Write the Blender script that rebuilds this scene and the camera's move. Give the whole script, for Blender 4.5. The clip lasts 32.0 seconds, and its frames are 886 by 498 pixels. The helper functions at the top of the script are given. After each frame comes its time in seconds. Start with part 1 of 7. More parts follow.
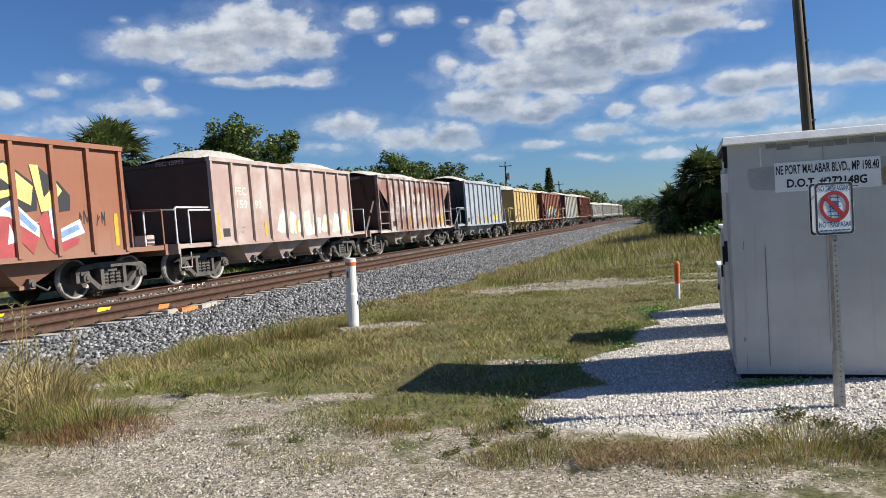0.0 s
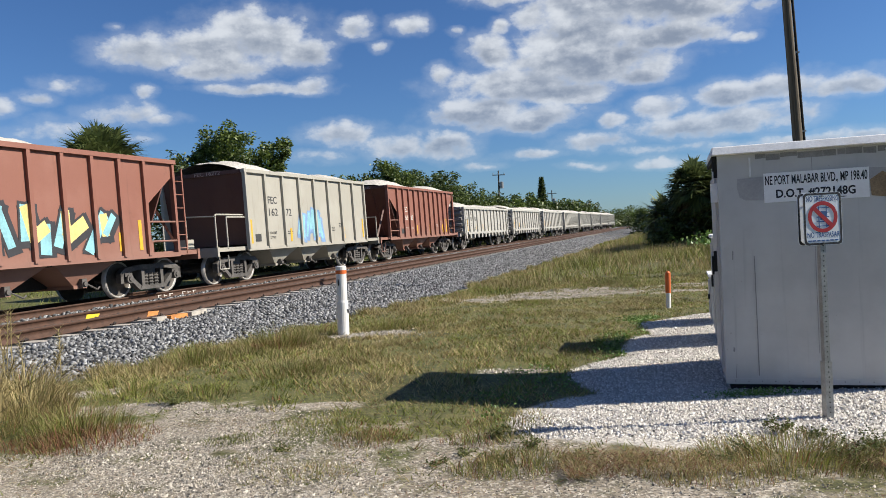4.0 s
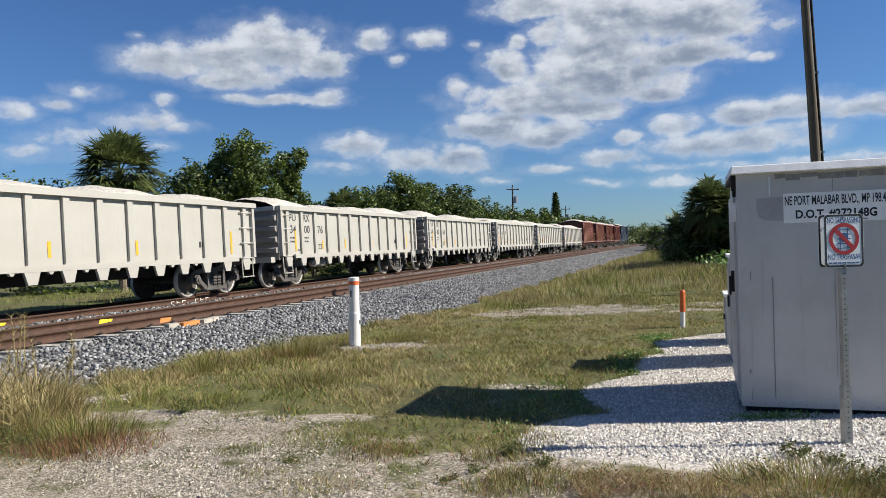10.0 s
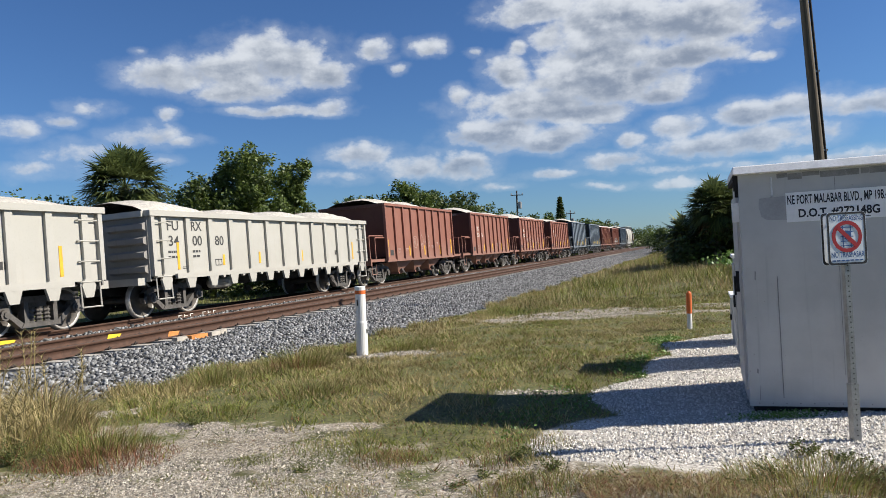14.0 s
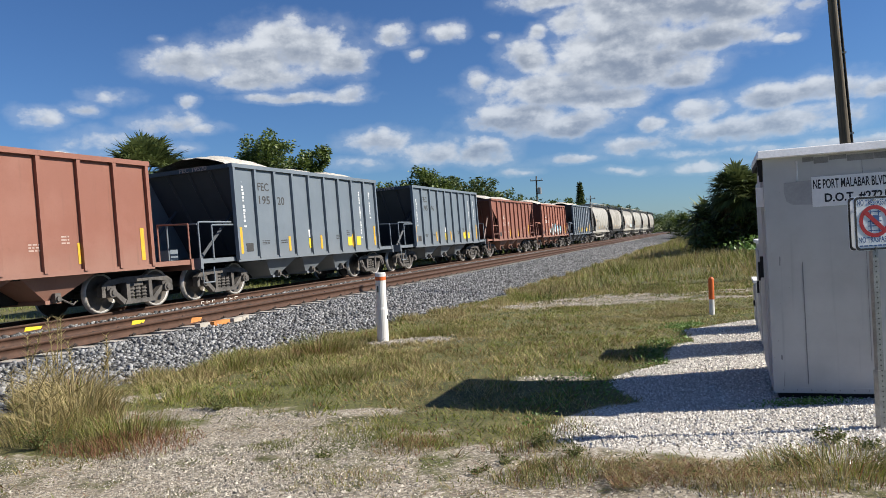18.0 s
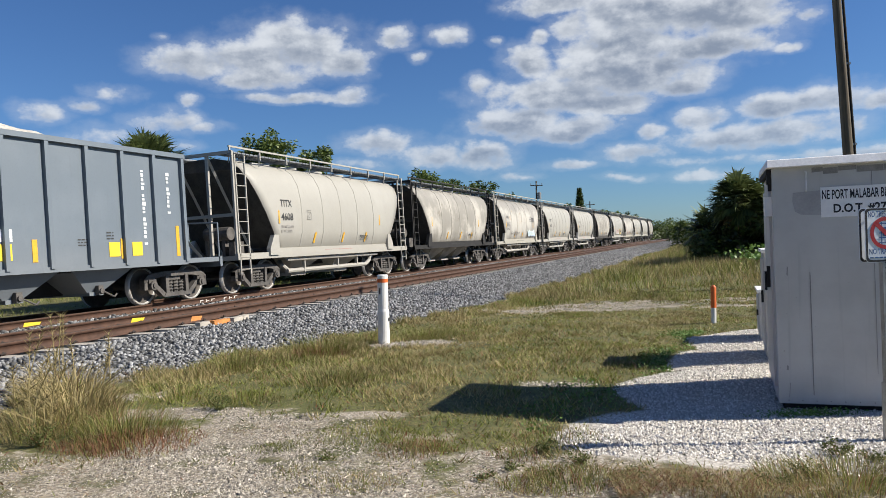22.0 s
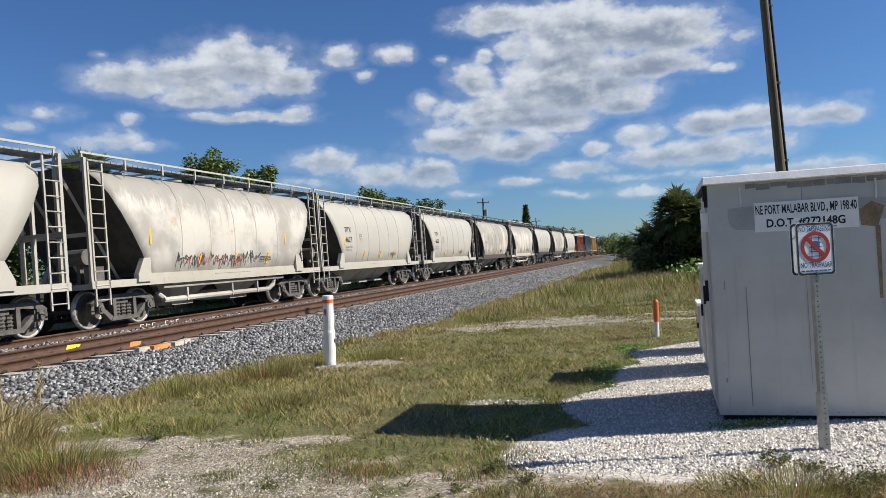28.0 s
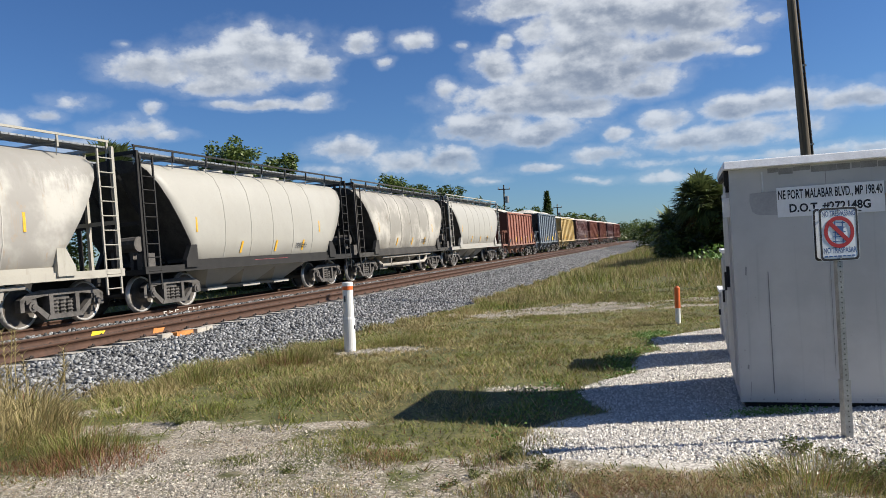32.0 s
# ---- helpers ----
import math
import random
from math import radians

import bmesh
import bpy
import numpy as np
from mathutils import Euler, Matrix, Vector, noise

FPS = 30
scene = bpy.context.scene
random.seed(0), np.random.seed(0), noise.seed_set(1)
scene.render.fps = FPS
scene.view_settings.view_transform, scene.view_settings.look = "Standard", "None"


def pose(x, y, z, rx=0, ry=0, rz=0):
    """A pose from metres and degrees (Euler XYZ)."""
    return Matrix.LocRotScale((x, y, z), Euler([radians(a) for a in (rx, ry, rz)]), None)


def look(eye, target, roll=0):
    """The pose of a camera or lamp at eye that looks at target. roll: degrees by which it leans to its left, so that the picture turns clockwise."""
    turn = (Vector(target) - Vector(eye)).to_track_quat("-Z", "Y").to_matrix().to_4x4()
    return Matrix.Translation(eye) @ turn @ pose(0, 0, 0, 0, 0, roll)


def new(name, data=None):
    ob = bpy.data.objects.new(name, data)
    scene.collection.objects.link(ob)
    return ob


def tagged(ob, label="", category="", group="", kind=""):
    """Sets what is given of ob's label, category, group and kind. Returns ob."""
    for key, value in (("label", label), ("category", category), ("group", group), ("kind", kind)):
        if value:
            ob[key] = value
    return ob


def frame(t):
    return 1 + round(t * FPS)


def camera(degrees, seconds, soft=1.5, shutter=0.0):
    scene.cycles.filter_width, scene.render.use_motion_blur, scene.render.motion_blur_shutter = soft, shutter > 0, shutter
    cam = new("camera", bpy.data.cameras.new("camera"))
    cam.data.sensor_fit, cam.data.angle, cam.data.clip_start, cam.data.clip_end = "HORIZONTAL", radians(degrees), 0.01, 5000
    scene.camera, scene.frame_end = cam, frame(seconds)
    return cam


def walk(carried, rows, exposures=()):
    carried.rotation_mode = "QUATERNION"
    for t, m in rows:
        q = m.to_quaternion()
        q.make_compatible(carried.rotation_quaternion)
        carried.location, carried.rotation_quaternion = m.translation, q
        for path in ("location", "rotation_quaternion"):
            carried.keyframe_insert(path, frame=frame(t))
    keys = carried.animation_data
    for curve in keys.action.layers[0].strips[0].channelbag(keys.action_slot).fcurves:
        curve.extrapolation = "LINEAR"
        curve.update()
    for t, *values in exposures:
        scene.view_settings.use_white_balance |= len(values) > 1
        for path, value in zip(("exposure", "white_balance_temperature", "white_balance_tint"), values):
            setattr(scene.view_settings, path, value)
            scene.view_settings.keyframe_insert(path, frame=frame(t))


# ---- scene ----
SECONDS = 32.0
cam = camera(61.0, SECONDS, soft=0.5)


def shot(x, y, z, pitch, roll, yaw):
    return pose(x, y, z, 0, 0, yaw) @ pose(0, 0, 0, 90 + pitch) @ pose(0, 0, 0, 0, 0, -roll)


# seconds, x, y, z, pitch, roll, yaw of a hand-held camera
PATH = [
    (0, -0.006, -0.055, 1.594, -2.00, 3.40, 0.00),
    (0.5, 0.000, -0.058, 1.592, -2.03, 3.18, -0.19),
    (1, 0.016, -0.059, 1.598, -1.83, 3.23, -0.06),
    (1.5, 0.024, -0.048, 1.596, -1.53, 3.40, -0.15),
    (2, 0.034, -0.048, 1.594, -1.33, 3.41, -0.32),
    (2.5, 0.030, -0.032, 1.591, -1.18, 3.43, -0.54),
    (3, 0.033, -0.030, 1.596, -1.31, 3.35, -0.56),
    (3.5, 0.030, -0.036, 1.590, -1.39, 3.18, -0.59),
    (5.5, 0.020, -0.014, 1.592, -1.18, 2.70, -0.26),
    (6, 0.020, -0.008, 1.594, -1.00, 2.74, 0.25),
    (6.5, 0.010, -0.005, 1.597, -0.88, 2.85, 0.71),
    (7, 0.014, 0.004, 1.592, -0.80, 2.85, 0.94),
    (7.5, 0.014, -0.001, 1.596, -0.77, 2.76, 0.87),
    (8, 0.020, 0.003, 1.595, -0.70, 2.52, 0.65),
    (8.5, 0.008, -0.010, 1.590, -0.57, 2.08, 0.39),
    (9, 0.009, -0.002, 1.594, -0.51, 1.80, 0.29),
    (9.5, 0.004, -0.004, 1.591, -0.41, 1.66, 0.32),
    (10, 0.006, 0.002, 1.592, -0.35, 1.78, 0.33),
    (10.5, 0.004, -0.002, 1.591, -0.32, 2.01, 0.22),
    (11, 0.009, -0.009, 1.594, -0.36, 2.31, 0.16),
    (11.5, 0.019, -0.004, 1.591, -0.35, 2.63, 0.13),
    (12, 0.024, -0.008, 1.587, -0.26, 2.81, 0.29),
    (12.5, 0.026, -0.018, 1.595, -0.17, 2.98, 0.53),
    (13, 0.021, -0.024, 1.591, 0.07, 2.99, 0.65),
    (13.5, 0.017, -0.035, 1.591, 0.28, 3.08, 0.66),
    (15.5, 0.018, -0.022, 1.591, -0.44, 3.35, 1.40),
    (16, 0.015, -0.021, 1.595, -0.72, 3.31, 1.90),
    (16.5, 0.002, -0.019, 1.597, -0.84, 3.31, 2.27),
    (17, 0.007, -0.019, 1.594, -0.84, 3.26, 2.55),
    (17.5, -0.006, -0.014, 1.595, -0.79, 3.30, 2.53),
    (18, 0.006, -0.022, 1.593, -0.75, 3.33, 2.27),
    (18.5, 0.011, -0.008, 1.594, -0.80, 3.28, 1.70),
    (19, -0.009, -0.031, 1.599, -0.94, 3.08, 1.17),
    (19.5, 0.015, -0.012, 1.601, -1.07, 2.82, 0.86),
    (20, 0.033, -0.007, 1.600, -1.11, 2.44, 0.81),
    (20.5, 0.059, -0.001, 1.590, -1.02, 2.22, 1.08),
    (21, 0.004, 0.015, 1.607, -0.86, 2.16, 1.51),
    (21.5, -0.059, 0.018, 1.613, -0.64, 2.21, 1.88),
    (22, -0.071, 0.006, 1.600, -0.53, 2.24, 2.12),
    (22.5, -0.063, 0.003, 1.608, -0.59, 2.37, 2.06),
    (23, -0.053, 0.016, 1.610, -0.63, 2.62, 1.67),
    (23.5, -0.043, 0.046, 1.613, -0.62, 2.85, 1.01),
    (24, -0.035, 0.047, 1.617, -0.47, 3.08, 0.31),
    (24.5, -0.037, 0.032, 1.616, -0.16, 3.12, -0.29),
    (25, -0.029, 0.036, 1.614, 0.16, 3.13, -0.88),
    (25.5, -0.035, 0.020, 1.616, 0.38, 3.07, -1.46),
    (26, -0.039, 0.013, 1.609, 0.51, 3.08, -1.96),
    (26.5, -0.040, 0.010, 1.615, 0.50, 3.26, -2.26),
    (28.5, -0.022, 0.045, 1.616, 0.67, 2.93, -1.34),
    (29, -0.014, 0.043, 1.615, 0.50, 2.66, -0.41),
    (29.5, -0.009, 0.050, 1.613, 0.21, 2.53, 0.55),
    (30, -0.013, 0.049, 1.608, -0.02, 2.64, 1.20),
    (30.5, -0.010, 0.046, 1.606, -0.14, 2.85, 1.43),
    (31, -0.008, 0.049, 1.611, -0.19, 3.13, 1.19),
    (31.5, -0.003, 0.061, 1.610, -0.21, 3.30, 0.61),
    (32, -0.000, 0.055, 1.609, -0.27, 3.28, -0.22),
]
walk(cam, [(r[0], shot(*r[1:])) for r in PATH])

# ---- world and sun ----
SUN_EL, SUN_AZ = 34.5, 92.5  # degrees; azimuth from +y towards +x
scene.view_settings.exposure = 0.63
sun_way = Vector((math.sin(radians(SUN_AZ)) * math.cos(radians(SUN_EL)), math.cos(radians(SUN_AZ)) * math.cos(radians(SUN_EL)), math.sin(radians(SUN_EL))))
sun = new("sun", bpy.data.lights.new("sun", "SUN"))
sun.data.energy, sun.data.angle, sun.data.color = 5.0, radians(0.53), (1.0, 0.93, 0.82)
sun.matrix_world = look(sun_way * 50, (0, 0, 0))


class Nodes:
    """Short hand for wiring a node tree."""

    def __init__(self, tree):
        self.t = tree

    def add(self, kind, **sets):
        n = self.t.nodes.new(kind)
        for k, v in sets.items():
            self.put(n.inputs[k], v)
        return n

    def put(self, socket, v):
        if isinstance(v, bpy.types.NodeSocket):
            self.t.links.new(v, socket)
        else:
            socket.default_value = v

    def math(self, op, a, b=0.0, c=0.0, clamp=False):
        n = self.t.nodes.new("ShaderNodeMath")
        n.operation, n.use_clamp = op, clamp
        for s, v in zip(n.inputs, (a, b, c)):
            self.put(s, v)
        return n.outputs[0]

    def mix(self, f, a, b, mode="MIX"):
        n = self.t.nodes.new("ShaderNodeMix")
        n.data_type, n.blend_type = "RGBA", mode
        self.put(n.inputs[0], f)
        self.put(n.inputs[6], a if isinstance(a, bpy.types.NodeSocket) else (*a, 1) if len(a) == 3 else a)
        self.put(n.inputs[7], b if isinstance(b, bpy.types.NodeSocket) else (*b, 1) if len(b) == 3 else b)
        return n.outputs[2]

    def noise(self, vec, scale, detail=4.0, rough=0.55, w=None, out=0):
        n = self.t.nodes.new("ShaderNodeTexNoise")
        n.noise_dimensions = "4D" if w is not None else "3D"
        self.put(n.inputs["Vector"], vec)
        n.inputs["Scale"].default_value, n.inputs["Detail"].default_value, n.inputs["Roughness"].default_value = scale, detail, rough
        if w is not None:
            self.put(n.inputs["W"], w)
        return n.outputs[out]

    def ramp(self, f, lo, hi):
        n = self.t.nodes.new("ShaderNodeMapRange")
        n.interpolation_type = "SMOOTHSTEP"
        for s, v in zip(n.inputs, (f, lo, hi, 0.0, 1.0)):
            self.put(s, v)
        return n.outputs[0]

    def scaled(self, vec, x, y, z):
        n = self.t.nodes.new("ShaderNodeMapping")
        self.put(n.inputs[0], vec)
        n.inputs["Scale"].default_value = (x, y, z)
        return n.outputs[0]

    def bump(self, height, strength, distance):
        n = self.t.nodes.new("ShaderNodeBump")
        n.inputs["Strength"].default_value, n.inputs["Distance"].default_value = strength, distance
        self.put(n.inputs["Height"], height)
        return n.outputs[0]


def make_world():
    world = bpy.data.worlds.new("sky")
    scene.world = world
    world.use_nodes = True
    world.node_tree.nodes.clear()
    n = Nodes(world.node_tree)
    sky = n.add("ShaderNodeTexSky")
    sky.sky_type, sky.sun_disc = "NISHITA", False
    sky.sun_elevation, sky.sun_rotation = radians(SUN_EL), radians(SUN_AZ)
    sky.air_density, sky.dust_density, sky.ozone_density = 1.0, 0.15, 3.0
    way = n.add("ShaderNodeTexCoord").outputs["Generated"]
    sep = n.add("ShaderNodeSeparateXYZ", Vector=way)
    x, y, z = sep.outputs
    az = n.math("MULTIPLY", n.math("ARCTAN2", x, y), 57.2958)
    el = n.math("MULTIPLY", n.math("ARCSINE", z), 57.2958)

    def spot(da, de):
        return n.add("ShaderNodeCombineXYZ", X=n.math("ADD", az, da), Y=n.math("MULTIPLY", n.math("ADD", el, de), 1.45), Z=0.0).outputs[0]

    def puffs(vec):
        """Rounded heads of cumulus, large and small."""
        v = n.add("ShaderNodeTexVoronoi", Vector=vec, Scale=0.42, Detail=3.0, Roughness=0.62, Lacunarity=2.3)
        v.feature, v.normalize = "SMOOTH_F1", True
        v.inputs["Smoothness"].default_value = 0.35
        return n.math("SUBTRACT", 1.0, v.outputs["Distance"])

    here = spot(0.0, 0.0)
    bent = n.t.nodes.new("ShaderNodeVectorMath")
    bent.operation = "MULTIPLY_ADD"
    n.put(bent.inputs[0], n.noise(here, 0.35, 5.0, 0.55, out=1))
    bent.inputs[1].default_value = (1.6, 1.2, 0.0)
    n.put(bent.inputs[2], n.add("ShaderNodeCombineXYZ", X=n.math("SUBTRACT", az, 0.8), Y=n.math("SUBTRACT", el, 0.6), Z=0.0).outputs[0])
    fbm = n.math("SUBTRACT", n.noise(here, 0.42, 8.0, 0.54), 0.5)
    puff = puffs(here)
    field = heavy = drop = None

    def after(value):
        """The bent place again, wired so that the heads are worked out one after another."""
        a = n.t.nodes.new("ShaderNodeVectorMath")
        a.operation = "MULTIPLY_ADD"
        n.put(a.inputs[0], value)
        a.inputs[1].default_value = (1e-7, 1e-7, 1e-7)
        n.put(a.inputs[2], bent.outputs[0])
        return a.outputs[0]

    # azimuth, elevation, half width, half height, weight of each cumulus head
    for a, e, ra, re, weight in CLOUD_WEST + CLOUD_LOW_WEST + CLOUD_BANK + CLOUD_EAST:
        d = n.t.nodes.new("ShaderNodeVectorMath")
        d.operation = "MULTIPLY_ADD"
        n.put(d.inputs[0], bent.outputs[0] if drop is None else after(drop))
        d.inputs[1].default_value, d.inputs[2].default_value = (1 / ra, 1 / re, 0), (-a / ra, -e / re, 0)
        r2 = n.t.nodes.new("ShaderNodeVectorMath")
        r2.operation = "DOT_PRODUCT"
        n.put(r2.inputs[0], d.outputs[0])
        n.put(r2.inputs[1], d.outputs[0])
        f = n.math("SUBTRACT", weight, r2.outputs["Value"])
        field = f if field is None else n.math("SMOOTH_MAX", field, f, 0.25)
        full = n.math("MAXIMUM", n.math("ADD", f, 0.5), 0.0)
        fall = n.math("MULTIPLY", full, n.add("ShaderNodeSeparateXYZ", Vector=d.outputs[0]).outputs[1])
        heavy = full if heavy is None else n.math("ADD", heavy, full)
        drop = fall if drop is None else n.math("ADD", drop, fall)
    # scattered cumulus over the rest of the sky
    far = n.math("MAXIMUM", n.ramp(n.math("ABSOLUTE", az), 34.0, 44.0), n.ramp(el, 19.5, 26.0))
    rest = n.math("SUBTRACT", n.math("MULTIPLY", n.noise(n.scaled(way, 1, 1, 2.2), 2.6, 3.0), 3.2), 2.3)
    field = n.math("MAXIMUM", field, n.math("SUBTRACT", n.math("MULTIPLY", rest, far), n.math("MULTIPLY", n.math("SUBTRACT", 1.0, far), 2.0)))
    dens = n.math("ADD", field, n.math("ADD", n.math("MULTIPLY", fbm, 2.1), n.math("MULTIPLY", n.math("SUBTRACT", puff, 0.70), 1.15)))
    veil = n.math("MULTIPLY", n.ramp(n.math("ADD", field, n.math("MULTIPLY", fbm, 3.0)), -1.0, 0.7), 0.25)
    cover = n.math("MAXIMUM", n.ramp(dens, -0.12, 0.80), veil)
    # the sun's side of each head is bright, undersides and thick middles grey in ragged bands
    height = n.math("DIVIDE", drop, n.math("ADD", heavy, 0.08))
    lit = n.math("ADD", n.math("SUBTRACT", puff, puffs(spot(0.55, 0.5))), n.math("MULTIPLY", n.math("SUBTRACT", fbm, n.math("SUBTRACT", n.noise(spot(0.7, 0.6), 0.42, 4.0, 0.5), 0.5)), 1.0))
    bands = n.noise(n.add("ShaderNodeCombineXYZ", X=n.math("MULTIPLY", az, 0.22), Y=n.math("MULTIPLY", el, 0.95), Z=3.0).outputs[0], 0.7, 3.0, 0.5)
    grey = n.math("ADD", n.math("SUBTRACT", n.math("ADD", 0.27, n.math("MULTIPLY", n.ramp(field, 0.35, 1.4), 0.55)), n.math("MULTIPLY", height, 0.75)), n.math("ADD", n.math("MULTIPLY", n.math("SUBTRACT", bands, 0.5), 1.7), n.math("MULTIPLY", lit, -1.5)))
    shade = n.math("MULTIPLY", n.ramp(grey, -0.25, 1.15), n.ramp(dens, 0.05, 1.0))
    cloud = n.mix(shade, (0.465, 0.49, 0.525), (0.17, 0.203, 0.262))
    skyc = n.mix(1.0, sky.outputs[0], (0.0296, 0.0432, 0.0628), "MULTIPLY")
    low = n.ramp(el, 14.0, 0.0)
    hazed = n.mix(n.math("MULTIPLY", low, 0.3), cloud, skyc)
    col = n.mix(n.math("MULTIPLY", cover, 0.95), skyc, hazed)
    back = n.add("ShaderNodeBackground", Color=col, Strength=1.0)
    out = n.add("ShaderNodeOutputWorld")
    n.t.links.new(back.outputs[0], out.inputs[0])


CLOUD_WEST = [(-14.5, 12.6, 4.2, 1.05, 0.95), (-12.4, 14.7, 5.1, 2.12, 1.00), (-15.7, 13.9, 5.5, 1.62, 1.00), (-19.6, 13.5, 4.5, 1.21, 0.95), (-8.9, 13.6, 2.4, 1.47, 0.95), (-16.6, 12.2, 3.0, 0.76, 0.80),
              (-12.6, 11.1, 5.1, 0.48, 0.70), (-8.7, 11.1, 1.8, 0.73, 0.80), (-5.2, 15.2, 1.8, 0.99, 0.75), (-3.5, 13.9, 1.1, 0.59, 0.60), (-1.1, 15.3, 1.9, 0.89, 0.75),
              (2.4, 14.6, 0.8, 0.45, 0.50), (-22.0, 15.0, 0.8, 0.41, 0.35), (-25.3, 11.2, 2.2, 0.72, 0.60), (-27.3, 10.3, 1.7, 0.61, 0.65), (-29.7, 9.7, 2.1, 0.94, 0.65),
              (-20.4, 10.8, 0.9, 0.65, 0.40)]
CLOUD_LOW_WEST = [(-22.1, 9.3, 3.3, 1.01, 0.60), (-19.1, 8.9, 2.1, 0.51, 0.55), (-26.1, 8.1, 4.0, 1.16, 0.45), (-28.2, 7.0, 3.8, 0.87, 0.35), (-21.4, 7.7, 2.2, 0.46, 0.35),
                  (-6.5, 7.6, 3.5, 1.18, 0.85), (-2.5, 6.7, 3.1, 1.19, 0.85), (1.2, 6.4, 2.8, 1.29, 0.85), (0.6, 8.6, 1.2, 0.99, 0.70), (-7.9, 6.1, 2.8, 0.69, 0.50)]
CLOUD_BANK = [(7.3, 17.3, 4.5, 1.18, 0.95), (13.1, 16.1, 5.5, 2.42, 1.10), (19.0, 15.0, 4.9, 2.16, 1.10), (17.7, 13.0, 5.4, 1.13, 1.00), (8.2, 15.4, 1.8, 1.57, 0.90),
              (5.7, 14.8, 1.2, 0.89, 0.70), (11.7, 13.5, 5.1, 1.94, 1.15), (12.0, 11.6, 7.0, 1.75, 1.15), (4.9, 13.0, 2.2, 1.58, 0.95), (7.4, 10.7, 6.6, 1.38, 1.10),
              (1.2, 11.5, 1.4, 0.89, 0.75), (9.8, 9.8, 4.9, 0.98, 1.00), (4.3, 8.7, 4.5, 1.48, 1.05), (7.9, 8.2, 4.2, 1.18, 1.00), (15.6, 10.5, 2.7, 1.05, 0.90)]
CLOUD_EAST = [(23.1, 12.3, 1.2, 0.50, 0.65), (24.1, 14.3, 1.5, 0.50, 0.60), (25.0, 8.6, 3.7, 1.17, 0.95), (29.5, 8.3, 2.6, 0.95, 0.95), (21.7, 8.5, 2.6, 1.20, 1.00),
              (17.1, 8.1, 2.3, 1.14, 0.95), (22.7, 6.8, 5.0, 1.10, 0.95), (18.6, 6.5, 5.2, 0.94, 0.90), (13.8, 7.4, 1.3, 0.72, 0.80), (12.6, 6.0, 3.3, 0.82, 0.85),
              (7.5, 5.4, 3.3, 0.54, 0.60), (16.9, 5.2, 4.1, 0.43, 0.50), (26.5, 4.9, 4.2, 0.62, 0.80), (17.5, 4.2, 3.0, 0.61, 0.70), (30.0, 4.9, 2.0, 0.69, 0.80),
              (3.7, 4.8, 2.4, 0.40, 0.50), (11.7, 4.3, 2.8, 0.39, 0.40), (22.3, 4.9, 2.6, 0.46, 0.50)]
make_world()

# ---- materials ----
def material(name, rough=0.8, metal=0.0):
    m = bpy.data.materials.new(name)
    m.use_nodes = True
    b = m.node_tree.nodes["Principled BSDF"]
    b.inputs["Roughness"].default_value, b.inputs["Metallic"].default_value = rough, metal
    return m, Nodes(m.node_tree), b


BASE_SCALE = 0.84  # even scale on base colours, set against the raised exposure


def plain(name, color, rough=0.7, metal=0.0, vary=0.25, scale=6.0, bump=0.0):
    """A surface with two scales of grain round one base colour."""
    m, n, b = material(name, rough, metal)
    co = n.add("ShaderNodeTexCoord").outputs["Object"]
    f = n.math("ADD", n.math("MULTIPLY", n.noise(co, scale), 0.6), n.math("MULTIPLY", n.noise(co, scale * 9), 0.4))
    color = [c * BASE_SCALE for c in color]
    dark, light = [c * (1 - vary) for c in color], [min(1, c * (1 + vary)) for c in color]
    n.put(b.inputs["Base Color"], n.mix(n.ramp(f, 0.3, 0.7), dark, light))
    if bump:
        n.put(b.inputs["Normal"], n.bump(f, 0.6, bump))
    return m


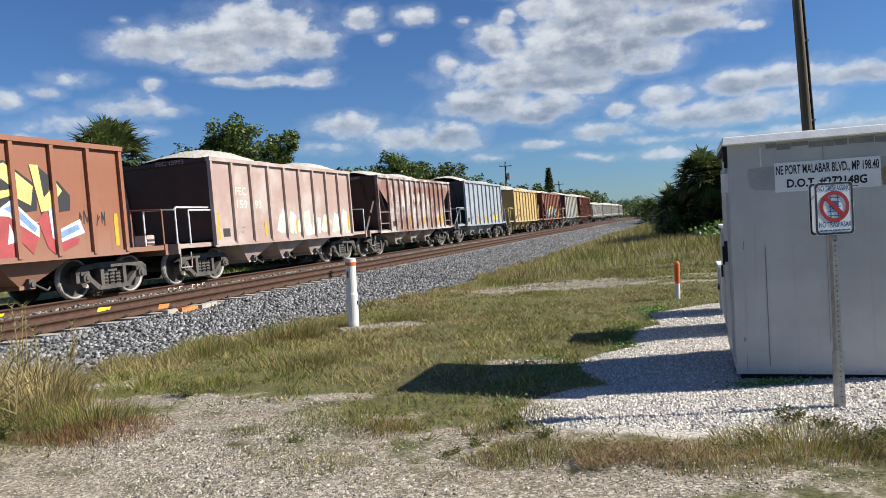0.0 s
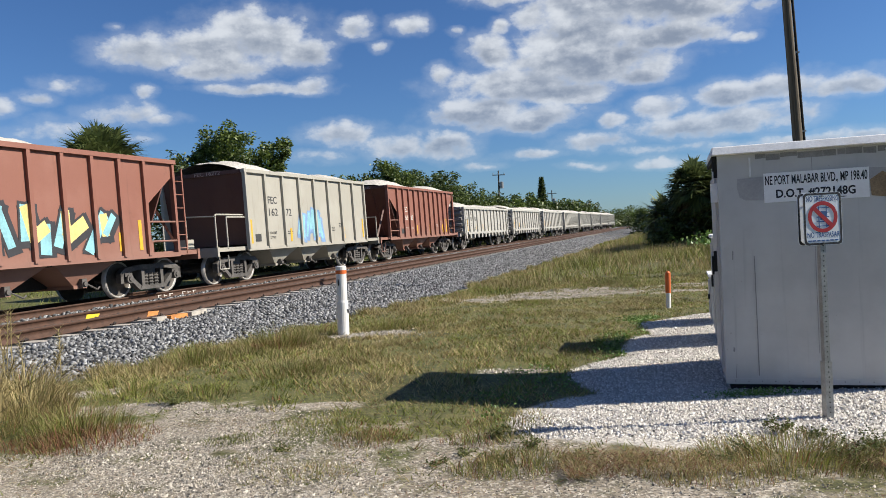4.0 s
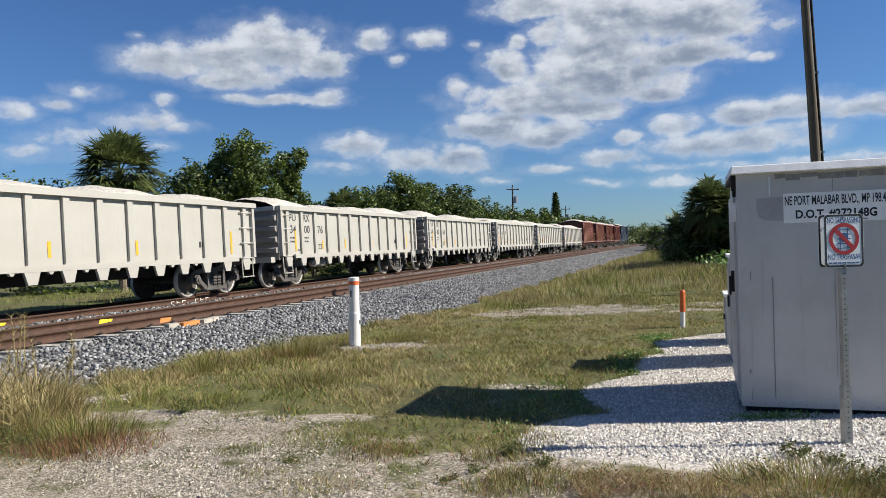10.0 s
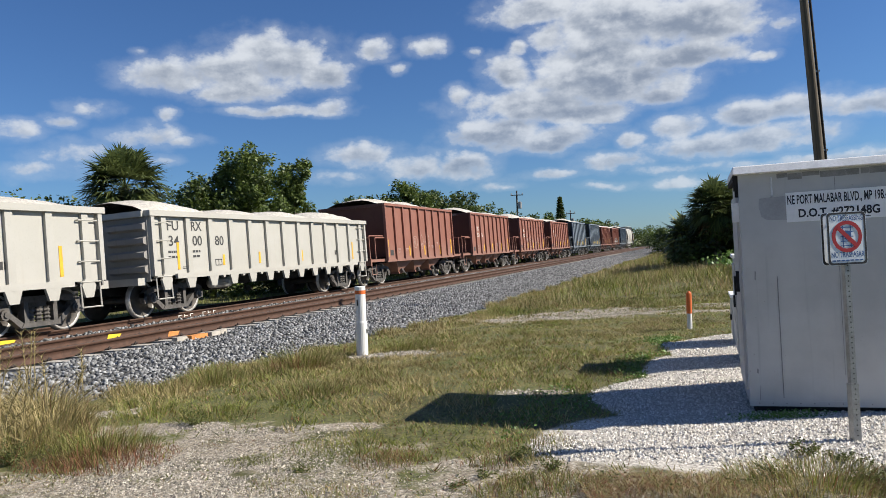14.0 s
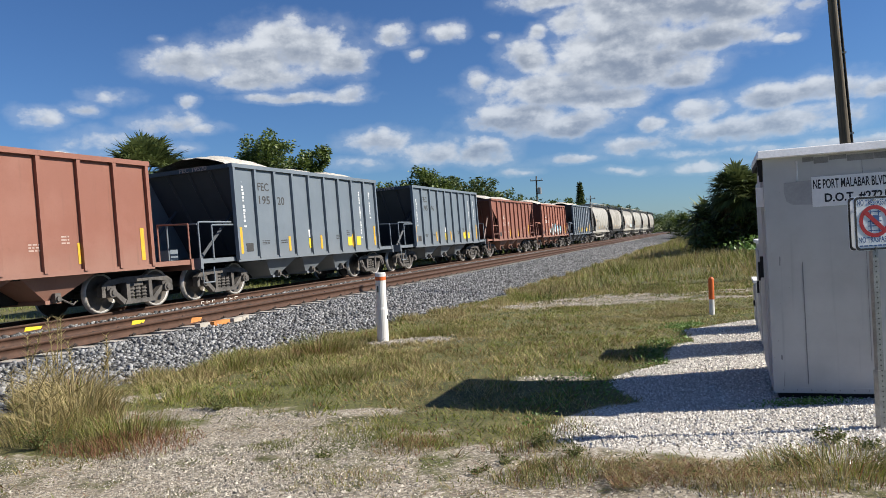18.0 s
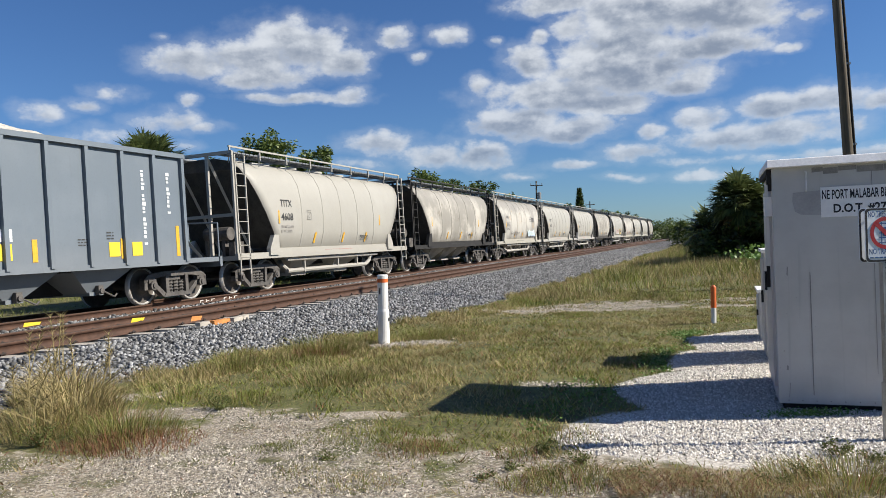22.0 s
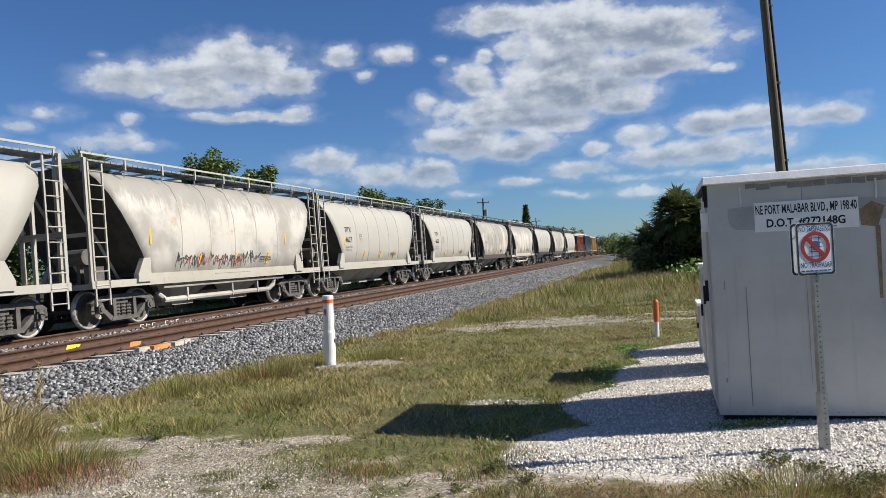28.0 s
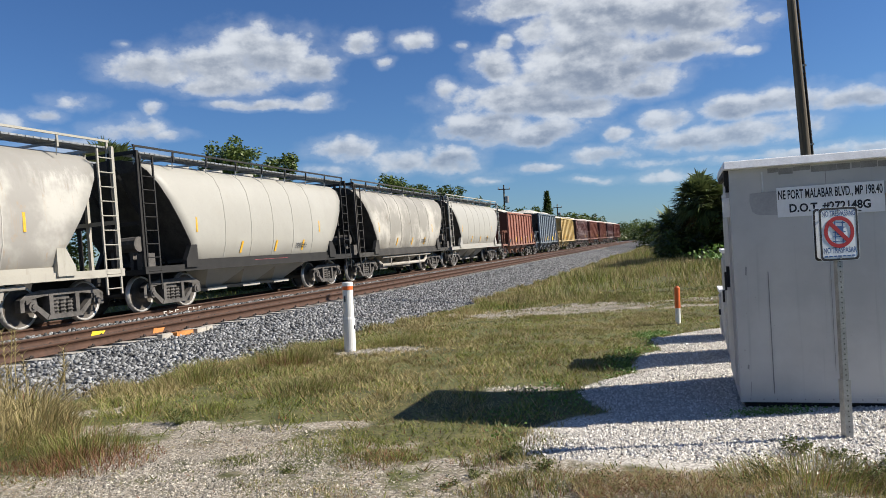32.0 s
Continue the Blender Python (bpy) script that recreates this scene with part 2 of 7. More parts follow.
def car_paint(name, color, faded, stain, stain_amount=0.5, dust=0.35, rough=0.55, blotch=0.5, crown=0.0):
    """Railcar paint: fading in large patches, streaks that run down, rust, dust along the sill, dents."""
    m, n, b = material(name, rough)
    color, faded, stain = ([c * BASE_SCALE for c in k] for k in (color, faded, stain))
    co = n.add("ShaderNodeTexCoord").outputs["Object"]
    big = n.noise(co, 0.55, 5.0, 0.6)
    base = n.mix(n.math("MULTIPLY", n.ramp(big, 0.42, 0.60), blotch), color, faded)
    streak = n.noise(n.scaled(co, 5.5, 5.5, 0.35), 1.0, 5.0, 0.65)
    base = n.mix(n.math("MULTIPLY", n.ramp(streak, 0.56, 0.74), stain_amount), base, stain)
    patch = n.noise(co, 1.7, 6.0, 0.7)
    base = n.mix(n.math("MULTIPLY", n.ramp(patch, 0.6, 0.72), stain_amount * 0.8), base, stain)
    fine = n.noise(co, 22.0, 3.0, 0.7)
    base = n.mix(n.math("MULTIPLY", n.ramp(fine, 0.5, 0.8), 0.25), base, [c * 0.6 for c in color])
    z = n.add("ShaderNodeSeparateXYZ", Vector=co).outputs[2]
    sill = n.math("MULTIPLY", n.ramp(n.math("ADD", z, n.math("MULTIPLY", patch, 0.8)), 2.3, 1.1), dust)
    base = n.mix(sill, base, (0.28, 0.245, 0.20))
    if crown:
        drip = n.math("ADD", z, n.math("ADD", n.math("MULTIPLY", streak, 1.6), n.math("MULTIPLY", patch, 0.9)))
        base = n.mix(n.math("MULTIPLY", n.ramp(drip, 4.1, 4.7), crown), base, (0.23, 0.22, 0.20))
    n.put(b.inputs["Base Color"], base)
    n.put(b.inputs["Roughness"], n.math("ADD", n.math("MULTIPLY", patch, 0.3), rough - 0.1))
    n.put(b.inputs["Normal"], n.bump(n.math("ADD", n.noise(co, 1.2, 2.0), n.math("MULTIPLY", fine, 0.05)), 0.35, 0.05))
    return m


P_ORANGE = car_paint("paint_orange_brown", (0.30, 0.118, 0.066), (0.36, 0.17, 0.105), (0.13, 0.05, 0.03), 0.35, 0.25)
P_FADED = car_paint("paint_faded_brown", (0.44, 0.315, 0.275), (0.55, 0.47, 0.44), (0.30, 0.17, 0.13), 0.25, 0.12, blotch=0.9)
# darker end paints: the shade on wagon ends is in the colour, with grime
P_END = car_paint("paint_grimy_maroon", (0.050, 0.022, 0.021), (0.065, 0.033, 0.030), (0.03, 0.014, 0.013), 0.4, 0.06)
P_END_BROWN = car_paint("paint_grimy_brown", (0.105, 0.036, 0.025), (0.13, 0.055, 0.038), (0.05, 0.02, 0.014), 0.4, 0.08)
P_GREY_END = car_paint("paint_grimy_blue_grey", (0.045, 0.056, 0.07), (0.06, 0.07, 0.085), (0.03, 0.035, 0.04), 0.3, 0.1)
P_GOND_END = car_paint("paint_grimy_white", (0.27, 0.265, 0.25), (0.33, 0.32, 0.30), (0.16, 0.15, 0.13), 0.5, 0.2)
P_MAROON = car_paint("paint_maroon", (0.22, 0.10, 0.085), (0.48, 0.41, 0.39), (0.10, 0.04, 0.03), 0.4, 0.3, blotch=0.9)
P_WORN = car_paint("paint_worn_maroon", (0.27, 0.145, 0.115), (0.60, 0.57, 0.55), (0.20, 0.10, 0.08), 0.3, 0.2, blotch=1.0)
P_BROWN = car_paint("paint_red_brown", (0.262, 0.102, 0.068), (0.31, 0.14, 0.10), (0.11, 0.045, 0.03), 0.35, 0.2)
P_RED = car_paint("paint_brick_red", (0.30, 0.118, 0.078), (0.36, 0.165, 0.115), (0.14, 0.05, 0.035), 0.3, 0.25)
P_GREY = car_paint("paint_blue_grey", (0.155, 0.19, 0.225), (0.19, 0.225, 0.26), (0.09, 0.11, 0.13), 0.25, 0.15, 0.45)
P_PALE = car_paint("paint_pale_grey", (0.34, 0.385, 0.43), (0.43, 0.47, 0.51), (0.25, 0.27, 0.29), 0.3, 0.15, 0.5)
P_YELLOW = car_paint("paint_yellow", (0.54, 0.39, 0.155), (0.60, 0.48, 0.25), (0.28, 0.15, 0.05), 0.5, 0.2)
P_STONE = car_paint("paint_stone_grey", (0.40, 0.38, 0.32), (0.48, 0.46, 0.40), (0.18, 0.15, 0.12), 0.4, 0.2)
P_WHITE = car_paint("paint_gondola_white", (0.455, 0.442, 0.395), (0.50, 0.487, 0.445), (0.40, 0.36, 0.29), 0.22, 0.12, 0.5)
P_CREAM = car_paint("paint_cream", (0.405, 0.39, 0.345), (0.445, 0.43, 0.385), (0.39, 0.36, 0.30), 0.25, 0.12, 0.5)
P_DUSTY = car_paint("paint_dusty_grey", (0.30, 0.285, 0.25), (0.54, 0.51, 0.45), (0.20, 0.165, 0.12), 0.75, 0.35, 0.7, 0.95, 0.6)
P_CEMENT = car_paint("paint_cement_stained", (0.52, 0.50, 0.45), (0.30, 0.285, 0.26), (0.44, 0.27, 0.13), 0.75, 0.25, 0.7, 0.85, 0.85)
STEEL = plain("truck_steel", (0.095, 0.087, 0.08), 0.75, 0.0, 0.5, 5.0, 0.01)
# near black for grime and for the shade on covered hopper ends
GRIME_SHADE = plain("grimy_end_steel", (0.05, 0.046, 0.041), 0.8, 0.0, 0.5, 2.0)
DARK = plain("underframe_black", (0.016, 0.015, 0.014), 0.8, 0.0, 0.4, 4.0)
WHEEL = plain("wheel_steel", (0.085, 0.072, 0.06), 0.6, 0.1, 0.4, 6.0)
RIM = plain("wheel_rim_polished", (0.50, 0.48, 0.45), 0.4, 0.3, 0.2, 8.0)
REFLECT = plain("reflector_yellow", (0.75, 0.42, 0.03), 0.5, 0.0, 0.2, 9.0)
LABEL_Y = plain("placard_yellow", (0.85, 0.62, 0.04), 0.5, 0.0, 0.1)
INK = plain("lettering_black", (0.045, 0.045, 0.045), 0.7, 0.0, 0.4, 3.0)
INK_PINK = plain("lettering_faded_white", (0.50, 0.38, 0.33), 0.7, 0.0, 0.25, 3.0)
INK_FADED = plain("lettering_faded_grey", (0.22, 0.21, 0.20), 0.7, 0.0, 0.4, 3.0)
G_SALMON = plain("spray_salmon", (0.58, 0.27, 0.19), 0.7, 0.0, 0.15, 2.0)
G_FAINT = plain("spray_worn_off", (0.50, 0.48, 0.44), 0.7, 0.0, 0.2, 2.0)
G_HAZE = plain("spray_pale_blue", (0.40, 0.50, 0.60), 0.7, 0.0, 0.3, 2.0)
INK_W = plain("lettering_white", (0.72, 0.68, 0.62), 0.7, 0.0, 0.25, 3.0)
LIMESTONE = plain("crushed_limestone", (0.60, 0.565, 0.50), 0.95, 0.0, 0.25, 9.0, 0.06)
G_CYAN = plain("spray_cyan", (0.25, 0.52, 0.58), 0.6, 0.0, 0.25, 2.0)
G_WHITE = plain("spray_white", (0.72, 0.74, 0.75), 0.6, 0.0, 0.15, 2.0)
G_RED = plain("spray_red", (0.40, 0.07, 0.075), 0.6, 0.0, 0.2, 2.0)
G_YELLOW = plain("spray_yellow", (0.80, 0.60, 0.22), 0.6, 0.0, 0.2, 2.0)
G_BLACK = plain("spray_black", (0.03, 0.03, 0.035), 0.6, 0.0, 0.2, 2.0)
G_BLUE = plain("spray_blue", (0.20, 0.33, 0.55), 0.6, 0.0, 0.3, 2.0)
G_PALE = plain("spray_faded_green", (0.56, 0.63, 0.56), 0.7, 0.0, 0.3, 2.0)
RAIL = plain("rail_rust", (0.082, 0.040, 0.024), 0.75, 0.2, 0.35, 7.0, 0.005)
RAIL_TOP = plain("rail_head_worn", (0.105, 0.066, 0.046), 0.5, 0.3, 0.3, 5.0)
CONCRETE = plain("concrete_tie", (0.48, 0.44, 0.38), 0.9, 0.0, 0.25, 8.0, 0.01)
CLIP = plain("rail_clip_iron", (0.03, 0.022, 0.018), 0.8, 0.2, 0.3, 9.0)
PVC = plain("white_plastic_pipe", (0.84, 0.83, 0.80), 0.45, 0.0, 0.07, 3.0)
ORANGE = plain("orange_plastic", (0.78, 0.16, 0.03), 0.5, 0.0, 0.15, 4.0)
ORANGE_W = plain("orange_painted_wood", (0.62, 0.25, 0.07), 0.8, 0.0, 0.3, 9.0)
GALV = plain("galvanised_steel", (0.36, 0.37, 0.37), 0.45, 0.6, 0.25, 14.0)
SIGN_W = plain("sign_white_sheeting", (0.90, 0.95, 1.0), 0.4, 0.0, 0.05, 3.0)
SIGN_BLUE = plain("sign_blue", (0.035, 0.11, 0.30), 0.5, 0.0, 0.1)
SIGN_RED = plain("sign_red", (0.45, 0.02, 0.03), 0.5, 0.0, 0.1)
SIGN_BLACK = plain("sign_black", (0.02, 0.02, 0.025), 0.5, 0.0, 0.1)
PLATE_W = plain("plate_white", (0.95, 0.95, 0.95), 0.5, 0.0, 0.06, 3.0)
ROOF_W = plain("hut_roof_white", (0.95, 0.95, 0.93), 0.6, 0.0, 0.15, 5.0)
RUBBER = plain("dark_gap", (0.02, 0.02, 0.02), 0.9, 0.0, 0.2)
BARK = plain("bark_grey", (0.16, 0.13, 0.10), 0.95, 0.0, 0.4, 9.0, 0.03)
PALM_BARK = plain("palm_bark", (0.20, 0.165, 0.12), 0.95, 0.0, 0.4, 12.0, 0.04)
LUMBER = plain("dark_timber", (0.10, 0.085, 0.07), 0.9, 0.0, 0.4, 6.0, 0.02)


def make_pole_wood():
    m, n, b = material("weathered_pole_wood", 0.9)
    co = n.add("ShaderNodeTexCoord").outputs["Object"]
    g = n.noise(n.scaled(co, 14, 14, 0.5), 1.0, 5.0)
    n.put(b.inputs["Base Color"], n.mix(n.ramp(g, 0.3, 0.7), (0.06, 0.048, 0.033), (0.17, 0.14, 0.10)))
    n.put(b.inputs["Normal"], n.bump(g, 0.7, 0.02))
    return m


POLE_WOOD = make_pole_wood()


def make_hut_metal():
    """Painted aluminium of the relay hut: cloudy, with dirt that ran down from the eaves."""
    m, n, b = material("hut_aluminium", 0.6, 0.15)
    co = n.add("ShaderNodeTexCoord").outputs["Object"]
    cloud = n.noise(co, 1.6, 5.0, 0.6)
    run = n.noise(n.scaled(co, 16, 16, 0.5), 1.0, 4.0, 0.6)
    c = n.mix(n.ramp(cloud, 0.3, 0.7), (0.435, 0.437, 0.43), (0.525, 0.527, 0.515))
    c = n.mix(n.math("MULTIPLY", n.ramp(run, 0.58, 0.75), 0.35), c, (0.32, 0.32, 0.32))
    spot = n.noise(co, 26.0, 2.0)
    c = n.mix(n.math("MULTIPLY", n.ramp(spot, 0.7, 0.78), 0.5), c, (0.25, 0.24, 0.22))
    n.put(b.inputs["Base Color"], c)
    n.put(b.inputs["Normal"], n.bump(cloud, 0.2, 0.02))
    return m


HUT = make_hut_metal()
PATCH = plain("hut_paint_patch", (0.42, 0.42, 0.425), 0.7, 0.0, 0.12, 5.0)
SMEAR = plain("hut_grey_smear", (0.27, 0.27, 0.275), 0.75, 0.0, 0.25, 7.0)
RUST = plain("rust_smear", (0.30, 0.21, 0.12), 0.85, 0.0, 0.35, 9.0)


def leafy(name, dark, light, rough=0.55, trans=0.25):
    m, n, b = material(name, rough)
    r = n.add("ShaderNodeNewGeometry").outputs["Random Per Island"]
    co = n.add("ShaderNodeTexCoord").outputs["Object"]
    big = n.noise(co, 0.8, 3.0)
    f = n.math("ADD", n.math("MULTIPLY", r, 0.7), n.math("MULTIPLY", n.ramp(big, 0.3, 0.7), 0.35), clamp=True)
    c = n.mix(f, dark, light)
    n.put(b.inputs["Base Color"], c)
    b.inputs["Subsurface Weight"].default_value = 0.0
    if trans:
        t = n.add("ShaderNodeBsdfTranslucent", Color=c)
        s = n.add("ShaderNodeMixShader")
        s.inputs[0].default_value = trans
        n.t.links.new(b.outputs[0], s.inputs[1])
        n.t.links.new(t.outputs[0], s.inputs[2])
        n.t.links.new(s.outputs[0], n.t.nodes["Material Output"].inputs[0])
    return m


LEAF_A = leafy("leaves_mid_green", (0.018, 0.036, 0.006), (0.150, 0.205, 0.040), 0.5, 0.25)
LEAF_B = leafy("leaves_dark_green", (0.012, 0.026, 0.005), (0.108, 0.150, 0.030), 0.5, 0.25)
PALM_LEAF = leafy("palm_fronds", (0.016, 0.028, 0.008), (0.20, 0.245, 0.085), 0.38, 0.25)
PALM_DEAD = leafy("dead_palm_fronds", (0.10, 0.075, 0.04), (0.24, 0.18, 0.10), 0.8)
GRASS_G = leafy("grass_green", (0.030, 0.045, 0.008), (0.30, 0.33, 0.062), 0.6)
GRASS_D = leafy("grass_dry", (0.15, 0.115, 0.04), (0.52, 0.43, 0.21), 0.7)
GRASS_R = leafy("grass_reddish", (0.13, 0.05, 0.025), (0.33, 0.15, 0.08), 0.7)
WEED_OLIVE = leafy("weed_leaves_olive", (0.035, 0.05, 0.012), (0.20, 0.22, 0.06), 0.6)
WEED = leafy("weed_leaves", (0.05, 0.105, 0.015), (0.19, 0.32, 0.07), 0.5)


def stones(name, dark, light, rough=0.9):
    m, n, b = material(name, rough)
    r = n.add("ShaderNodeNewGeometry").outputs["Random Per Island"]
    co = n.add("ShaderNodeTexCoord").outputs["Object"]
    g = n.noise(co, 45.0, 3.0)
    f = n.math("ADD", n.math("MULTIPLY", n.math("POWER", r, 1.5), 0.85), n.math("MULTIPLY", g, 0.25), clamp=True)
    n.put(b.inputs["Base Color"], n.mix(f, dark, light))
    return m


BALLAST_STONE = stones("granite_ballast", (0.012, 0.013, 0.015), (0.37, 0.375, 0.378))
SHELL_STONE = stones("white_shell_rock", (0.30, 0.275, 0.235), (0.90, 0.86, 0.80))
PEBBLE = stones("pale_pebbles", (0.04, 0.034, 0.027), (0.68, 0.62, 0.52))


def make_ballast_bed():
    m, n, b = material("ballast_bed", 0.95)
    co = n.add("ShaderNodeTexCoord").outputs["Object"]
    v = n.add("ShaderNodeTexVoronoi", Vector=co, Scale=15.0)
    cell, dist = v.outputs["Color"], v.outputs["Distance"]
    grey = n.add("ShaderNodeSeparateXYZ", Vector=cell).outputs[0]
    c = n.mix(grey, (0.025, 0.027, 0.03), (0.32, 0.328, 0.335))
    # shade in the gaps between stones, painted as near black
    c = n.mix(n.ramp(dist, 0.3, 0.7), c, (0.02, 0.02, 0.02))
    c = n.mix(n.math("MULTIPLY", n.ramp(n.noise(co, 0.4, 4.0), 0.5, 0.75), 0.4), c, (0.30, 0.24, 0.18))
    n.put(b.inputs["Base Color"], c)
    n.put(b.inputs["Normal"], n.bump(n.math("SUBTRACT", 1.0, dist), 1.0, 0.05))
    return m


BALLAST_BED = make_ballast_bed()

# worn bare patches: x, y, half widths
BARE = [(0.35, 5.25, 0.75, 0.5), (-2.6, 4.1, 3.6, 1.85), (-1.95, 6.2, 1.0, 0.85), (0.0, 3.9, 2.3, 1.55), (-1.05, 6.9, 0.4, 0.16), (-1.1, 11.95, 0.75, 0.30), (2.5, 17.2, 2.5, 0.95), (6.4, 17.6, 1.5, 0.7),
        (5.6, 16.0, 1.2, 0.25), (0.83, 8.35, 0.4, 0.16), (-4.0, 8.2, 0.4, 0.3), (-2.9, 7.2, 0.7, 0.3)]
# the white gravel pad of the hut: x, y, half widths (in the hut's turned axes the pad is long)
PAD = [(2.35, 6.1, 1.8, 1.15), (2.9, 7.6, 1.5, 1.3), (3.4, 9.0, 1.15, 1.3), (3.9, 10.5, 0.95, 1.35), (4.2, 11.2, 0.85, 0.95), (4.6, 6.2, 2.2, 1.3), (5.5, 8.0, 2.2, 2.6)]


def patch_value(x, y, patches):
    """Over 0 inside the ellipses of a list, as in the ground's material."""
    v = np.full(np.shape(x), -9.0)
    for cx, cy, rx, ry in patches:
        v = np.maximum(v, 1.0 - ((x - cx) / rx) ** 2 - ((y - cy) / ry) ** 2)
    return v


def make_ground():
    m, n, b = material("ground_soil_and_turf", 0.95)
    co = n.add("ShaderNodeTexCoord").outputs["Object"]
    x, y, z = n.add("ShaderNodeSeparateXYZ", Vector=co).outputs

    def field(patches):
        f = None
        for cx, cy, rx, ry in patches:
            a = n.math("DIVIDE", n.math("SUBTRACT", x, cx), rx)
            c = n.math("DIVIDE", n.math("SUBTRACT", y, cy), ry)
            v = n.math("SUBTRACT", 1.0, n.math("ADD", n.math("MULTIPLY", a, a), n.math("MULTIPLY", c, c)))
            f = v if f is None else n.math("MAXIMUM", f, v)
        return f

    coarse = n.noise(co, 0.35, 5.0, 0.6)
    mid = n.noise(co, 2.2, 5.0, 0.65)
    fine = n.noise(co, 24.0, 4.0, 0.7)
    grit = n.add("ShaderNodeTexVoronoi", Vector=co, Scale=55.0)
    turf = n.mix(n.ramp(mid, 0.3, 0.7), (0.062, 0.066, 0.018), (0.20, 0.172, 0.062))
    turf = n.mix(n.ramp(coarse, 0.4, 0.65), turf, (0.115, 0.128, 0.029))
    # fine near-black flecks paint the shade between grass blades
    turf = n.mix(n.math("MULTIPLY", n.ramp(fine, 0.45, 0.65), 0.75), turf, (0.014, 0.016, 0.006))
    soil = n.mix(n.ramp(mid, 0.3, 0.7), (0.24, 0.20, 0.145), (0.40, 0.345, 0.265))
    speck = n.add("ShaderNodeSeparateXYZ", Vector=grit.outputs["Color"]).outputs[0]
    clod = n.noise(co, 7.0, 6.0, 0.7)
    soil = n.mix(n.math("MULTIPLY", n.ramp(clod, 0.50, 0.68), 0.55), soil, (0.17, 0.145, 0.10))
    soil = n.mix(n.math("MULTIPLY", n.ramp(speck, 0.45, 0.85), 0.75), soil, (0.11, 0.095, 0.075))
    soil = n.mix(n.math("MULTIPLY", n.ramp(speck, 0.28, 0.05), 0.75), soil, (0.62, 0.57, 0.48))
    soil = n.mix(n.math("MULTIPLY", n.ramp(fine, 0.52, 0.75), 0.45), soil, (0.20, 0.165, 0.12))
    bare = n.ramp(n.math("ADD", field(BARE), n.math("MULTIPLY", n.math("SUBTRACT", mid, 0.5), 6.5)), -0.5, 0.7)
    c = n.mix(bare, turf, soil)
    pad = n.ramp(n.math("ADD", field(PAD), n.math("MULTIPLY", n.math("SUBTRACT", mid, 0.5), 0.5)), -0.08, 0.08)
    shell = n.mix(speck, (0.28, 0.255, 0.22), (0.66, 0.62, 0.55))
    c = n.mix(pad, c, shell)
    n.put(b.inputs["Base Color"], c)
    h = n.math("ADD", n.math("MULTIPLY", fine, 0.5), n.math("MULTIPLY", grit.outputs["Distance"], 0.6))
    n.put(b.inputs["Normal"], n.bump(h, 0.5, 0.01))
    return m


GROUND = make_ground()

# ---- building helpers ----
def box(bm, x0, x1, y0, y1, z0, z1):
    v = [bm.verts.new((x, y, z)) for z in (z0, z1) for y in (y0, y1) for x in (x0, x1)]
    for q in ((0, 2, 3, 1), (4, 5, 7, 6), (0, 1, 5, 4), (2, 6, 7, 3), (0, 4, 6, 2), (1, 3, 7, 5)):
        bm.faces.new([v[i] for i in q])


def prism(bm, pts, y0, y1, index=0):
    """A polygon of (x, z) corners, counter-clockwise as seen from -y, drawn out along y."""
    a, b = [bm.verts.new((x, y0, z)) for x, z in pts], [bm.verts.new((x, y1, z)) for x, z in pts]
    bm.faces.new(a).material_index = index
    bm.faces.new(b[::-1]).material_index = index
    for i in range(len(pts)):
        j = (i + 1) % len(pts)
        bm.faces.new((a[j], a[i], b[i], b[j])).material_index = index


def bar(bm, p, q, r, seg=6, r2=None):
    p, q = Vector(p), Vector(q)
    way = (q - p).normalized()
    side = way.cross(Vector((0, 0, 1)) if abs(way.z) < 0.9 else Vector((1, 0, 0))).normalized()
    up = side.cross(way)
    ends = []
    for c, rad in ((p, r), (q, r if r2 is None else r2)):
        ends.append([bm.verts.new(c + (side * math.cos(a) + up * math.sin(a)) * rad) for a in (math.tau * k / seg for k in range(seg))])
    for i in range(seg):
        j = (i + 1) % seg
        bm.faces.new((ends[0][i], ends[0][j], ends[1][j], ends[1][i]))
    bm.faces.new(ends[0][::-1])
    bm.faces.new(ends[1])


def rail_line(bm, pts, r, seg=6):
    for p, q in zip(pts, pts[1:]):
        bar(bm, p, q, r, seg)


MESHES = {}


def shape(key, fill, *mats):
    """A mesh that is built once for each key; fill gets an empty bmesh."""
    if key not in MESHES:
        bm = bmesh.new()
        fill(bm)
        me = bpy.data.meshes.new(str(key[0]) if isinstance(key, tuple) else key)
        bmesh.ops.recalc_face_normals(bm, faces=bm.faces)
        bm.to_mesh(me)
        bm.free()
        for m in mats:
            me.materials.append(m)
        MESHES[key] = me
    return MESHES[key]


def part(name, me, parent, label="", at=(0, 0, 0), turn=None):
    ob = new(name, me)
    ob.parent = parent
    ob.location = at
    if turn:
        ob.rotation_euler = [radians(a) for a in turn]
    return tagged(ob, label)


def thing(name, label, category, at=(0, 0, 0), turn=0.0, group="", kind="", me=None):
    ob = new(name, me)
    ob.location, ob.rotation_euler = at, (0, 0, radians(turn))
    return tagged(ob, label, category, group, kind)


def one_mesh(name, fill, *mats):
    return shape((name, len(MESHES)), fill, *mats)


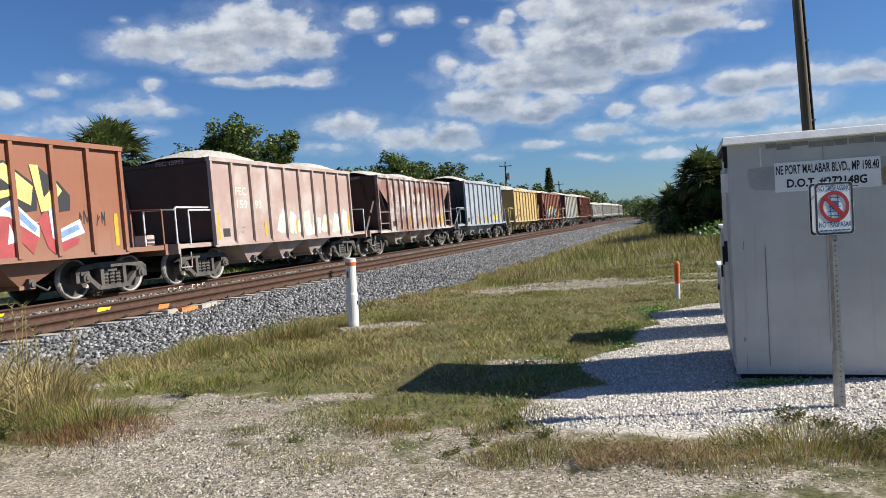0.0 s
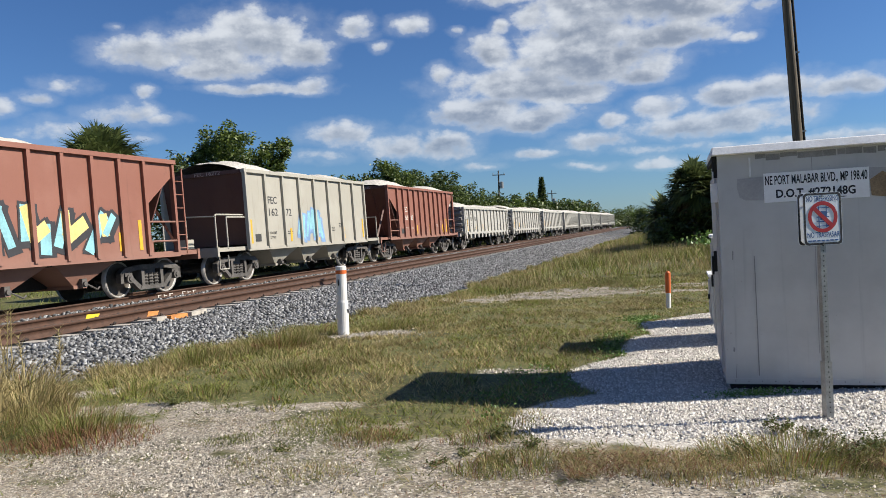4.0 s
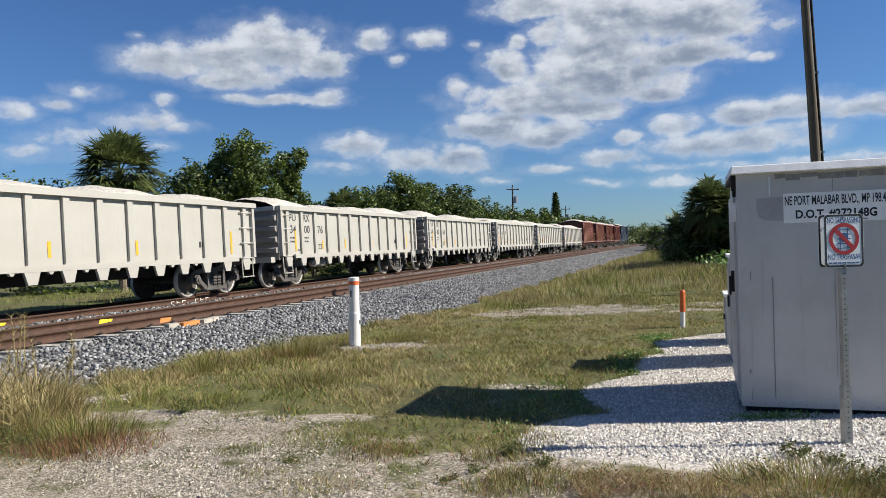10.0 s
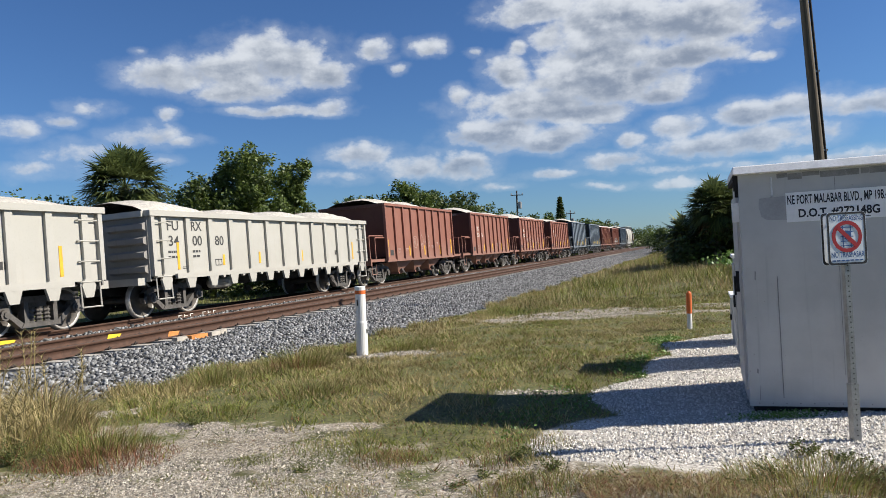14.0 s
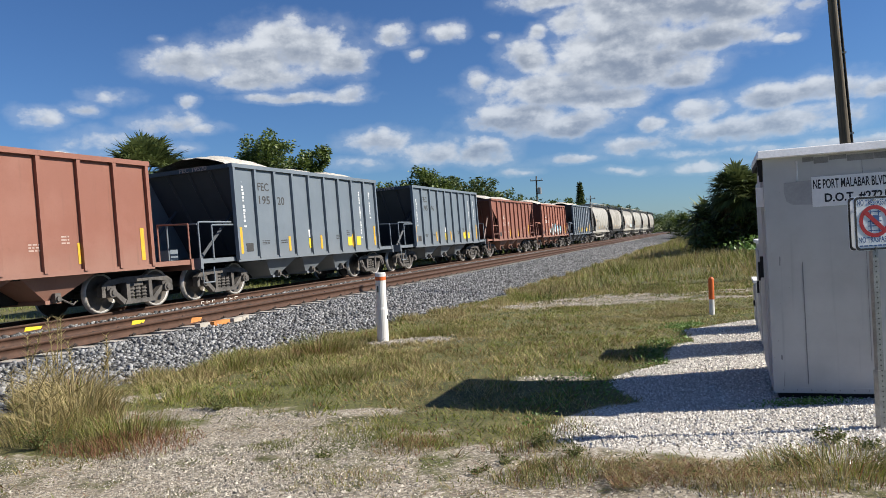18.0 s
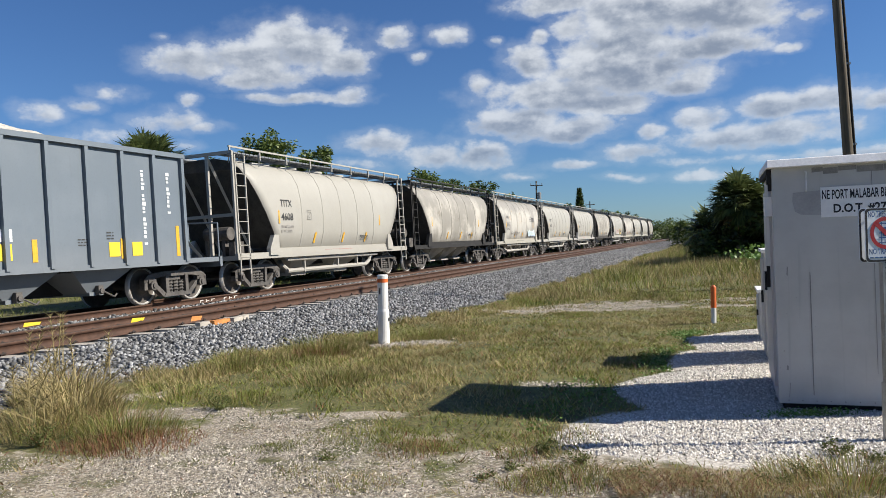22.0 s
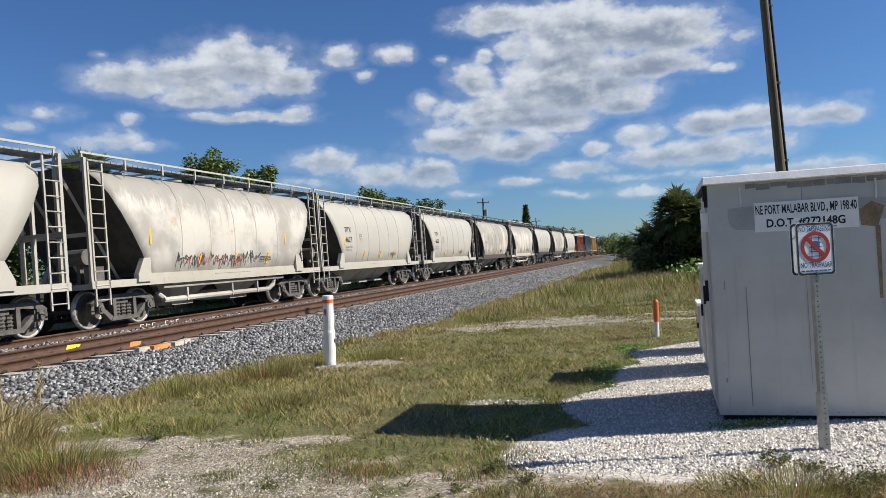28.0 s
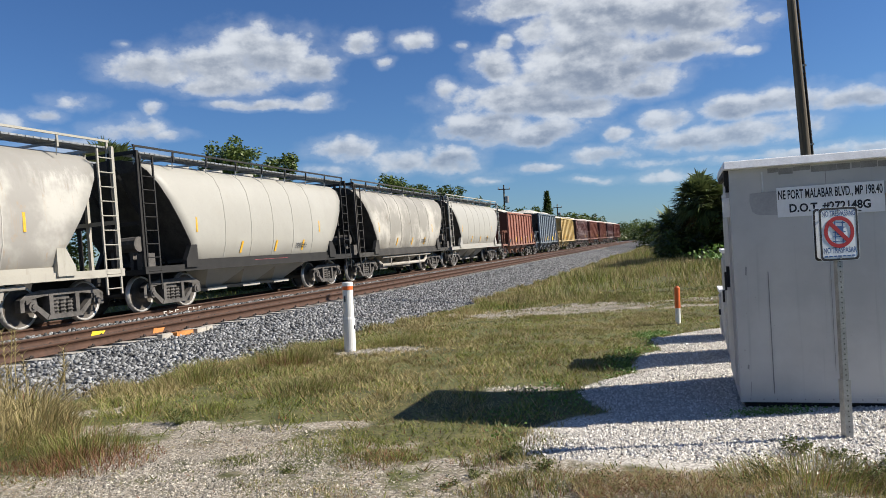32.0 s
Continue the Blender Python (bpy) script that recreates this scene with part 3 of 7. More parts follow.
def np_mesh(name, verts, faces, mats, index=None, smooth=False):
    """A mesh from arrays; faces is an array of triangles or of quads."""
    me = bpy.data.meshes.new(name)
    verts, faces = np.asarray(verts, np.float32), np.asarray(faces, np.int32)
    k = faces.shape[1]
    me.vertices.add(len(verts))
    me.vertices.foreach_set("co", verts.ravel())
    me.loops.add(faces.size)
    me.loops.foreach_set("vertex_index", faces.ravel())
    me.polygons.add(len(faces))
    me.polygons.foreach_set("loop_start", np.arange(0, faces.size, k, dtype=np.int32))
    if index is not None:
        me.polygons.foreach_set("material_index", np.asarray(index, np.int32))
    if smooth:
        me.polygons.foreach_set("use_smooth", np.ones(len(faces), bool))
    for m in mats:
        me.materials.append(m)
    me.update(calc_edges=True)
    me.validate()
    return me


def vnoise(x, y, scale, seed=0):
    """Smooth value noise from 0 to 1 on arrays."""
    x, y = np.asarray(x) * scale + 1000.3, np.asarray(y) * scale + 1000.7
    xi, yi = np.floor(x).astype(np.int64), np.floor(y).astype(np.int64)
    fx, fy = x - xi, y - yi
    fx, fy = fx * fx * (3 - 2 * fx), fy * fy * (3 - 2 * fy)

    def h(a, b):
        v = (a * 374761393 + b * 668265263 + seed * 974634777) & 0x7FFFFFFF
        v = ((v ^ (v >> 13)) * 1274126177) & 0x7FFFFFFF
        return ((v ^ (v >> 16)) & 0xFFFF) / 65535.0

    return (h(xi, yi) * (1 - fx) + h(xi + 1, yi) * fx) * (1 - fy) + (h(xi, yi + 1) * (1 - fx) + h(xi + 1, yi + 1) * fx) * fy


def words(text, width, height, mat, bold=0.012):
    """Lettering as a thin mesh in the xz plane that reads from -y, its lower left corner at the origin."""
    key = ("words", text, width, height, mat.name)
    if key not in MESHES:
        cu = bpy.data.curves.new("lettering", "FONT")
        cu.body, cu.size, cu.resolution_u, cu.offset = text, 1.0, 3, bold
        ob = new("lettering", cu)
        me = bpy.data.meshes.new_from_object(ob.evaluated_get(bpy.context.evaluated_depsgraph_get()))
        bpy.data.objects.remove(ob)
        bpy.data.curves.remove(cu)
        co = np.zeros(len(me.vertices) * 3, np.float32)
        me.vertices.foreach_get("co", co)
        co = co.reshape(-1, 3)
        lo, hi = co.min(0), co.max(0)
        x, z = (co[:, 0] - lo[0]) / max(hi[0] - lo[0], 1e-6) * width, (co[:, 1] - lo[1]) / max(hi[1] - lo[1], 1e-6) * height
        me.vertices.foreach_set("co", np.stack([x, 0 * x, z], -1).astype(np.float32).ravel())
        me.materials.clear()
        me.materials.append(mat)
        MESHES[key] = me
    return MESHES[key]


# ---- ground and railway ----
TH, CANT = radians(18.14), radians(1.45)
ZR = 0.344  # top of the train's near rail
RAIL_0 = Vector((-11.238, 8.888))  # a point of that rail, where s is 0
S1, RADIUS, BEND = 144.2, 182.0, radians(52)
GAUGE = 1.505


def line(s, off=0.0):
    """Place and heading at s metres along the train's near rail, off metres towards the camera's side."""
    if s < S1:
        p, th = RAIL_0 + Vector((math.sin(TH), math.cos(TH))) * s, TH
    else:
        a = min((s - S1) / RADIUS, BEND)
        p1 = RAIL_0 + Vector((math.sin(TH), math.cos(TH))) * S1
        c = p1 - Vector((math.cos(TH), -math.sin(TH))) * RADIUS
        th = TH - a
        p = c + Vector((math.cos(th), -math.sin(th))) * RADIUS + Vector((math.sin(th), math.cos(th))) * (s - S1 - a * RADIUS)
    p = p + Vector((math.cos(th), -math.sin(th))) * off
    return Vector((p.x, p.y, ZR + off * math.tan(CANT))), th


def off_of(x, y):
    """Offset of ground points from the straight part of the line."""
    return (x - RAIL_0.x) * math.cos(TH) - (y - RAIL_0.y) * math.sin(TH)


def toe(s):
    """Offset of the foot of the ballast, which spreads with the distance."""
    return np.interp(s, (-6, 0, 2.7, 4.8, 6.8, 8.8, 14, 25), (6.0, 6.15, 6.4, 6.85, 7.1, 7.5, 7.9, 8.3))


STEPS = [-620, -300, -100, -20, -6, 0, 2.7, 4.8, 6.8, 8.8, 14, 25, 40, 80, 120, S1] + [S1 + 4 * k for k in range(1, 42)] + [S1 + 175, 330, 380, 450, 600, 800]


def swept(name, profile, mats, index=None):
    """A closed or open profile of (offset, height) drawn along the line."""
    verts, faces, idx = [], [], []
    k = len(profile)
    for s in STEPS:
        for o, h in profile:
            if h is None:
                o = float(toe(s)) + 0.15
                h = -0.05 - ZR - o * math.tan(CANT)
            p, th = line(s, o)
            verts.append((p.x, p.y, p.z + h))
    for i in range(len(STEPS) - 1):
        for j in range(k - 1 if index is None else k):
            a, b = i * k + j, i * k + (j + 1) % k
            faces.append((a, b, b + k, a + k))
            idx.append(index[j] if index else 0)
    return np_mesh(name, verts, faces, mats, idx)


def rail_profile(o):
    pts = [(-0.07, -0.172), (-0.07, -0.158), (-0.012, -0.142), (-0.012, -0.046), (-0.036, -0.040), (-0.036, -0.004), (-0.03, 0.0), (0.03, 0.0),
           (0.036, -0.004), (0.036, -0.040), (0.012, -0.046), (0.012, -0.142), (0.07, -0.158), (0.07, -0.172)]
    return [(o + a, b) for a, b in pts][::-1]


R1 = 4.05  # the empty near track's near rail
RAIL_OFFS = {"far": (0.0, -GAUGE), "near": (R1, R1 - GAUGE)}


def hut_dip(x, y):
    """The gravel lies a little lower along the front of the hut."""
    return -0.06 * np.exp(-(((np.asarray(x) - 3.4) / 1.5) ** 2 + ((np.asarray(y) - 6.95) / 0.7) ** 2) ** 2)


def ground_z(x, y):
    return hut_dip(x, y) + (vnoise(x, y, 0.5) - 0.5) * 0.09 + (vnoise(x, y, 0.9, 3) - 0.5) * 0.03 - 0.004


def make_ground_sheet():
    k = np.sinh(np.linspace(-1, 1, 191) * 7.2) / np.sinh(7.2)
    gx, gy = np.meshgrid(k * 2600, k * 2600 + 9)
    near = np.exp(-(gx ** 2 + (gy - 9) ** 2) / 60 ** 2)
    z = (vnoise(gx, gy, 0.5) - 0.5) * 0.09 * near + (vnoise(gx, gy, 0.9, 3) - 0.5) * 0.03 * near
    o = off_of(gx, gy)
    bank = np.clip((o - 8.5) / 6, 0, 1) * np.clip((gy - 20) / 14, 0, 1) * np.clip((90 - gy) / 40, 0, 1)
    z = z + bank * 0.6 - np.where(np.abs(o - 0.8) < 5.0, 0.12, 0.0)
    z = z + 0.02 * np.clip(patch_value(gx, gy, PAD) * 3, 0, 1) + hut_dip(gx, gy)
    n = len(k)
    i = np.arange(n * n).reshape(n, n)
    faces = np.stack([i[:-1, :-1], i[:-1, 1:], i[1:, 1:], i[1:, :-1]], -1).reshape(-1, 4)
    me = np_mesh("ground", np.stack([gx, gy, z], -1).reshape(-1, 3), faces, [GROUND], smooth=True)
    thing("ground", "sandy ground with patchy turf and bare worn soil", "ground", kind="structure", me=me)


make_ground_sheet()


def make_railway():
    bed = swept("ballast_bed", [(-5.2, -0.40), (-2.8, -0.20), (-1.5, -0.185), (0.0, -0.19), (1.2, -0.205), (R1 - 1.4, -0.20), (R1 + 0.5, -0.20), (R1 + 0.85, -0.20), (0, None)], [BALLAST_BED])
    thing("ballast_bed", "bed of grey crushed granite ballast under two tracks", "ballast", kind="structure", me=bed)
    tie_me = shape("tie", lambda bm: (box(bm, -1.42, 1.42, -0.13, 0.13, -0.24, -0.172)), CONCRETE)
    for which, offs in RAIL_OFFS.items():
        track = thing("railway_track", "railway track with rusty steel rails on concrete ties" + (", empty" if which == "near" else ", under the train"), "railway track",
                      group="railway tracks", kind="structure")
        for o in offs:
            part("rail", swept("rail", rail_profile(o), [RAIL, RAIL_TOP], [0] * 5 + [1, 1, 1] + [0] * 6), track)
        count = 150 if which == "near" else 100
        for k in range(count):
            p, th = line(-6 + 0.61 * k, (offs[0] + offs[1]) / 2)
            tie = part("tie", tie_me, track, at=p)
            tie.rotation_euler = (0, -CANT * 1.0, -th)
    # spring clips along the foot of the rails
    def clips(bm):
        for o in (R1, R1 - GAUGE):
            for k in range(130):
                s = -6 + 0.61 * k
                for side in (-1, 1):
                    p, th = line(s, o + side * 0.085)
                    c = Vector((math.cos(th), -math.sin(th), 0))
                    d = Vector((math.sin(th), math.cos(th), 0))
                    p = p + Vector((0, 0, -0.155))
                    bar(bm, p - d * 0.07, p + d * 0.07 + Vector((0, 0, 0.012)), 0.014, 4)
                    bar(bm, p - d * 0.05 + c * side * 0.05, p + d * 0.05 - c * side * 0.02 + Vector((0, 0, 0.03)), 0.013, 4)
    thing("rail_clips", "dark iron spring clips along the rail foot", "rail clips", kind="stuff", me=one_mesh("rail_clips", clips, CLIP))


make_railway()


def on_rail(s, off, dz=0.0):
    p, th = line(s, off)
    return (p.x, p.y, p.z + dz), 90 - math.degrees(th)


def make_rail_marks():
    for s, o, w, h, m, name in ((6.83, R1 - GAUGE, 0.38, 0.085, LABEL_Y, "yellow paint mark sprayed on a rusty rail web"), (6.70, R1, 0.34, 0.10, ORANGE_W, "orange paint mark sprayed on a rusty rail web"), (6.62, 0.0, 0.45, 0.085, LABEL_Y, "yellow paint mark sprayed on a rusty rail web")):
        at, turn = on_rail(s, o + 0.0165, -0.10)
        thing("paint_mark", name, "paint mark", at, turn, "paint marks on the rails", "",
              shape(("paint_mark", w), lambda bm: prism(bm, [(-w / 2, -h / 2), (w / 2 - 0.05, -h / 2 + 0.01), (w / 2, h / 2 - 0.02), (-w / 2 + 0.04, h / 2)], -0.003, 0.003), m))
    for k, (s, o, w, m) in enumerate(((5.98, R1 + 0.72, 0.22, CONCRETE), (6.32, R1 + 0.82, 0.42, ORANGE_W), (6.75, R1 + 0.85, 0.3, CONCRETE), (7.05, R1 + 0.8, 0.26, CONCRETE), (5.7, R1 + 0.95, 0.16, CONCRETE))):
        at, turn = on_rail(s, o, -0.15 if o < 5 else -0.27)
        thing("tie_block", "short " + ("orange painted" if m is ORANGE_W else "pale concrete") + " block lying on the ballast beside the rail", "block", at, turn + 8 * k - 12, "blocks beside the rail", "",
              shape(("tie_block", w, m.name), lambda bm: box(bm, -w / 2, w / 2, -0.07, 0.07, -0.03, 0.045), m))
    for s in (11.96, 13.0):
        at, turn = on_rail(s, 0.0165, -0.105)
        mark = thing("chalk_marks", "row of small white chalk marks on a rail web", "chalk marks", at, turn, "", "stuff", shape("chalk_marks", lambda bm: [
            box(bm, 0.0 + 0.24 * i, 0.03 + 0.24 * i, -0.003, 0.0, -0.035, 0.035) for i in range(3)] + [box(bm, 0.03 + 0.24 * i, 0.14 + 0.24 * i, -0.003, 0.0, 0.015 - 0.03 * (i % 2), 0.03 - 0.03 * (i % 2)) for i in range(3)], INK_W))


make_rail_marks()

CUBE = np.array([(x, y, z) for z in (-1, 1) for y in (-1, 1) for x in (-1, 1)], float)
CUBE_F = np.array([(4, 5, 7, 6), (0, 1, 5, 4), (2, 6, 7, 3), (0, 4, 6, 2), (1, 3, 7, 5)])


OCTA = np.array([(1, 0, -0.6), (0, 1, -0.6), (-1, 0, -0.6), (0, -1, -0.6), (0, 0, 1)], float)  # its foot lies in the ground
OCTA_F = np.array([(0, 1, 4), (1, 2, 4), (2, 3, 4), (3, 0, 4)])


def scatter_stones(name, pts, size, mats, label, category, seed=1, index=None, small=False):
    rng = np.random.default_rng(seed)
    n = len(pts)
    corners, sides = (OCTA, OCTA_F) if small else (CUBE, CUBE_F)
    k = len(corners)
    v = corners[None] * (0.62 + 0.38 * rng.random((n, k, 1))) * np.array([1, 1, 0.85])
    v = v + rng.normal(0, 0.2 if small else 0.16, (n, k, 3))
    a, b = rng.random(n) * math.tau, rng.normal(0, 0.5, n)
    ca, sa, cb, sb = np.cos(a)[:, None], np.sin(a)[:, None], np.cos(b)[:, None], np.sin(b)[:, None]
    y, z = v[..., 1] * cb - v[..., 2] * sb, v[..., 1] * sb + v[..., 2] * cb
    x, y = v[..., 0] * ca - y * sa, v[..., 0] * sa + y * ca
    v = np.stack([x, y, z], -1) * size[:, None, None] + pts[:, None, :]
    f = (sides[None] + (np.arange(n) * k)[:, None, None]).reshape(-1, sides.shape[1])
    idx = None if index is None else np.repeat(index, len(sides))
    me = np_mesh(name, v.reshape(-1, 3), f, mats, idx)
    return thing(name, label, category, kind="stuff", me=me)


def along(s, off, dz):
    """Arrays of points on the straight part of the line."""
    x = RAIL_0.x + math.sin(TH) * s + math.cos(TH) * off
    y = RAIL_0.y + math.cos(TH) * s - math.sin(TH) * off
    return np.stack([x, y, ZR + off * math.tan(CANT) + dz], -1)


def make_stones():
    rng = np.random.default_rng(5)
    n = 115000
    s = -4 + 74 * rng.random(n) ** 1.6
    o = R1 + 0.62 + 4.0 * rng.random(n)
    edge = toe(s) + (vnoise(s, s * 0, 0.7) - 0.5) * 0.35 + (vnoise(s, o, 2.5, 3) - 0.5) * 0.5
    keep = (o < edge) & ((s < 30) | (rng.random(n) < 0.6))
    s, o = s[keep], o[keep]
    foot = -0.05 - ZR - (toe(s) + 0.15) * math.tan(CANT)
    dz = np.where(o < R1 + 0.85, -0.195, -0.20 + (o - R1 - 0.85) / (toe(s) + 0.15 - R1 - 0.85) * (foot + 0.20))
    size = rng.uniform(0.012, 0.030, len(s)) * np.where(s > 30, 1.4, 1.0)
    pts = along(s, o, dz + rng.uniform(-0.022, 0.032, len(s)))
    scatter_stones("ballast_stones", pts, size, [BALLAST_STONE], "loose angular grey granite ballast stones on the track shoulder", "ballast", 6)
    n = 9000
    s, o = -4 + 60 * rng.random(n) ** 1.4, rng.uniform(0.15, R1 - GAUGE - 0.1, n)
    scatter_stones("ballast_stones", along(s, o, -0.185 + rng.uniform(-0.01, 0.03, n)), rng.uniform(0.025, 0.045, n), [BALLAST_STONE],
                   "loose angular grey granite ballast stones between the tracks", "ballast", 7)
    # white shell rock of the pad
    n = 130000
    x, y = rng.uniform(0.3, 5.4, n), 4.6 + 8.2 * rng.random(n) ** 1.35
    v = patch_value(x, y, PAD) + (vnoise(x, y, 2.2, 4) - 0.5) * 0.5
    keep = (v > -0.02) & (rng.random(n) < 0.45 + v * 4)
    x, y, v = x[keep], y[keep], v[keep]
    pts = np.stack([x, y, ground_z(x, y) + 0.02 * np.clip(v * 3, 0, 1) + rng.uniform(-0.002, 0.016, len(x))], -1)
    scatter_stones("pad_gravel", pts, rng.uniform(0.007, 0.0175, len(x)), [SHELL_STONE], "white crushed shell rock spread round the hut", "gravel", 8, small=True)
    # pebbles on the bare soil
    n = 260000
    x, y = rng.uniform(-5, 3.2, n), 4.0 + 4.2 * rng.random(n) ** 1.2
    v = patch_value(x, y, BARE) + (vnoise(x, y, 2.0, 9) - 0.5) * 1.6
    stony = np.clip(0.95 - 0.55 * (x + 1.6), 0.18, 1.0) * (0.35 + 1.1 * vnoise(x, y, 1.1, 41))
    keep = (v > -0.2) & (rng.random(n) < stony)
    x, y = x[keep], y[keep]
    pts = np.stack([x, y, ground_z(x, y) + rng.uniform(-0.002, 0.007, len(x))], -1)
    far = [rng.normal(0, 1, (m, 2)) * (rx, ry) + (cx, cy) for cx, cy, rx, ry, m in ((-1.15, 11.9, 0.38, 0.16, 1100), (2.5, 17.2, 1.3, 0.5, 2600), (6.4, 17.6, 0.8, 0.35, 900), (0.83, 8.35, 0.2, 0.08, 250))]
    far = np.concatenate(far)
    scatter_stones("rubble", np.stack([far[:, 0], far[:, 1], ground_z(far[:, 0], far[:, 1]) + 0.012], -1), rng.uniform(0.006, 0.020, len(far)), [PEBBLE], "pale rubble and shell bits on the worn patches", "rubble", 11, small=True)
    scatter_stones("pebbles", pts, rng.uniform(0.004, 0.0125, len(x)) * (0.6 + 0.9 * vnoise(x, y, 1.3, 2)) * np.where(rng.random(len(x)) < 0.06, 1.7, 1.0), [PEBBLE], "pale pebbles and shell bits on bare soil", "pebbles", 10, small=True)


make_stones()

# ---- the train ----
SPEED = 15.61  # metres a second
WHEEL_R = 0.457
CARS = []  # (car, u) with u its middle along the line at 0 s
WHEELSETS = []  # (wheelset, u, place in its truck)


def fill_wheelset(bm):
    prof = [(0.12, -0.90), (0.20, -0.77), (0.34, -0.735), (0.415, -0.765), (0.457, -0.79), (0.463, -0.70), (0.487, -0.68), (0.487, -0.66), (0.40, -0.655), (0.34, -0.69), (0.085, -0.60)]
    for side in (1, -1):
        rings = []
        for r, y in prof:
            rings.append([bm.verts.new((r * math.cos(a), y * side, r * math.sin(a))) for a in (math.tau * k / 22 for k in range(22))])
        for i in range(len(rings) - 1):
            for k in range(22):
                j = (k + 1) % 22
                f = bm.faces.new((rings[i][k], rings[i][j], rings[i + 1][j], rings[i + 1][k]))
                f.material_index = 1 if i in (3, 4, 5) else 0
                f.smooth = True
        bm.faces.new(rings[0])
    bar(bm, (0, -0.62, 0), (0, 0.62, 0), 0.085, 10)


def fill_side_frame(bm):
    y0, y1 = -0.075, 0.075
    prism(bm, [(-1.16, 0.50), (-0.98, 0.60), (-0.55, 0.66), (0.55, 0.66), (0.98, 0.60), (1.16, 0.50), (1.16, 0.62), (0.98, 0.74), (0.5, 0.79), (-0.5, 0.79), (-0.98, 0.74), (-1.16, 0.62)], y0, y1)
    for m in (-1, 1):
        d = [(m * 1.02, 0.60), (m * 0.90, 0.62), (m * 0.40, 0.23), (m * 0.50, 0.15)]
        prism(bm, d if m < 0 else d[::-1], y0, y1)
        c = [(m * 0.42, 0.18), (m * 0.42, 0.70), (m * 0.31, 0.70), (m * 0.31, 0.18)]
        prism(bm, c if m > 0 else c[::-1], y0 - 0.015, y1 + 0.015)
        e = [(m * 1.16, 0.36), (m * 1.16, 0.62), (m * 1.06, 0.62), (m * 1.05, 0.36)]
        prism(bm, e if m > 0 else e[::-1], y0, y1)
    prism(bm, [(-0.5, 0.15), (0.5, 0.15), (0.44, 0.25), (-0.44, 0.25)], y0 - 0.02, y1 + 0.02)


def fill_spring(bm):
    rings = []
    for k in range(9):
        r, z = (0.088, 0.058)[k % 2], 0.24 + 0.04 * k
        rings.append([bm.verts.new((r * math.cos(a), r * math.sin(a), z)) for a in (math.tau * q / 7 for q in range(7))])
    for a, b in zip(rings, rings[1:]):
        for q in range(7):
            bm.faces.new((a[q], a[(q + 1) % 7], b[(q + 1) % 7], b[q]))


def fill_bearing(bm):
    bar(bm, (0, -0.13, 0), (0, 0.03, 0), 0.115, 10)
    bar(bm, (0, -0.16, 0), (0, -0.13, 0), 0.06, 8)
    box(bm, -0.13, 0.13, -0.08, 0.06, 0.06, 0.15)


def add_truck(car, x, u, light=False):
    """A freight truck: bolster, two side frames with springs and bearings, two wheelsets."""
    truck = part("truck", shape("truck_bolster", lambda bm: (box(bm, -0.22, 0.22, -1.0, 1.0, 0.45, 0.72), bar(bm, (0, 0, 0.7), (0, 0, 0.86), 0.22, 12)), STEEL), car, at=(x, 0, 0))
    for side in (-1, 1):
        part("side_frame", shape("side_frame", fill_side_frame, STEEL), truck, at=(0, side * 1.0, 0))
        for sx in (-0.2, 0.0, 0.2):
            part("spring", shape("spring", fill_spring, STEEL), truck, at=(sx, side * 1.0, 0))
        for ax in (-0.9, 0.9):
            part("bearing", shape("bearing", fill_bearing, STEEL), truck, at=(ax, side * 1.02, WHEEL_R), turn=(0, 0, 0 if side < 0 else 180))
    for ax in (-0.9, 0.9):
        w = part("wheelset", shape("wheelset", fill_wheelset, WHEEL, RIM), truck, "steel wheelset with polished rims", at=(ax, 0, WHEEL_R))
        WHEELSETS.append((w, u, (ax, 0, WHEEL_R)))


def add_coupler(car, x, way):
    def fill(bm):
        box(bm, -0.55, 0.05, -0.09, 0.09, 0.78, 0.95)
        prism(bm, [(0.0, 0.74), (0.30, 0.76), (0.32, 0.96), (0.0, 0.99)], -0.15, 0.15)
        rail_line(bm, [(-0.1, -0.25, 0.85), (0.12, -0.3, 0.5), (0.32, -0.12, 0.45)], 0.03, 5)
    part("coupler", shape("coupler", fill, DARK), car, at=(x, 0, 0), turn=(0, 0, 0 if way > 0 else 180))


def ladder_mesh(z0, z1, mat, w=0.42, gap=0.36):
    def fill(bm):
        for x in (0, w):
            box(bm, x - 0.022, x + 0.022, -0.02, 0.02, z0, z1)
        k = int((z1 - z0) / gap)
        for i in range(k):
            z = z0 + gap * (i + 0.4)
            bar(bm, (0, -0.02, z), (w, -0.02, z), 0.014, 5)
    return shape(("ladder", z0, z1, mat.name, w), fill, mat)


def mark(car, text, x, z, w, h, mat, y):
    ob = part("lettering", words(text, w, h, mat), car, at=(x, y, z))
    if " " in text:
        ob["kind"] = "stuff"
    return ob


def data_lines(car, x, z, w, h, rows, mat, y):
    """Small data too fine to read: rows of short bars."""
    def fill(bm):
        rng = random.Random(int(w * 100 + rows))
        step = h / rows
        for r in range(rows):
            a = 0.0
            while a < w:
                b = min(w, a + rng.uniform(0.05, 0.14) * max(1, w / 0.6))
                box(bm, a, b, -0.002, 0.002, -step * r - step * 0.45, -step * r)
                a = b + 0.03
    part("stencil", shape(("data_lines", w, h, rows, mat.name), fill, mat), car, at=(x, y, z))["kind"] = "stuff"


def stripe(car, x, z0, z1, w, y, mat=REFLECT):
    part("reflector", shape(("reflector", w, round(z1 - z0, 2), mat.name), lambda bm: box(bm, 0, w, -0.003, 0.002, 0, z1 - z0), mat), car, at=(x, y, z0))


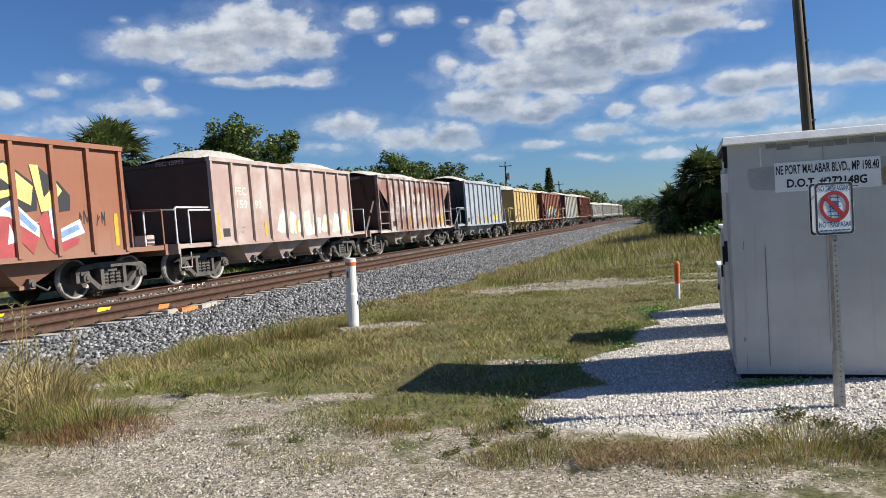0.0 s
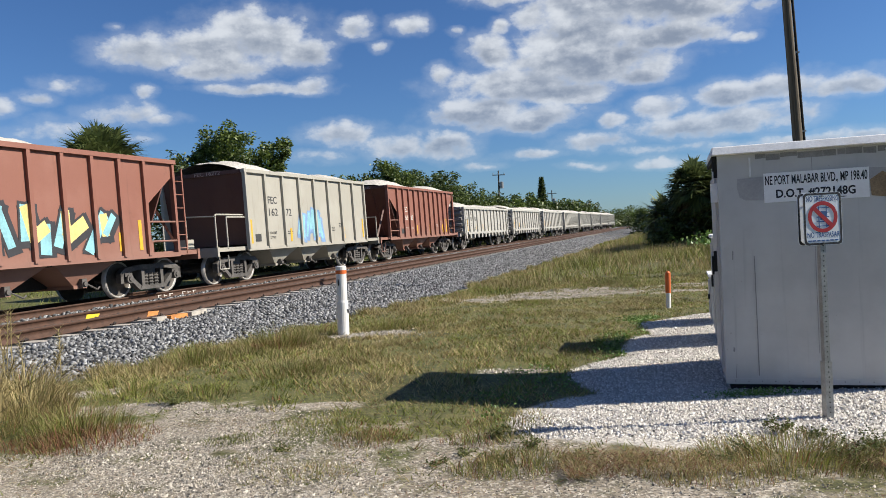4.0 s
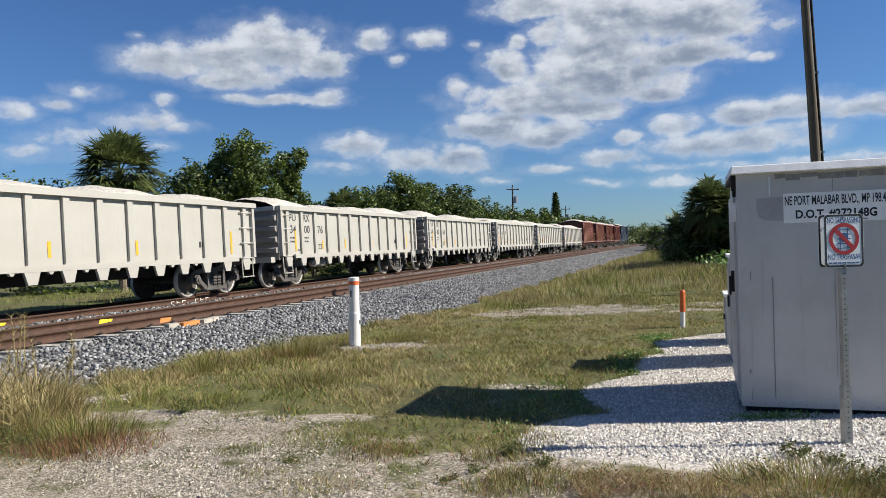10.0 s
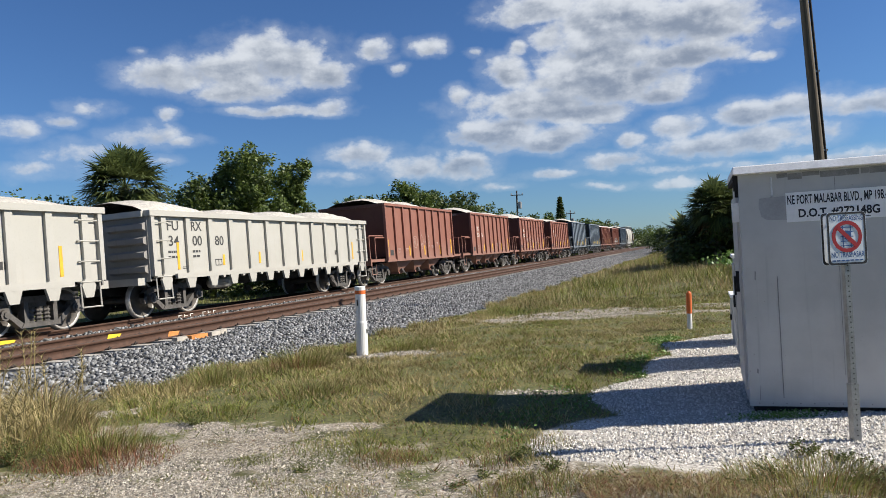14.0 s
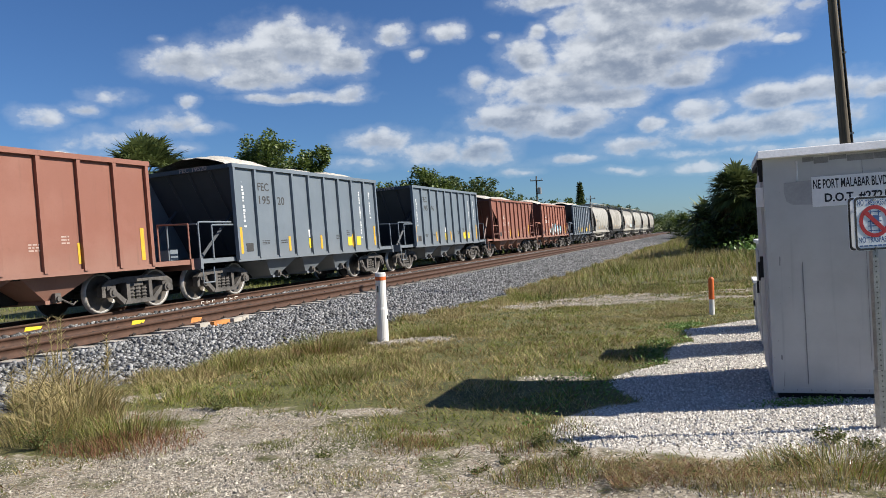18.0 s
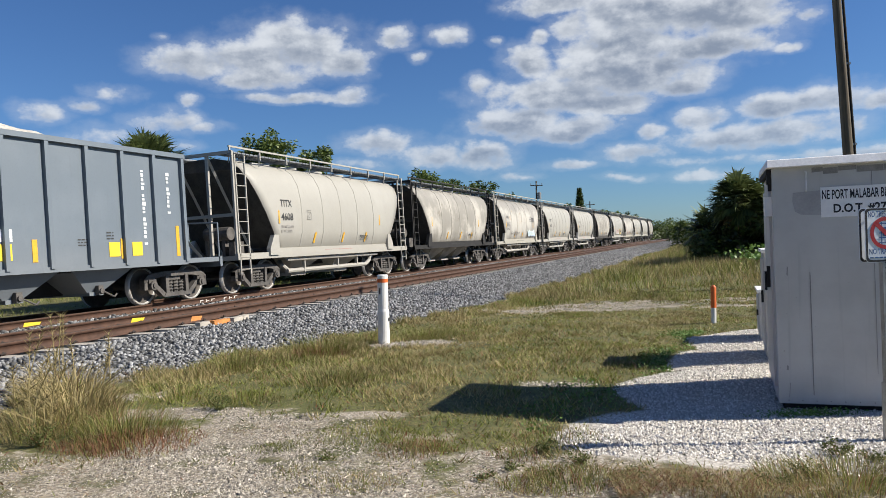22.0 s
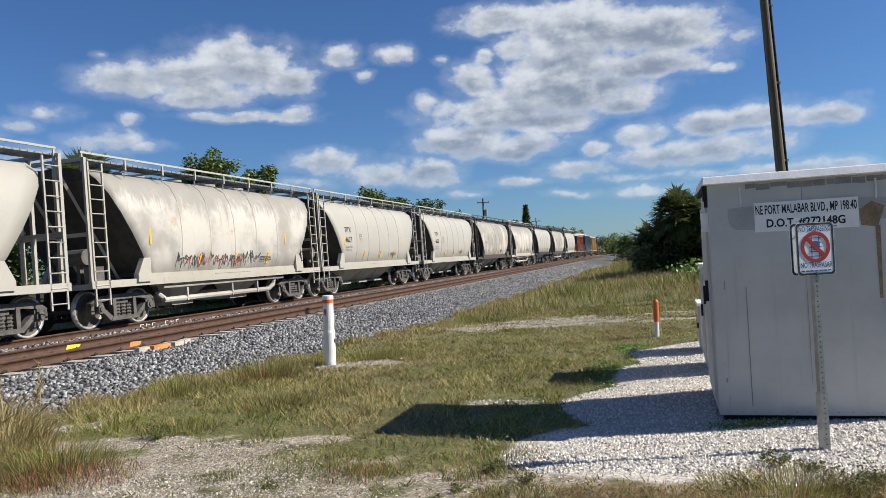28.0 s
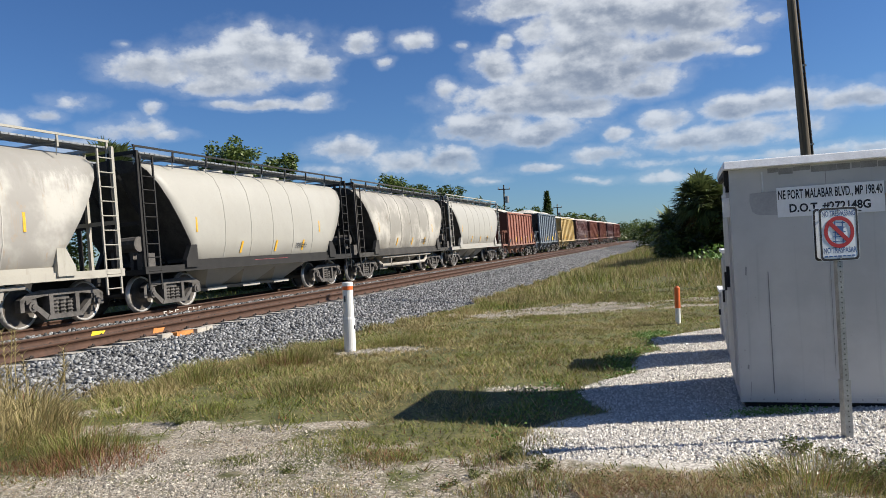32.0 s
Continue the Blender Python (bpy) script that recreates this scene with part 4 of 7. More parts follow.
def graffiti(car, x0, x1, z0, z1, mats, y, seed, letters=5, thick=0.30):
    """Sprayed interlocking zigzags: fat angular strokes with an outline, flat on the side sheet, no readable letters."""
    rng = random.Random(seed)
    step = (x1 - x0) / letters
    layers = []
    for k in range(letters):
        turns = [(rng.uniform(-0.15, 0.35), rng.uniform(0.0, 0.35)), (rng.uniform(0.1, 0.6), rng.uniform(0.65, 1.0)), (rng.uniform(0.4, 0.9), rng.uniform(0.1, 0.5)), (rng.uniform(0.7, 1.2), rng.uniform(0.5, 1.0)),
                 (rng.uniform(0.8, 1.25), rng.uniform(-0.05, 0.2))][:rng.choice((4, 5))]
        fig = [(*p, *q) for p, q in zip(turns, turns[1:])]
        lift, lean = rng.uniform(-0.06, 0.06) * (z1 - z0), rng.uniform(-0.12, 0.12) * step
        for j, (ax, az, bx, bz) in enumerate(fig):
            m = 0.16
            p = Vector((x0 + step * (k + m + (1 - 2 * m) * ax) + lean * az, z0 + (z1 - z0) * (0.1 + 0.8 * az) + lift))
            q = Vector((x0 + step * (k + m + (1 - 2 * m) * bx) + lean * bz, z0 + (z1 - z0) * (0.1 + 0.8 * bz) + lift))
            layers.append((p, q, step * thick * 0.5 * rng.uniform(0.8, 1.2), j))

    def fill(bm):
        for depth, (grow, off) in enumerate((((0.055, 0.05), (0.02, 0.0), (-0.03, 0.0)) if len(mats) > 1 else ((0.0, 0.0),))):
            for i, (p, q, hw, j) in enumerate(layers):
                d = (q - p).normalized()
                w = Vector((-d.y, d.x)) * max(0.008, hw + grow)
                e = d * (hw * 0.6 + grow)
                drop = Vector((off, -off))
                pts = [p - e - w + drop, q + e - w * 1.15 + drop, q + e * 1.3 + w + drop, p - e * 1.2 + w * 1.1 + drop]
                v = [bm.verts.new((c.x, -0.0016 * depth - 0.0002 * (i % 7), min(max(c.y, z0 - 0.05), z1 + 0.1))) for c in pts]
                low = (p.y + q.y) / 2 < (z0 + z1) / 2
                bm.faces.new(v).material_index = 0 if depth == 0 else 1 % len(mats) if depth == 1 else (2 + (j + low * 2) % max(1, len(mats) - 2)) % len(mats)
    part("graffiti", one_mesh("graffiti", fill, *mats), car, "sprayed graffiti", at=(0, y, 0))["kind"] = "stuff"


def doodles(car, x0, x1, z0, z1, count, seed):
    """Loops drawn with a thin paint stick: wobbly rounds with smaller rounds inside, no letters."""
    rng = random.Random(seed)
    loops = []
    for k in range(count):
        cx, cz = x0 + (x1 - x0) * (k + 0.5) / count, (z0 + z1) / 2 + rng.uniform(-0.12, 0.12)
        r = min((x1 - x0) / count, z1 - z0) * rng.uniform(0.34, 0.46)
        loops.append((cx, cz, r, r * rng.uniform(0.9, 1.25)))
        for q in range(3):
            loops.append((cx + r * rng.uniform(-0.5, 0.5), cz + r * rng.uniform(-0.5, 0.6), r * rng.uniform(0.14, 0.34), r * rng.uniform(0.14, 0.34)))

    def fill(bm):
        for i, (cx, cz, ra, rb) in enumerate(loops):
            a, b = rng.uniform(0, 6), rng.uniform(0, 6)
            rows = []
            for t in range(23):
                an = a + 0.27 * t
                g = 1 + 0.10 * math.sin(3 * an + b)
                rows.append([bm.verts.new((cx + (ra * g + w) * math.cos(an), -0.0003 * (i % 5), cz + (rb * g + w) * math.sin(an))) for w in (-0.011, 0.011)])
            for p, q in zip(rows, rows[1:]):
                bm.faces.new((p[0], p[1], q[1], q[0]))
    part("graffiti", one_mesh("doodles", fill, INK_PINK), car, "pale paint-stick doodles", at=(0, -1.505, 0))["kind"] = "stuff"


def fill_mound(L, W, z, peaks, seed):
    def fill(bm):
        rng = random.Random(seed)
        tops = [(-L / 2 + L * (k + 0.5) / peaks + rng.uniform(-0.4, 0.4), rng.uniform(0.38, 0.62)) for k in range(peaks)]
        nx, ny = 44, 12
        grid = []
        for i in range(nx + 1):
            row = []
            for j in range(ny + 1):
                x, y = -L / 2 + L * i / nx, -W + 2 * W * j / ny
                h = max(a * max(0.0, 1 - ((x - c) / (L / peaks * 0.82)) ** 2) for c, a in tops) * max(0.0, 1 - (y / W) ** 2) ** 0.7
                h += 0.035 * noise.noise((x * 2.5, y * 2.5, seed)) + 0.02 * noise.noise((x * 9, y * 9, seed))
                row.append(bm.verts.new((x, y, z + h)))
            grid.append(row)
        for i in range(nx):
            for j in range(ny):
                bm.faces.new((grid[i][j], grid[i + 1][j], grid[i + 1][j + 1], grid[i][j + 1])).smooth = True
    return fill


def wagon(name, label, category, u):
    car = thing(name, label, category, group="wagons of the freight train")
    CARS.append((car, u))
    return car


def hopper_car(u, paint, label, cut=False, grey=False, ribs=9, load=True, number=None, prefix="FEC", ink=INK_W, seed=1, dark_end=None):
    """An open-top aggregate hopper: ribbed sides, slope-sheet ends, chutes below, end platforms with handrails."""
    L, W, zb, zt = (10.3 if cut else 9.25 if grey else 9.2), 1.5, 0.95, (3.70 if grey else 3.48)
    half = 6.1  # to the end sill
    u -= 0.3 if cut or grey or u > 240 else 0.0
    car = wagon("hopper_car", label, "hopper wagon", u)
    k = (cut, grey, paint.name)
    y = -(W + 0.006)

    def fill_side(bm):
        if cut:
            pts = [(-L / 2 + 1.15, zb), (L / 2 - 1.15, zb), (L / 2 - 1.15, 2.25), (L / 2 - 0.05, 3.05), (L / 2, zt), (-L / 2, zt), (-L / 2 + 0.05, 3.05), (-L / 2 + 1.15, 2.25)]
        else:
            pts = [(-L / 2, zb), (L / 2, zb), (L / 2, zt), (-L / 2, zt)]
        prism(bm, pts, 0.0, 0.03)
    for side in (-1, 1):
        t = (0, 0, 0 if side < 0 else 180)
        part("side_sheet", shape(("side_sheet", k), fill_side, paint), car, at=(0, side * W, 0), turn=t)
        part("top_chord", shape(("top_chord", k), lambda bm: box(bm, -L / 2 - 0.04, L / 2 + 0.04, -0.095, 0.05, zt - 0.11, zt), paint), car, at=(0, side * W, 0), turn=t)
        part("side_sill", shape(("side_sill", k), lambda bm: box(bm, -L / 2, L / 2, -0.05, -0.001, zb - 0.02, zb + 0.09), paint), car, at=(0, side * W, 0), turn=t)
        if cut:
            for x in (-L / 2, L / 2 - 0.09):
                part("corner_post", shape(("corner_post", k), lambda bm: box(bm, 0, 0.09, -0.06, 0.06, zb + 0.09, zt - 0.11), paint), car, at=(x, side * W, 0))
                for z in (1.35, 1.85):
                    part("grab_iron", shape(("grab_iron", paint.name), lambda bm: bar(bm, (0, 0, 0), (1.15, 0, 0), 0.025, 5), paint), car, at=(x if x < 0 else x - 1.06, side * (W + 0.03), z))

    def fill_rib(bm):
        prism(bm, [(-0.05, zb + 0.05), (0.05, zb + 0.05), (0.05, zt - 0.1), (-0.05, zt - 0.1)], -0.085, 0.001)
    rib = shape(("rib", k), fill_rib, paint)
    xs = [-L / 2 + 0.05 + (L - 0.1) * i / ribs for i in range(ribs + 1)]
    if cut:
        xs = [-L / 2 + 1.2 + (L - 2.4) * i / ribs for i in range(ribs + 1)]
    for side in (-1, 1):
        for x in xs:
            part("rib", rib, car, at=(x, side * W, 0), turn=(0, 0, 0 if side < 0 else 180))
    lean = 1.7 if grey else 1.3 if cut else 0.35

    def fill_end(bm):
        # slope sheet, seen from outside, with its stiffeners
        a = [bm.verts.new(p) for p in ((-L / 2, -W + 0.04, zt), (-L / 2, W - 0.04, zt), (-L / 2 + lean, W - 0.04, 1.15), (-L / 2 + lean, -W + 0.04, 1.15))]
        b = [bm.verts.new(v.co + Vector((0.04, 0, 0))) for v in a]
        bm.faces.new(a)
        bm.faces.new(b[::-1])
        for i in range(4):
            j = (i + 1) % 4
            bm.faces.new((a[j], a[i], b[i], b[j]))
    # ends get a darker copy of the side paint, shade painted in
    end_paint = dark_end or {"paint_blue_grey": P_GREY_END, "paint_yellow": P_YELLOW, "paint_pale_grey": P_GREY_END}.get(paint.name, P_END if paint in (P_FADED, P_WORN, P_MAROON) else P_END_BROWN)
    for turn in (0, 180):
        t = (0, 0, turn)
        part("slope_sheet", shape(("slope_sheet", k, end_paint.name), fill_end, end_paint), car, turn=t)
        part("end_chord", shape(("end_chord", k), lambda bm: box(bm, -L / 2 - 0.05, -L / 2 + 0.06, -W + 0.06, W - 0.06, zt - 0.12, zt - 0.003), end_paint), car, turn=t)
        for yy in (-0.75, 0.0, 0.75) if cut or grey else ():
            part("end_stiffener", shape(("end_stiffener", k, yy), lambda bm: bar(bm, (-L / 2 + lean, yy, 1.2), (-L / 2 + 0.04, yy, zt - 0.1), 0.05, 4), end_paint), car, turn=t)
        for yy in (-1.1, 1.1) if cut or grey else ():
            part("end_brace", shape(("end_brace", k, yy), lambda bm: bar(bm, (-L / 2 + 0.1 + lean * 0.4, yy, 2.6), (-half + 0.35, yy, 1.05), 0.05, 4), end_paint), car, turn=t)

    def fill_chute(bm):
        w0, w1 = (0.9, 0.2) if grey else (0.98, 0.14)
        top = [(-w0, -1.32, zb), (w0, -1.32, zb), (w0, 1.32, zb), (-w0, 1.32, zb)]
        low = [(-w1, -1.0, 0.42), (w1, -1.0, 0.42), (w1, 1.0, 0.42), (-w1, 1.0, 0.42)]
        a, b = [bm.verts.new(p) for p in top], [bm.verts.new(p) for p in low]
        for i in range(4):
            j = (i + 1) % 4
            bm.faces.new((a[i], a[j], b[j], b[i]))
        bm.faces.new(b)
        box(bm, -0.2, 0.2, -1.06, 1.06, 0.36, 0.44)
    chute = shape(("chute", k), fill_chute, paint)

    def fill_gear(bm):
        box(bm, 0.0, 0.14, -0.10, 0.05, -0.08, 0.12)
        bar(bm, (0.07, -0.14, 0.0), (0.07, 0.1, 0.0), 0.06, 8)
        rail_line(bm, [(0.1, -0.1, 0.0), (0.42, -0.12, -0.16), (0.5, -0.12, -0.1)], 0.02, 5)
    gear = shape("chute_gear", fill_gear, STEEL)
    for i in range(3):
        x = (-1 + i) * 2.08
        c = part("chute", chute, car, at=(x, 0, 0))
        part("gate_gear", gear, c, at=(-0.05, -1.08, 0.46))
    part("underframe", shape("hopper_underframe", lambda bm: (box(bm, -3.35, 3.35, -0.3, 0.3, 0.40, 1.0), box(bm, -4.4, 4.4, -1.25, 1.25, 0.9, 0.97)), DARK), car)
    part("centre_sill", shape(("centre_sill", half), lambda bm: (box(bm, -half, half, -0.24, 0.24, 0.68, 0.98), bar(bm, (-3.2, 0.7, 0.72), (-2.0, 0.7, 0.72), 0.2, 10)), DARK), car)

    def fill_platform(bm):
        box(bm, -half, -L / 2 + 0.3 + (0.9 if cut else 0), -1.42, 1.42, 0.96, 1.08)
        box(bm, -half - 0.04, -half + 0.06, -1.45, 1.45, 0.82, 1.10)
        rail_line(bm, [(-half + 0.05, -1.43, 0.85), (-half + 0.05, -1.43, 0.45), (-half + 0.5, -1.43, 0.45), (-half + 0.5, -1.43, 0.85)], 0.02, 5)
        box(bm, -half + 0.3, -half + 0.6, -0.2, 0.2, 1.08, 1.4)
    for turn in (0, 180):
        part("end_platform", shape(("end_platform", k), fill_platform, paint), car, turn=(0, 0, turn))

    rails = ([(-half + 0.02, -1.4, 1.05), (-half + 0.02, -1.4, 2.0), (-half + 0.08, -1.38, 2.06), (-L / 2 - 0.02, -1.4, 2.06)], [(-half + 0.55, -1.42, 1.05), (-half + 0.55, -1.42, 1.98), (-L / 2 + 0.05, -1.45, 1.98)],
             [(-half, -1.38, 2.0), (-half, -0.4, 2.05), (-half, -0.4, 1.05)], [(-half, 1.38, 1.05), (-half, 1.38, 2.0), (-half, 0.4, 2.05), (-half, 0.4, 1.05)])
    if not cut:
        for turn in (0, 180):
            for i, pts in enumerate(rails):
                part("handrail", shape(("handrail", i, k), lambda bm: rail_line(bm, pts, 0.026), G_WHITE if paint is P_FADED else paint), car, turn=(0, 0, turn))
    else:
        part("ladder", ladder_mesh(1.0, 3.3, paint), car, at=(L / 2 + 0.05, -1.42, 0))
        part("ladder", ladder_mesh(1.0, 3.3, paint), car, at=(-L / 2 - 0.05, 1.42, 0), turn=(0, 0, 180))
    for x, way in ((-half, -1), (half, 1)):
        add_coupler(car, x, way)
    for x in (-4.72, 4.72) if grey else (-4.55, 4.55):
        add_truck(car, x, u)
    # interior floor keeps light out, with the load on it
    part("load", shape(("load", k[0], grey, load, seed), fill_mound(L - 0.25 - (0 if load else 2.4), W - 0.06, zt - 0.14 if load else zt - 0.9, 3, seed), LIMESTONE), car, "heaped pale limestone aggregate")
    # painted marks
    ink_dim = INK_PINK if ink is INK_W else ink
    x0 = -L / 2 + (1.25 if cut else 0.12)
    for i, xx in enumerate((x0 + 0.08, x0 + 2.6, x0 + 4.6, L / 2 - 2.2, L / 2 - (1.5 if cut else 0.35))):
        stripe(car, xx, 1.15, 1.9 if i in (0, 4) else 1.6, 0.12, y)
    if number:
        bay = xs[1] + (0.5 if prefix == "RGCX" else 0.10 if cut else 0.19)
        room = xs[2] - xs[1] - 0.3
        big = 1.72 if prefix == "RGCX" else 2.98 if grey else 2.25 if cut else 2.42
        mark(car, prefix, bay, big, min(room, 0.19 * len(prefix)), 0.24, ink, y)
        n1, n2 = (number[:3], number[3:]) if len(number) > 4 else (number, "")
        mark(car, n1, bay + 0.02, big - 0.4, min(room, 0.19 * len(n1)), 0.25, ink, y)
        if n2:
            mark(car, n2, xs[2] + 0.18, big - 0.4, min(room, 0.19 * len(n2)), 0.25, ink, y)
        # the number again, small, on the sheet of the end
        part("lettering", words(prefix + " " + number, 0.95, 0.13, INK_PINK if end_paint is not P_YELLOW else INK), car, at=(-L / 2 - 0.056, 0.2, zt - 0.115), turn=(0, 0, -90))["kind"] = "stuff"
    if grey or cut:
        data_lines(car, xs[1] + 0.22, 1.5, 0.38, 0.14, 2 if not grey else 3, ink_dim, y)
    else:
        mark(car, "LD LMT", xs[1] + 0.2, 1.42, 0.42, 0.085, ink_dim, y)
        mark(car, "LT WT", xs[1] + 0.2, 1.27, 0.34, 0.085, ink_dim, y)
    data_lines(car, xs[2] + 0.22, 1.5, 0.34, 0.14, 2, ink_dim, y)
    data_lines(car, L / 2 - 3.4, 1.6, 0.42, 0.18, 3, ink_dim, y)
    data_lines(car, L / 2 - 2.6, 1.75, 0.2, 0.2, 3, ink_dim, y)
    part("consolidated_panel", shape("consolidated_panel", lambda bm: (box(bm, 0, 0.34, -0.002, 0.002, 0, 0.24)), INK), car, at=(x0 + 0.35, y, 1.2))
    if grey:
        for xx in (L / 2 - 5.3, L / 2 - 2.55, L / 2 - 1.85):
            stripe(car, xx, 1.2, 1.52, 0.32, y - 0.001, LABEL_Y)
        stripe(car, L / 2 - 5.3, 1.56, 1.8, 0.34, y - 0.001, G_WHITE)
        for xx, hh in ((-L / 2 + 0.42, 1.3), (L / 2 - 1.47, 1.75), (L / 2 - 0.62, 1.0)):
            def fill_column(bm, hh=hh):
                z, i = 0.0, 0
                while z < hh:
                    d = 0.05 + 0.02 * ((i * 7) % 3)
                    box(bm, 0.02, 0.10 + 0.03 * (i % 4 == 0), -0.002, 0.002, z, min(hh, z + d))
                    z += d + (0.03 if i % 5 else 0.1)
                    i += 1
            part("emblem_bar", shape(("emblem_bar", hh), fill_column, G_WHITE), car, "white upright band of painted bars", at=(xx, y, zt - 0.5 - hh))["kind"] = "stuff"
    return car


def gondola_car(u, number, seed):
    """A white high-sided gondola: wide ribs that run down into tapered stakes, ribbed ends, ladders at the corners."""
    L, W, zb, zt = 12.5, 1.5, 1.02, 2.64
    half = 6.55
    car = wagon("gondola_car", "white painted gondola wagon heaped with pale limestone", "gondola wagon", u)
    y = -(W + 0.006)

    def fill_side(bm):
        prism(bm, [(-L / 2, zb), (L / 2, zb), (L / 2, zt), (-L / 2, zt)], 0.0, 0.04)
    side_me = shape("gondola_side", fill_side, P_WHITE)

    def fill_stake(bm):
        prism(bm, [(-0.11, 0.66), (0.11, 0.66), (0.2, 0.92), (0.09, 1.08), (0.09, zt - 0.12), (-0.09, zt - 0.12), (-0.09, 1.08), (-0.2, 0.92)], -0.075, -0.01)
    stake = shape("stake", fill_stake, P_WHITE)

    def fill_half_stake(bm):
        prism(bm, [(-0.03, 0.86), (0.03, 0.86), (0.08, 0.93), (-0.08, 0.93)], -0.07, 0.0)
    gusset = shape("gusset", fill_half_stake, P_WHITE)
    xs = [-L / 2 + 0.5 + (L - 1.0) * i / 12 for i in range(13)]
    for side in (-1, 1):
        t = (0, 0, 0 if side < 0 else 180)
        part("side_sheet", side_me, car, at=(0, side * W, 0), turn=t)
        part("top_chord", shape("gondola_chord", lambda bm: box(bm, -L / 2 - 0.05, L / 2 + 0.05, -0.13, 0.06, zt - 0.13, zt + 0.01), P_WHITE), car, at=(0, side * W, 0), turn=t)
        part("side_sill", shape("gondola_side_sill", lambda bm: box(bm, -L / 2 + 0.9, L / 2 - 0.9, -0.08, -0.001, zb - 0.10, zb + 0.03), P_WHITE), car, at=(0, side * W, 0), turn=t)
        for x in (-L / 2 + 0.02, L / 2 - 0.14):
            part("corner_post", shape("gondola_corner_post", lambda bm: box(bm, 0, 0.12, -0.10, 0.10, zb, zt - 0.13), P_WHITE), car, at=(x, side * W, 0))
        for i, x in enumerate(xs):
            part("stake", stake, car, at=(x, side * W, 0), turn=t)
            if 2 <= i < 10:
                part("gusset", gusset, car, at=((x + xs[i + 1]) / 2, side * W, 0), turn=t)

    def fill_end(bm):
        box(bm, -L / 2 - 0.02, -L / 2 + 0.03, -W + 0.01, W - 0.01, 0.9, zt - 0.15)
    for t in (0, 180):
        # the end's shade is painted in as a darker white
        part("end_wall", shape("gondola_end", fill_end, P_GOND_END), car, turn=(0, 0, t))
        part("end_chord", shape("gondola_end_chord", lambda bm: box(bm, -L / 2 - 0.14, -L / 2 + 0.02, -W + 0.06, W - 0.06, zt - 0.14, zt + 0.005), P_WHITE), car, turn=(0, 0, t))
        part("end_sill", shape("gondola_end_sill", lambda bm: box(bm, -half, -L / 2 - 0.02, -1.35, 1.35, 0.82, 1.0), P_WHITE), car, turn=(0, 0, t))
        for z in (1.1, 1.45, 1.8, 2.15):
            for y0, y1 in ((-W + 0.05, -0.35), (0.35, W - 0.05)):
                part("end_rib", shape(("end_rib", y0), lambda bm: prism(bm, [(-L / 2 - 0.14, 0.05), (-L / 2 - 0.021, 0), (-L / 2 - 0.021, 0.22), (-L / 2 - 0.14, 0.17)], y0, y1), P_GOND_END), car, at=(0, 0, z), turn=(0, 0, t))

    def fill_steps(bm):
        for z in (0.45, 1.0, 1.45, 1.9, 2.35):
            rail_line(bm, [(0, 0.04, z), (0, -0.07, z), (0.55, -0.07, z), (0.55, 0.04, z)], 0.018, 5)
        rail_line(bm, [(0, -0.03, 1.0), (0, -0.05, 0.42)], 0.02, 5)
        rail_line(bm, [(0.55, -0.03, 1.0), (0.55, -0.05, 0.42)], 0.02, 5)
    steps = shape("grab_irons", fill_steps, P_WHITE)
    part("grab_irons", steps, car, at=(-L / 2 + 0.14, -W, 0))
    part("grab_irons", steps, car, at=(L / 2 - 0.7, -W, 0))
    part("grab_irons", steps, car, at=(L / 2 - 0.14, W, 0), turn=(0, 0, 180))
    part("grab_irons", steps, car, at=(-L / 2 + 0.7, W, 0), turn=(0, 0, 180))
    part("centre_sill", shape("gondola_sill", lambda bm: (box(bm, -half, half, -0.25, 0.25, 0.62, 0.98), box(bm, -L / 2 + 0.1, L / 2 - 0.1, -1.4, 1.4, 0.92, 1.0), bar(bm, (-2.9, -0.6, 0.68), (-2.0, -0.6, 0.68), 0.17, 10)), DARK), car)
    part("air_reservoir", shape("air_reservoir", lambda bm: (bar(bm, (0, 0, 0), (0.85, 0, 0), 0.15, 12), bar(bm, (-0.1, 0, 0), (0, 0, 0), 0.06, 12, 0.15)), P_WHITE), car, at=(-3.3, -1.05, 0.72))
    part("load", shape(("gondola_load", seed % 4), fill_mound(L - 0.3, W - 0.06, zt - 0.13, 4, seed % 4), LIMESTONE), car, "heaped pale limestone aggregate")
    for x, way in ((-half, -1), (half, 1)):
        add_coupler(car, x, way)
    for x in (-4.89, 4.89):
        add_truck(car, x, u)
    part("lettering", words("FURX", 0.5, 0.17, INK), car, at=(-L / 2 - 0.148, 0.95, 2.22), turn=(0, 0, -90))
    part("lettering", words(number, 0.72, 0.17, INK), car, at=(-L / 2 - 0.148, 0.95, 1.9), turn=(0, 0, -90))
    mark(car, "FU", xs[0] + 0.2, 2.16, 0.44, 0.25, INK, y)
    mark(car, "RX", xs[1] + 0.2, 2.16, 0.44, 0.25, INK, y)
    mark(car, number[:2], xs[0] + 0.23, 1.76, 0.40, 0.27, INK, y)
    mark(car, number[2:4], xs[1] + 0.22, 1.76, 0.40, 0.27, INK, y)
    mark(car, number[4:], xs[2] + 0.24, 1.76, 0.40, 0.27, INK, y)
    data_lines(car, xs[0] + 0.17, 1.64, 0.4, 0.26, 2, INK, y)
    data_lines(car, xs[1] + 0.2, 1.64, 0.32, 0.26, 2, INK, y)
    data_lines(car, -L / 2 + 1.2, 1.22, 0.4, 0.08, 2, INK, y)
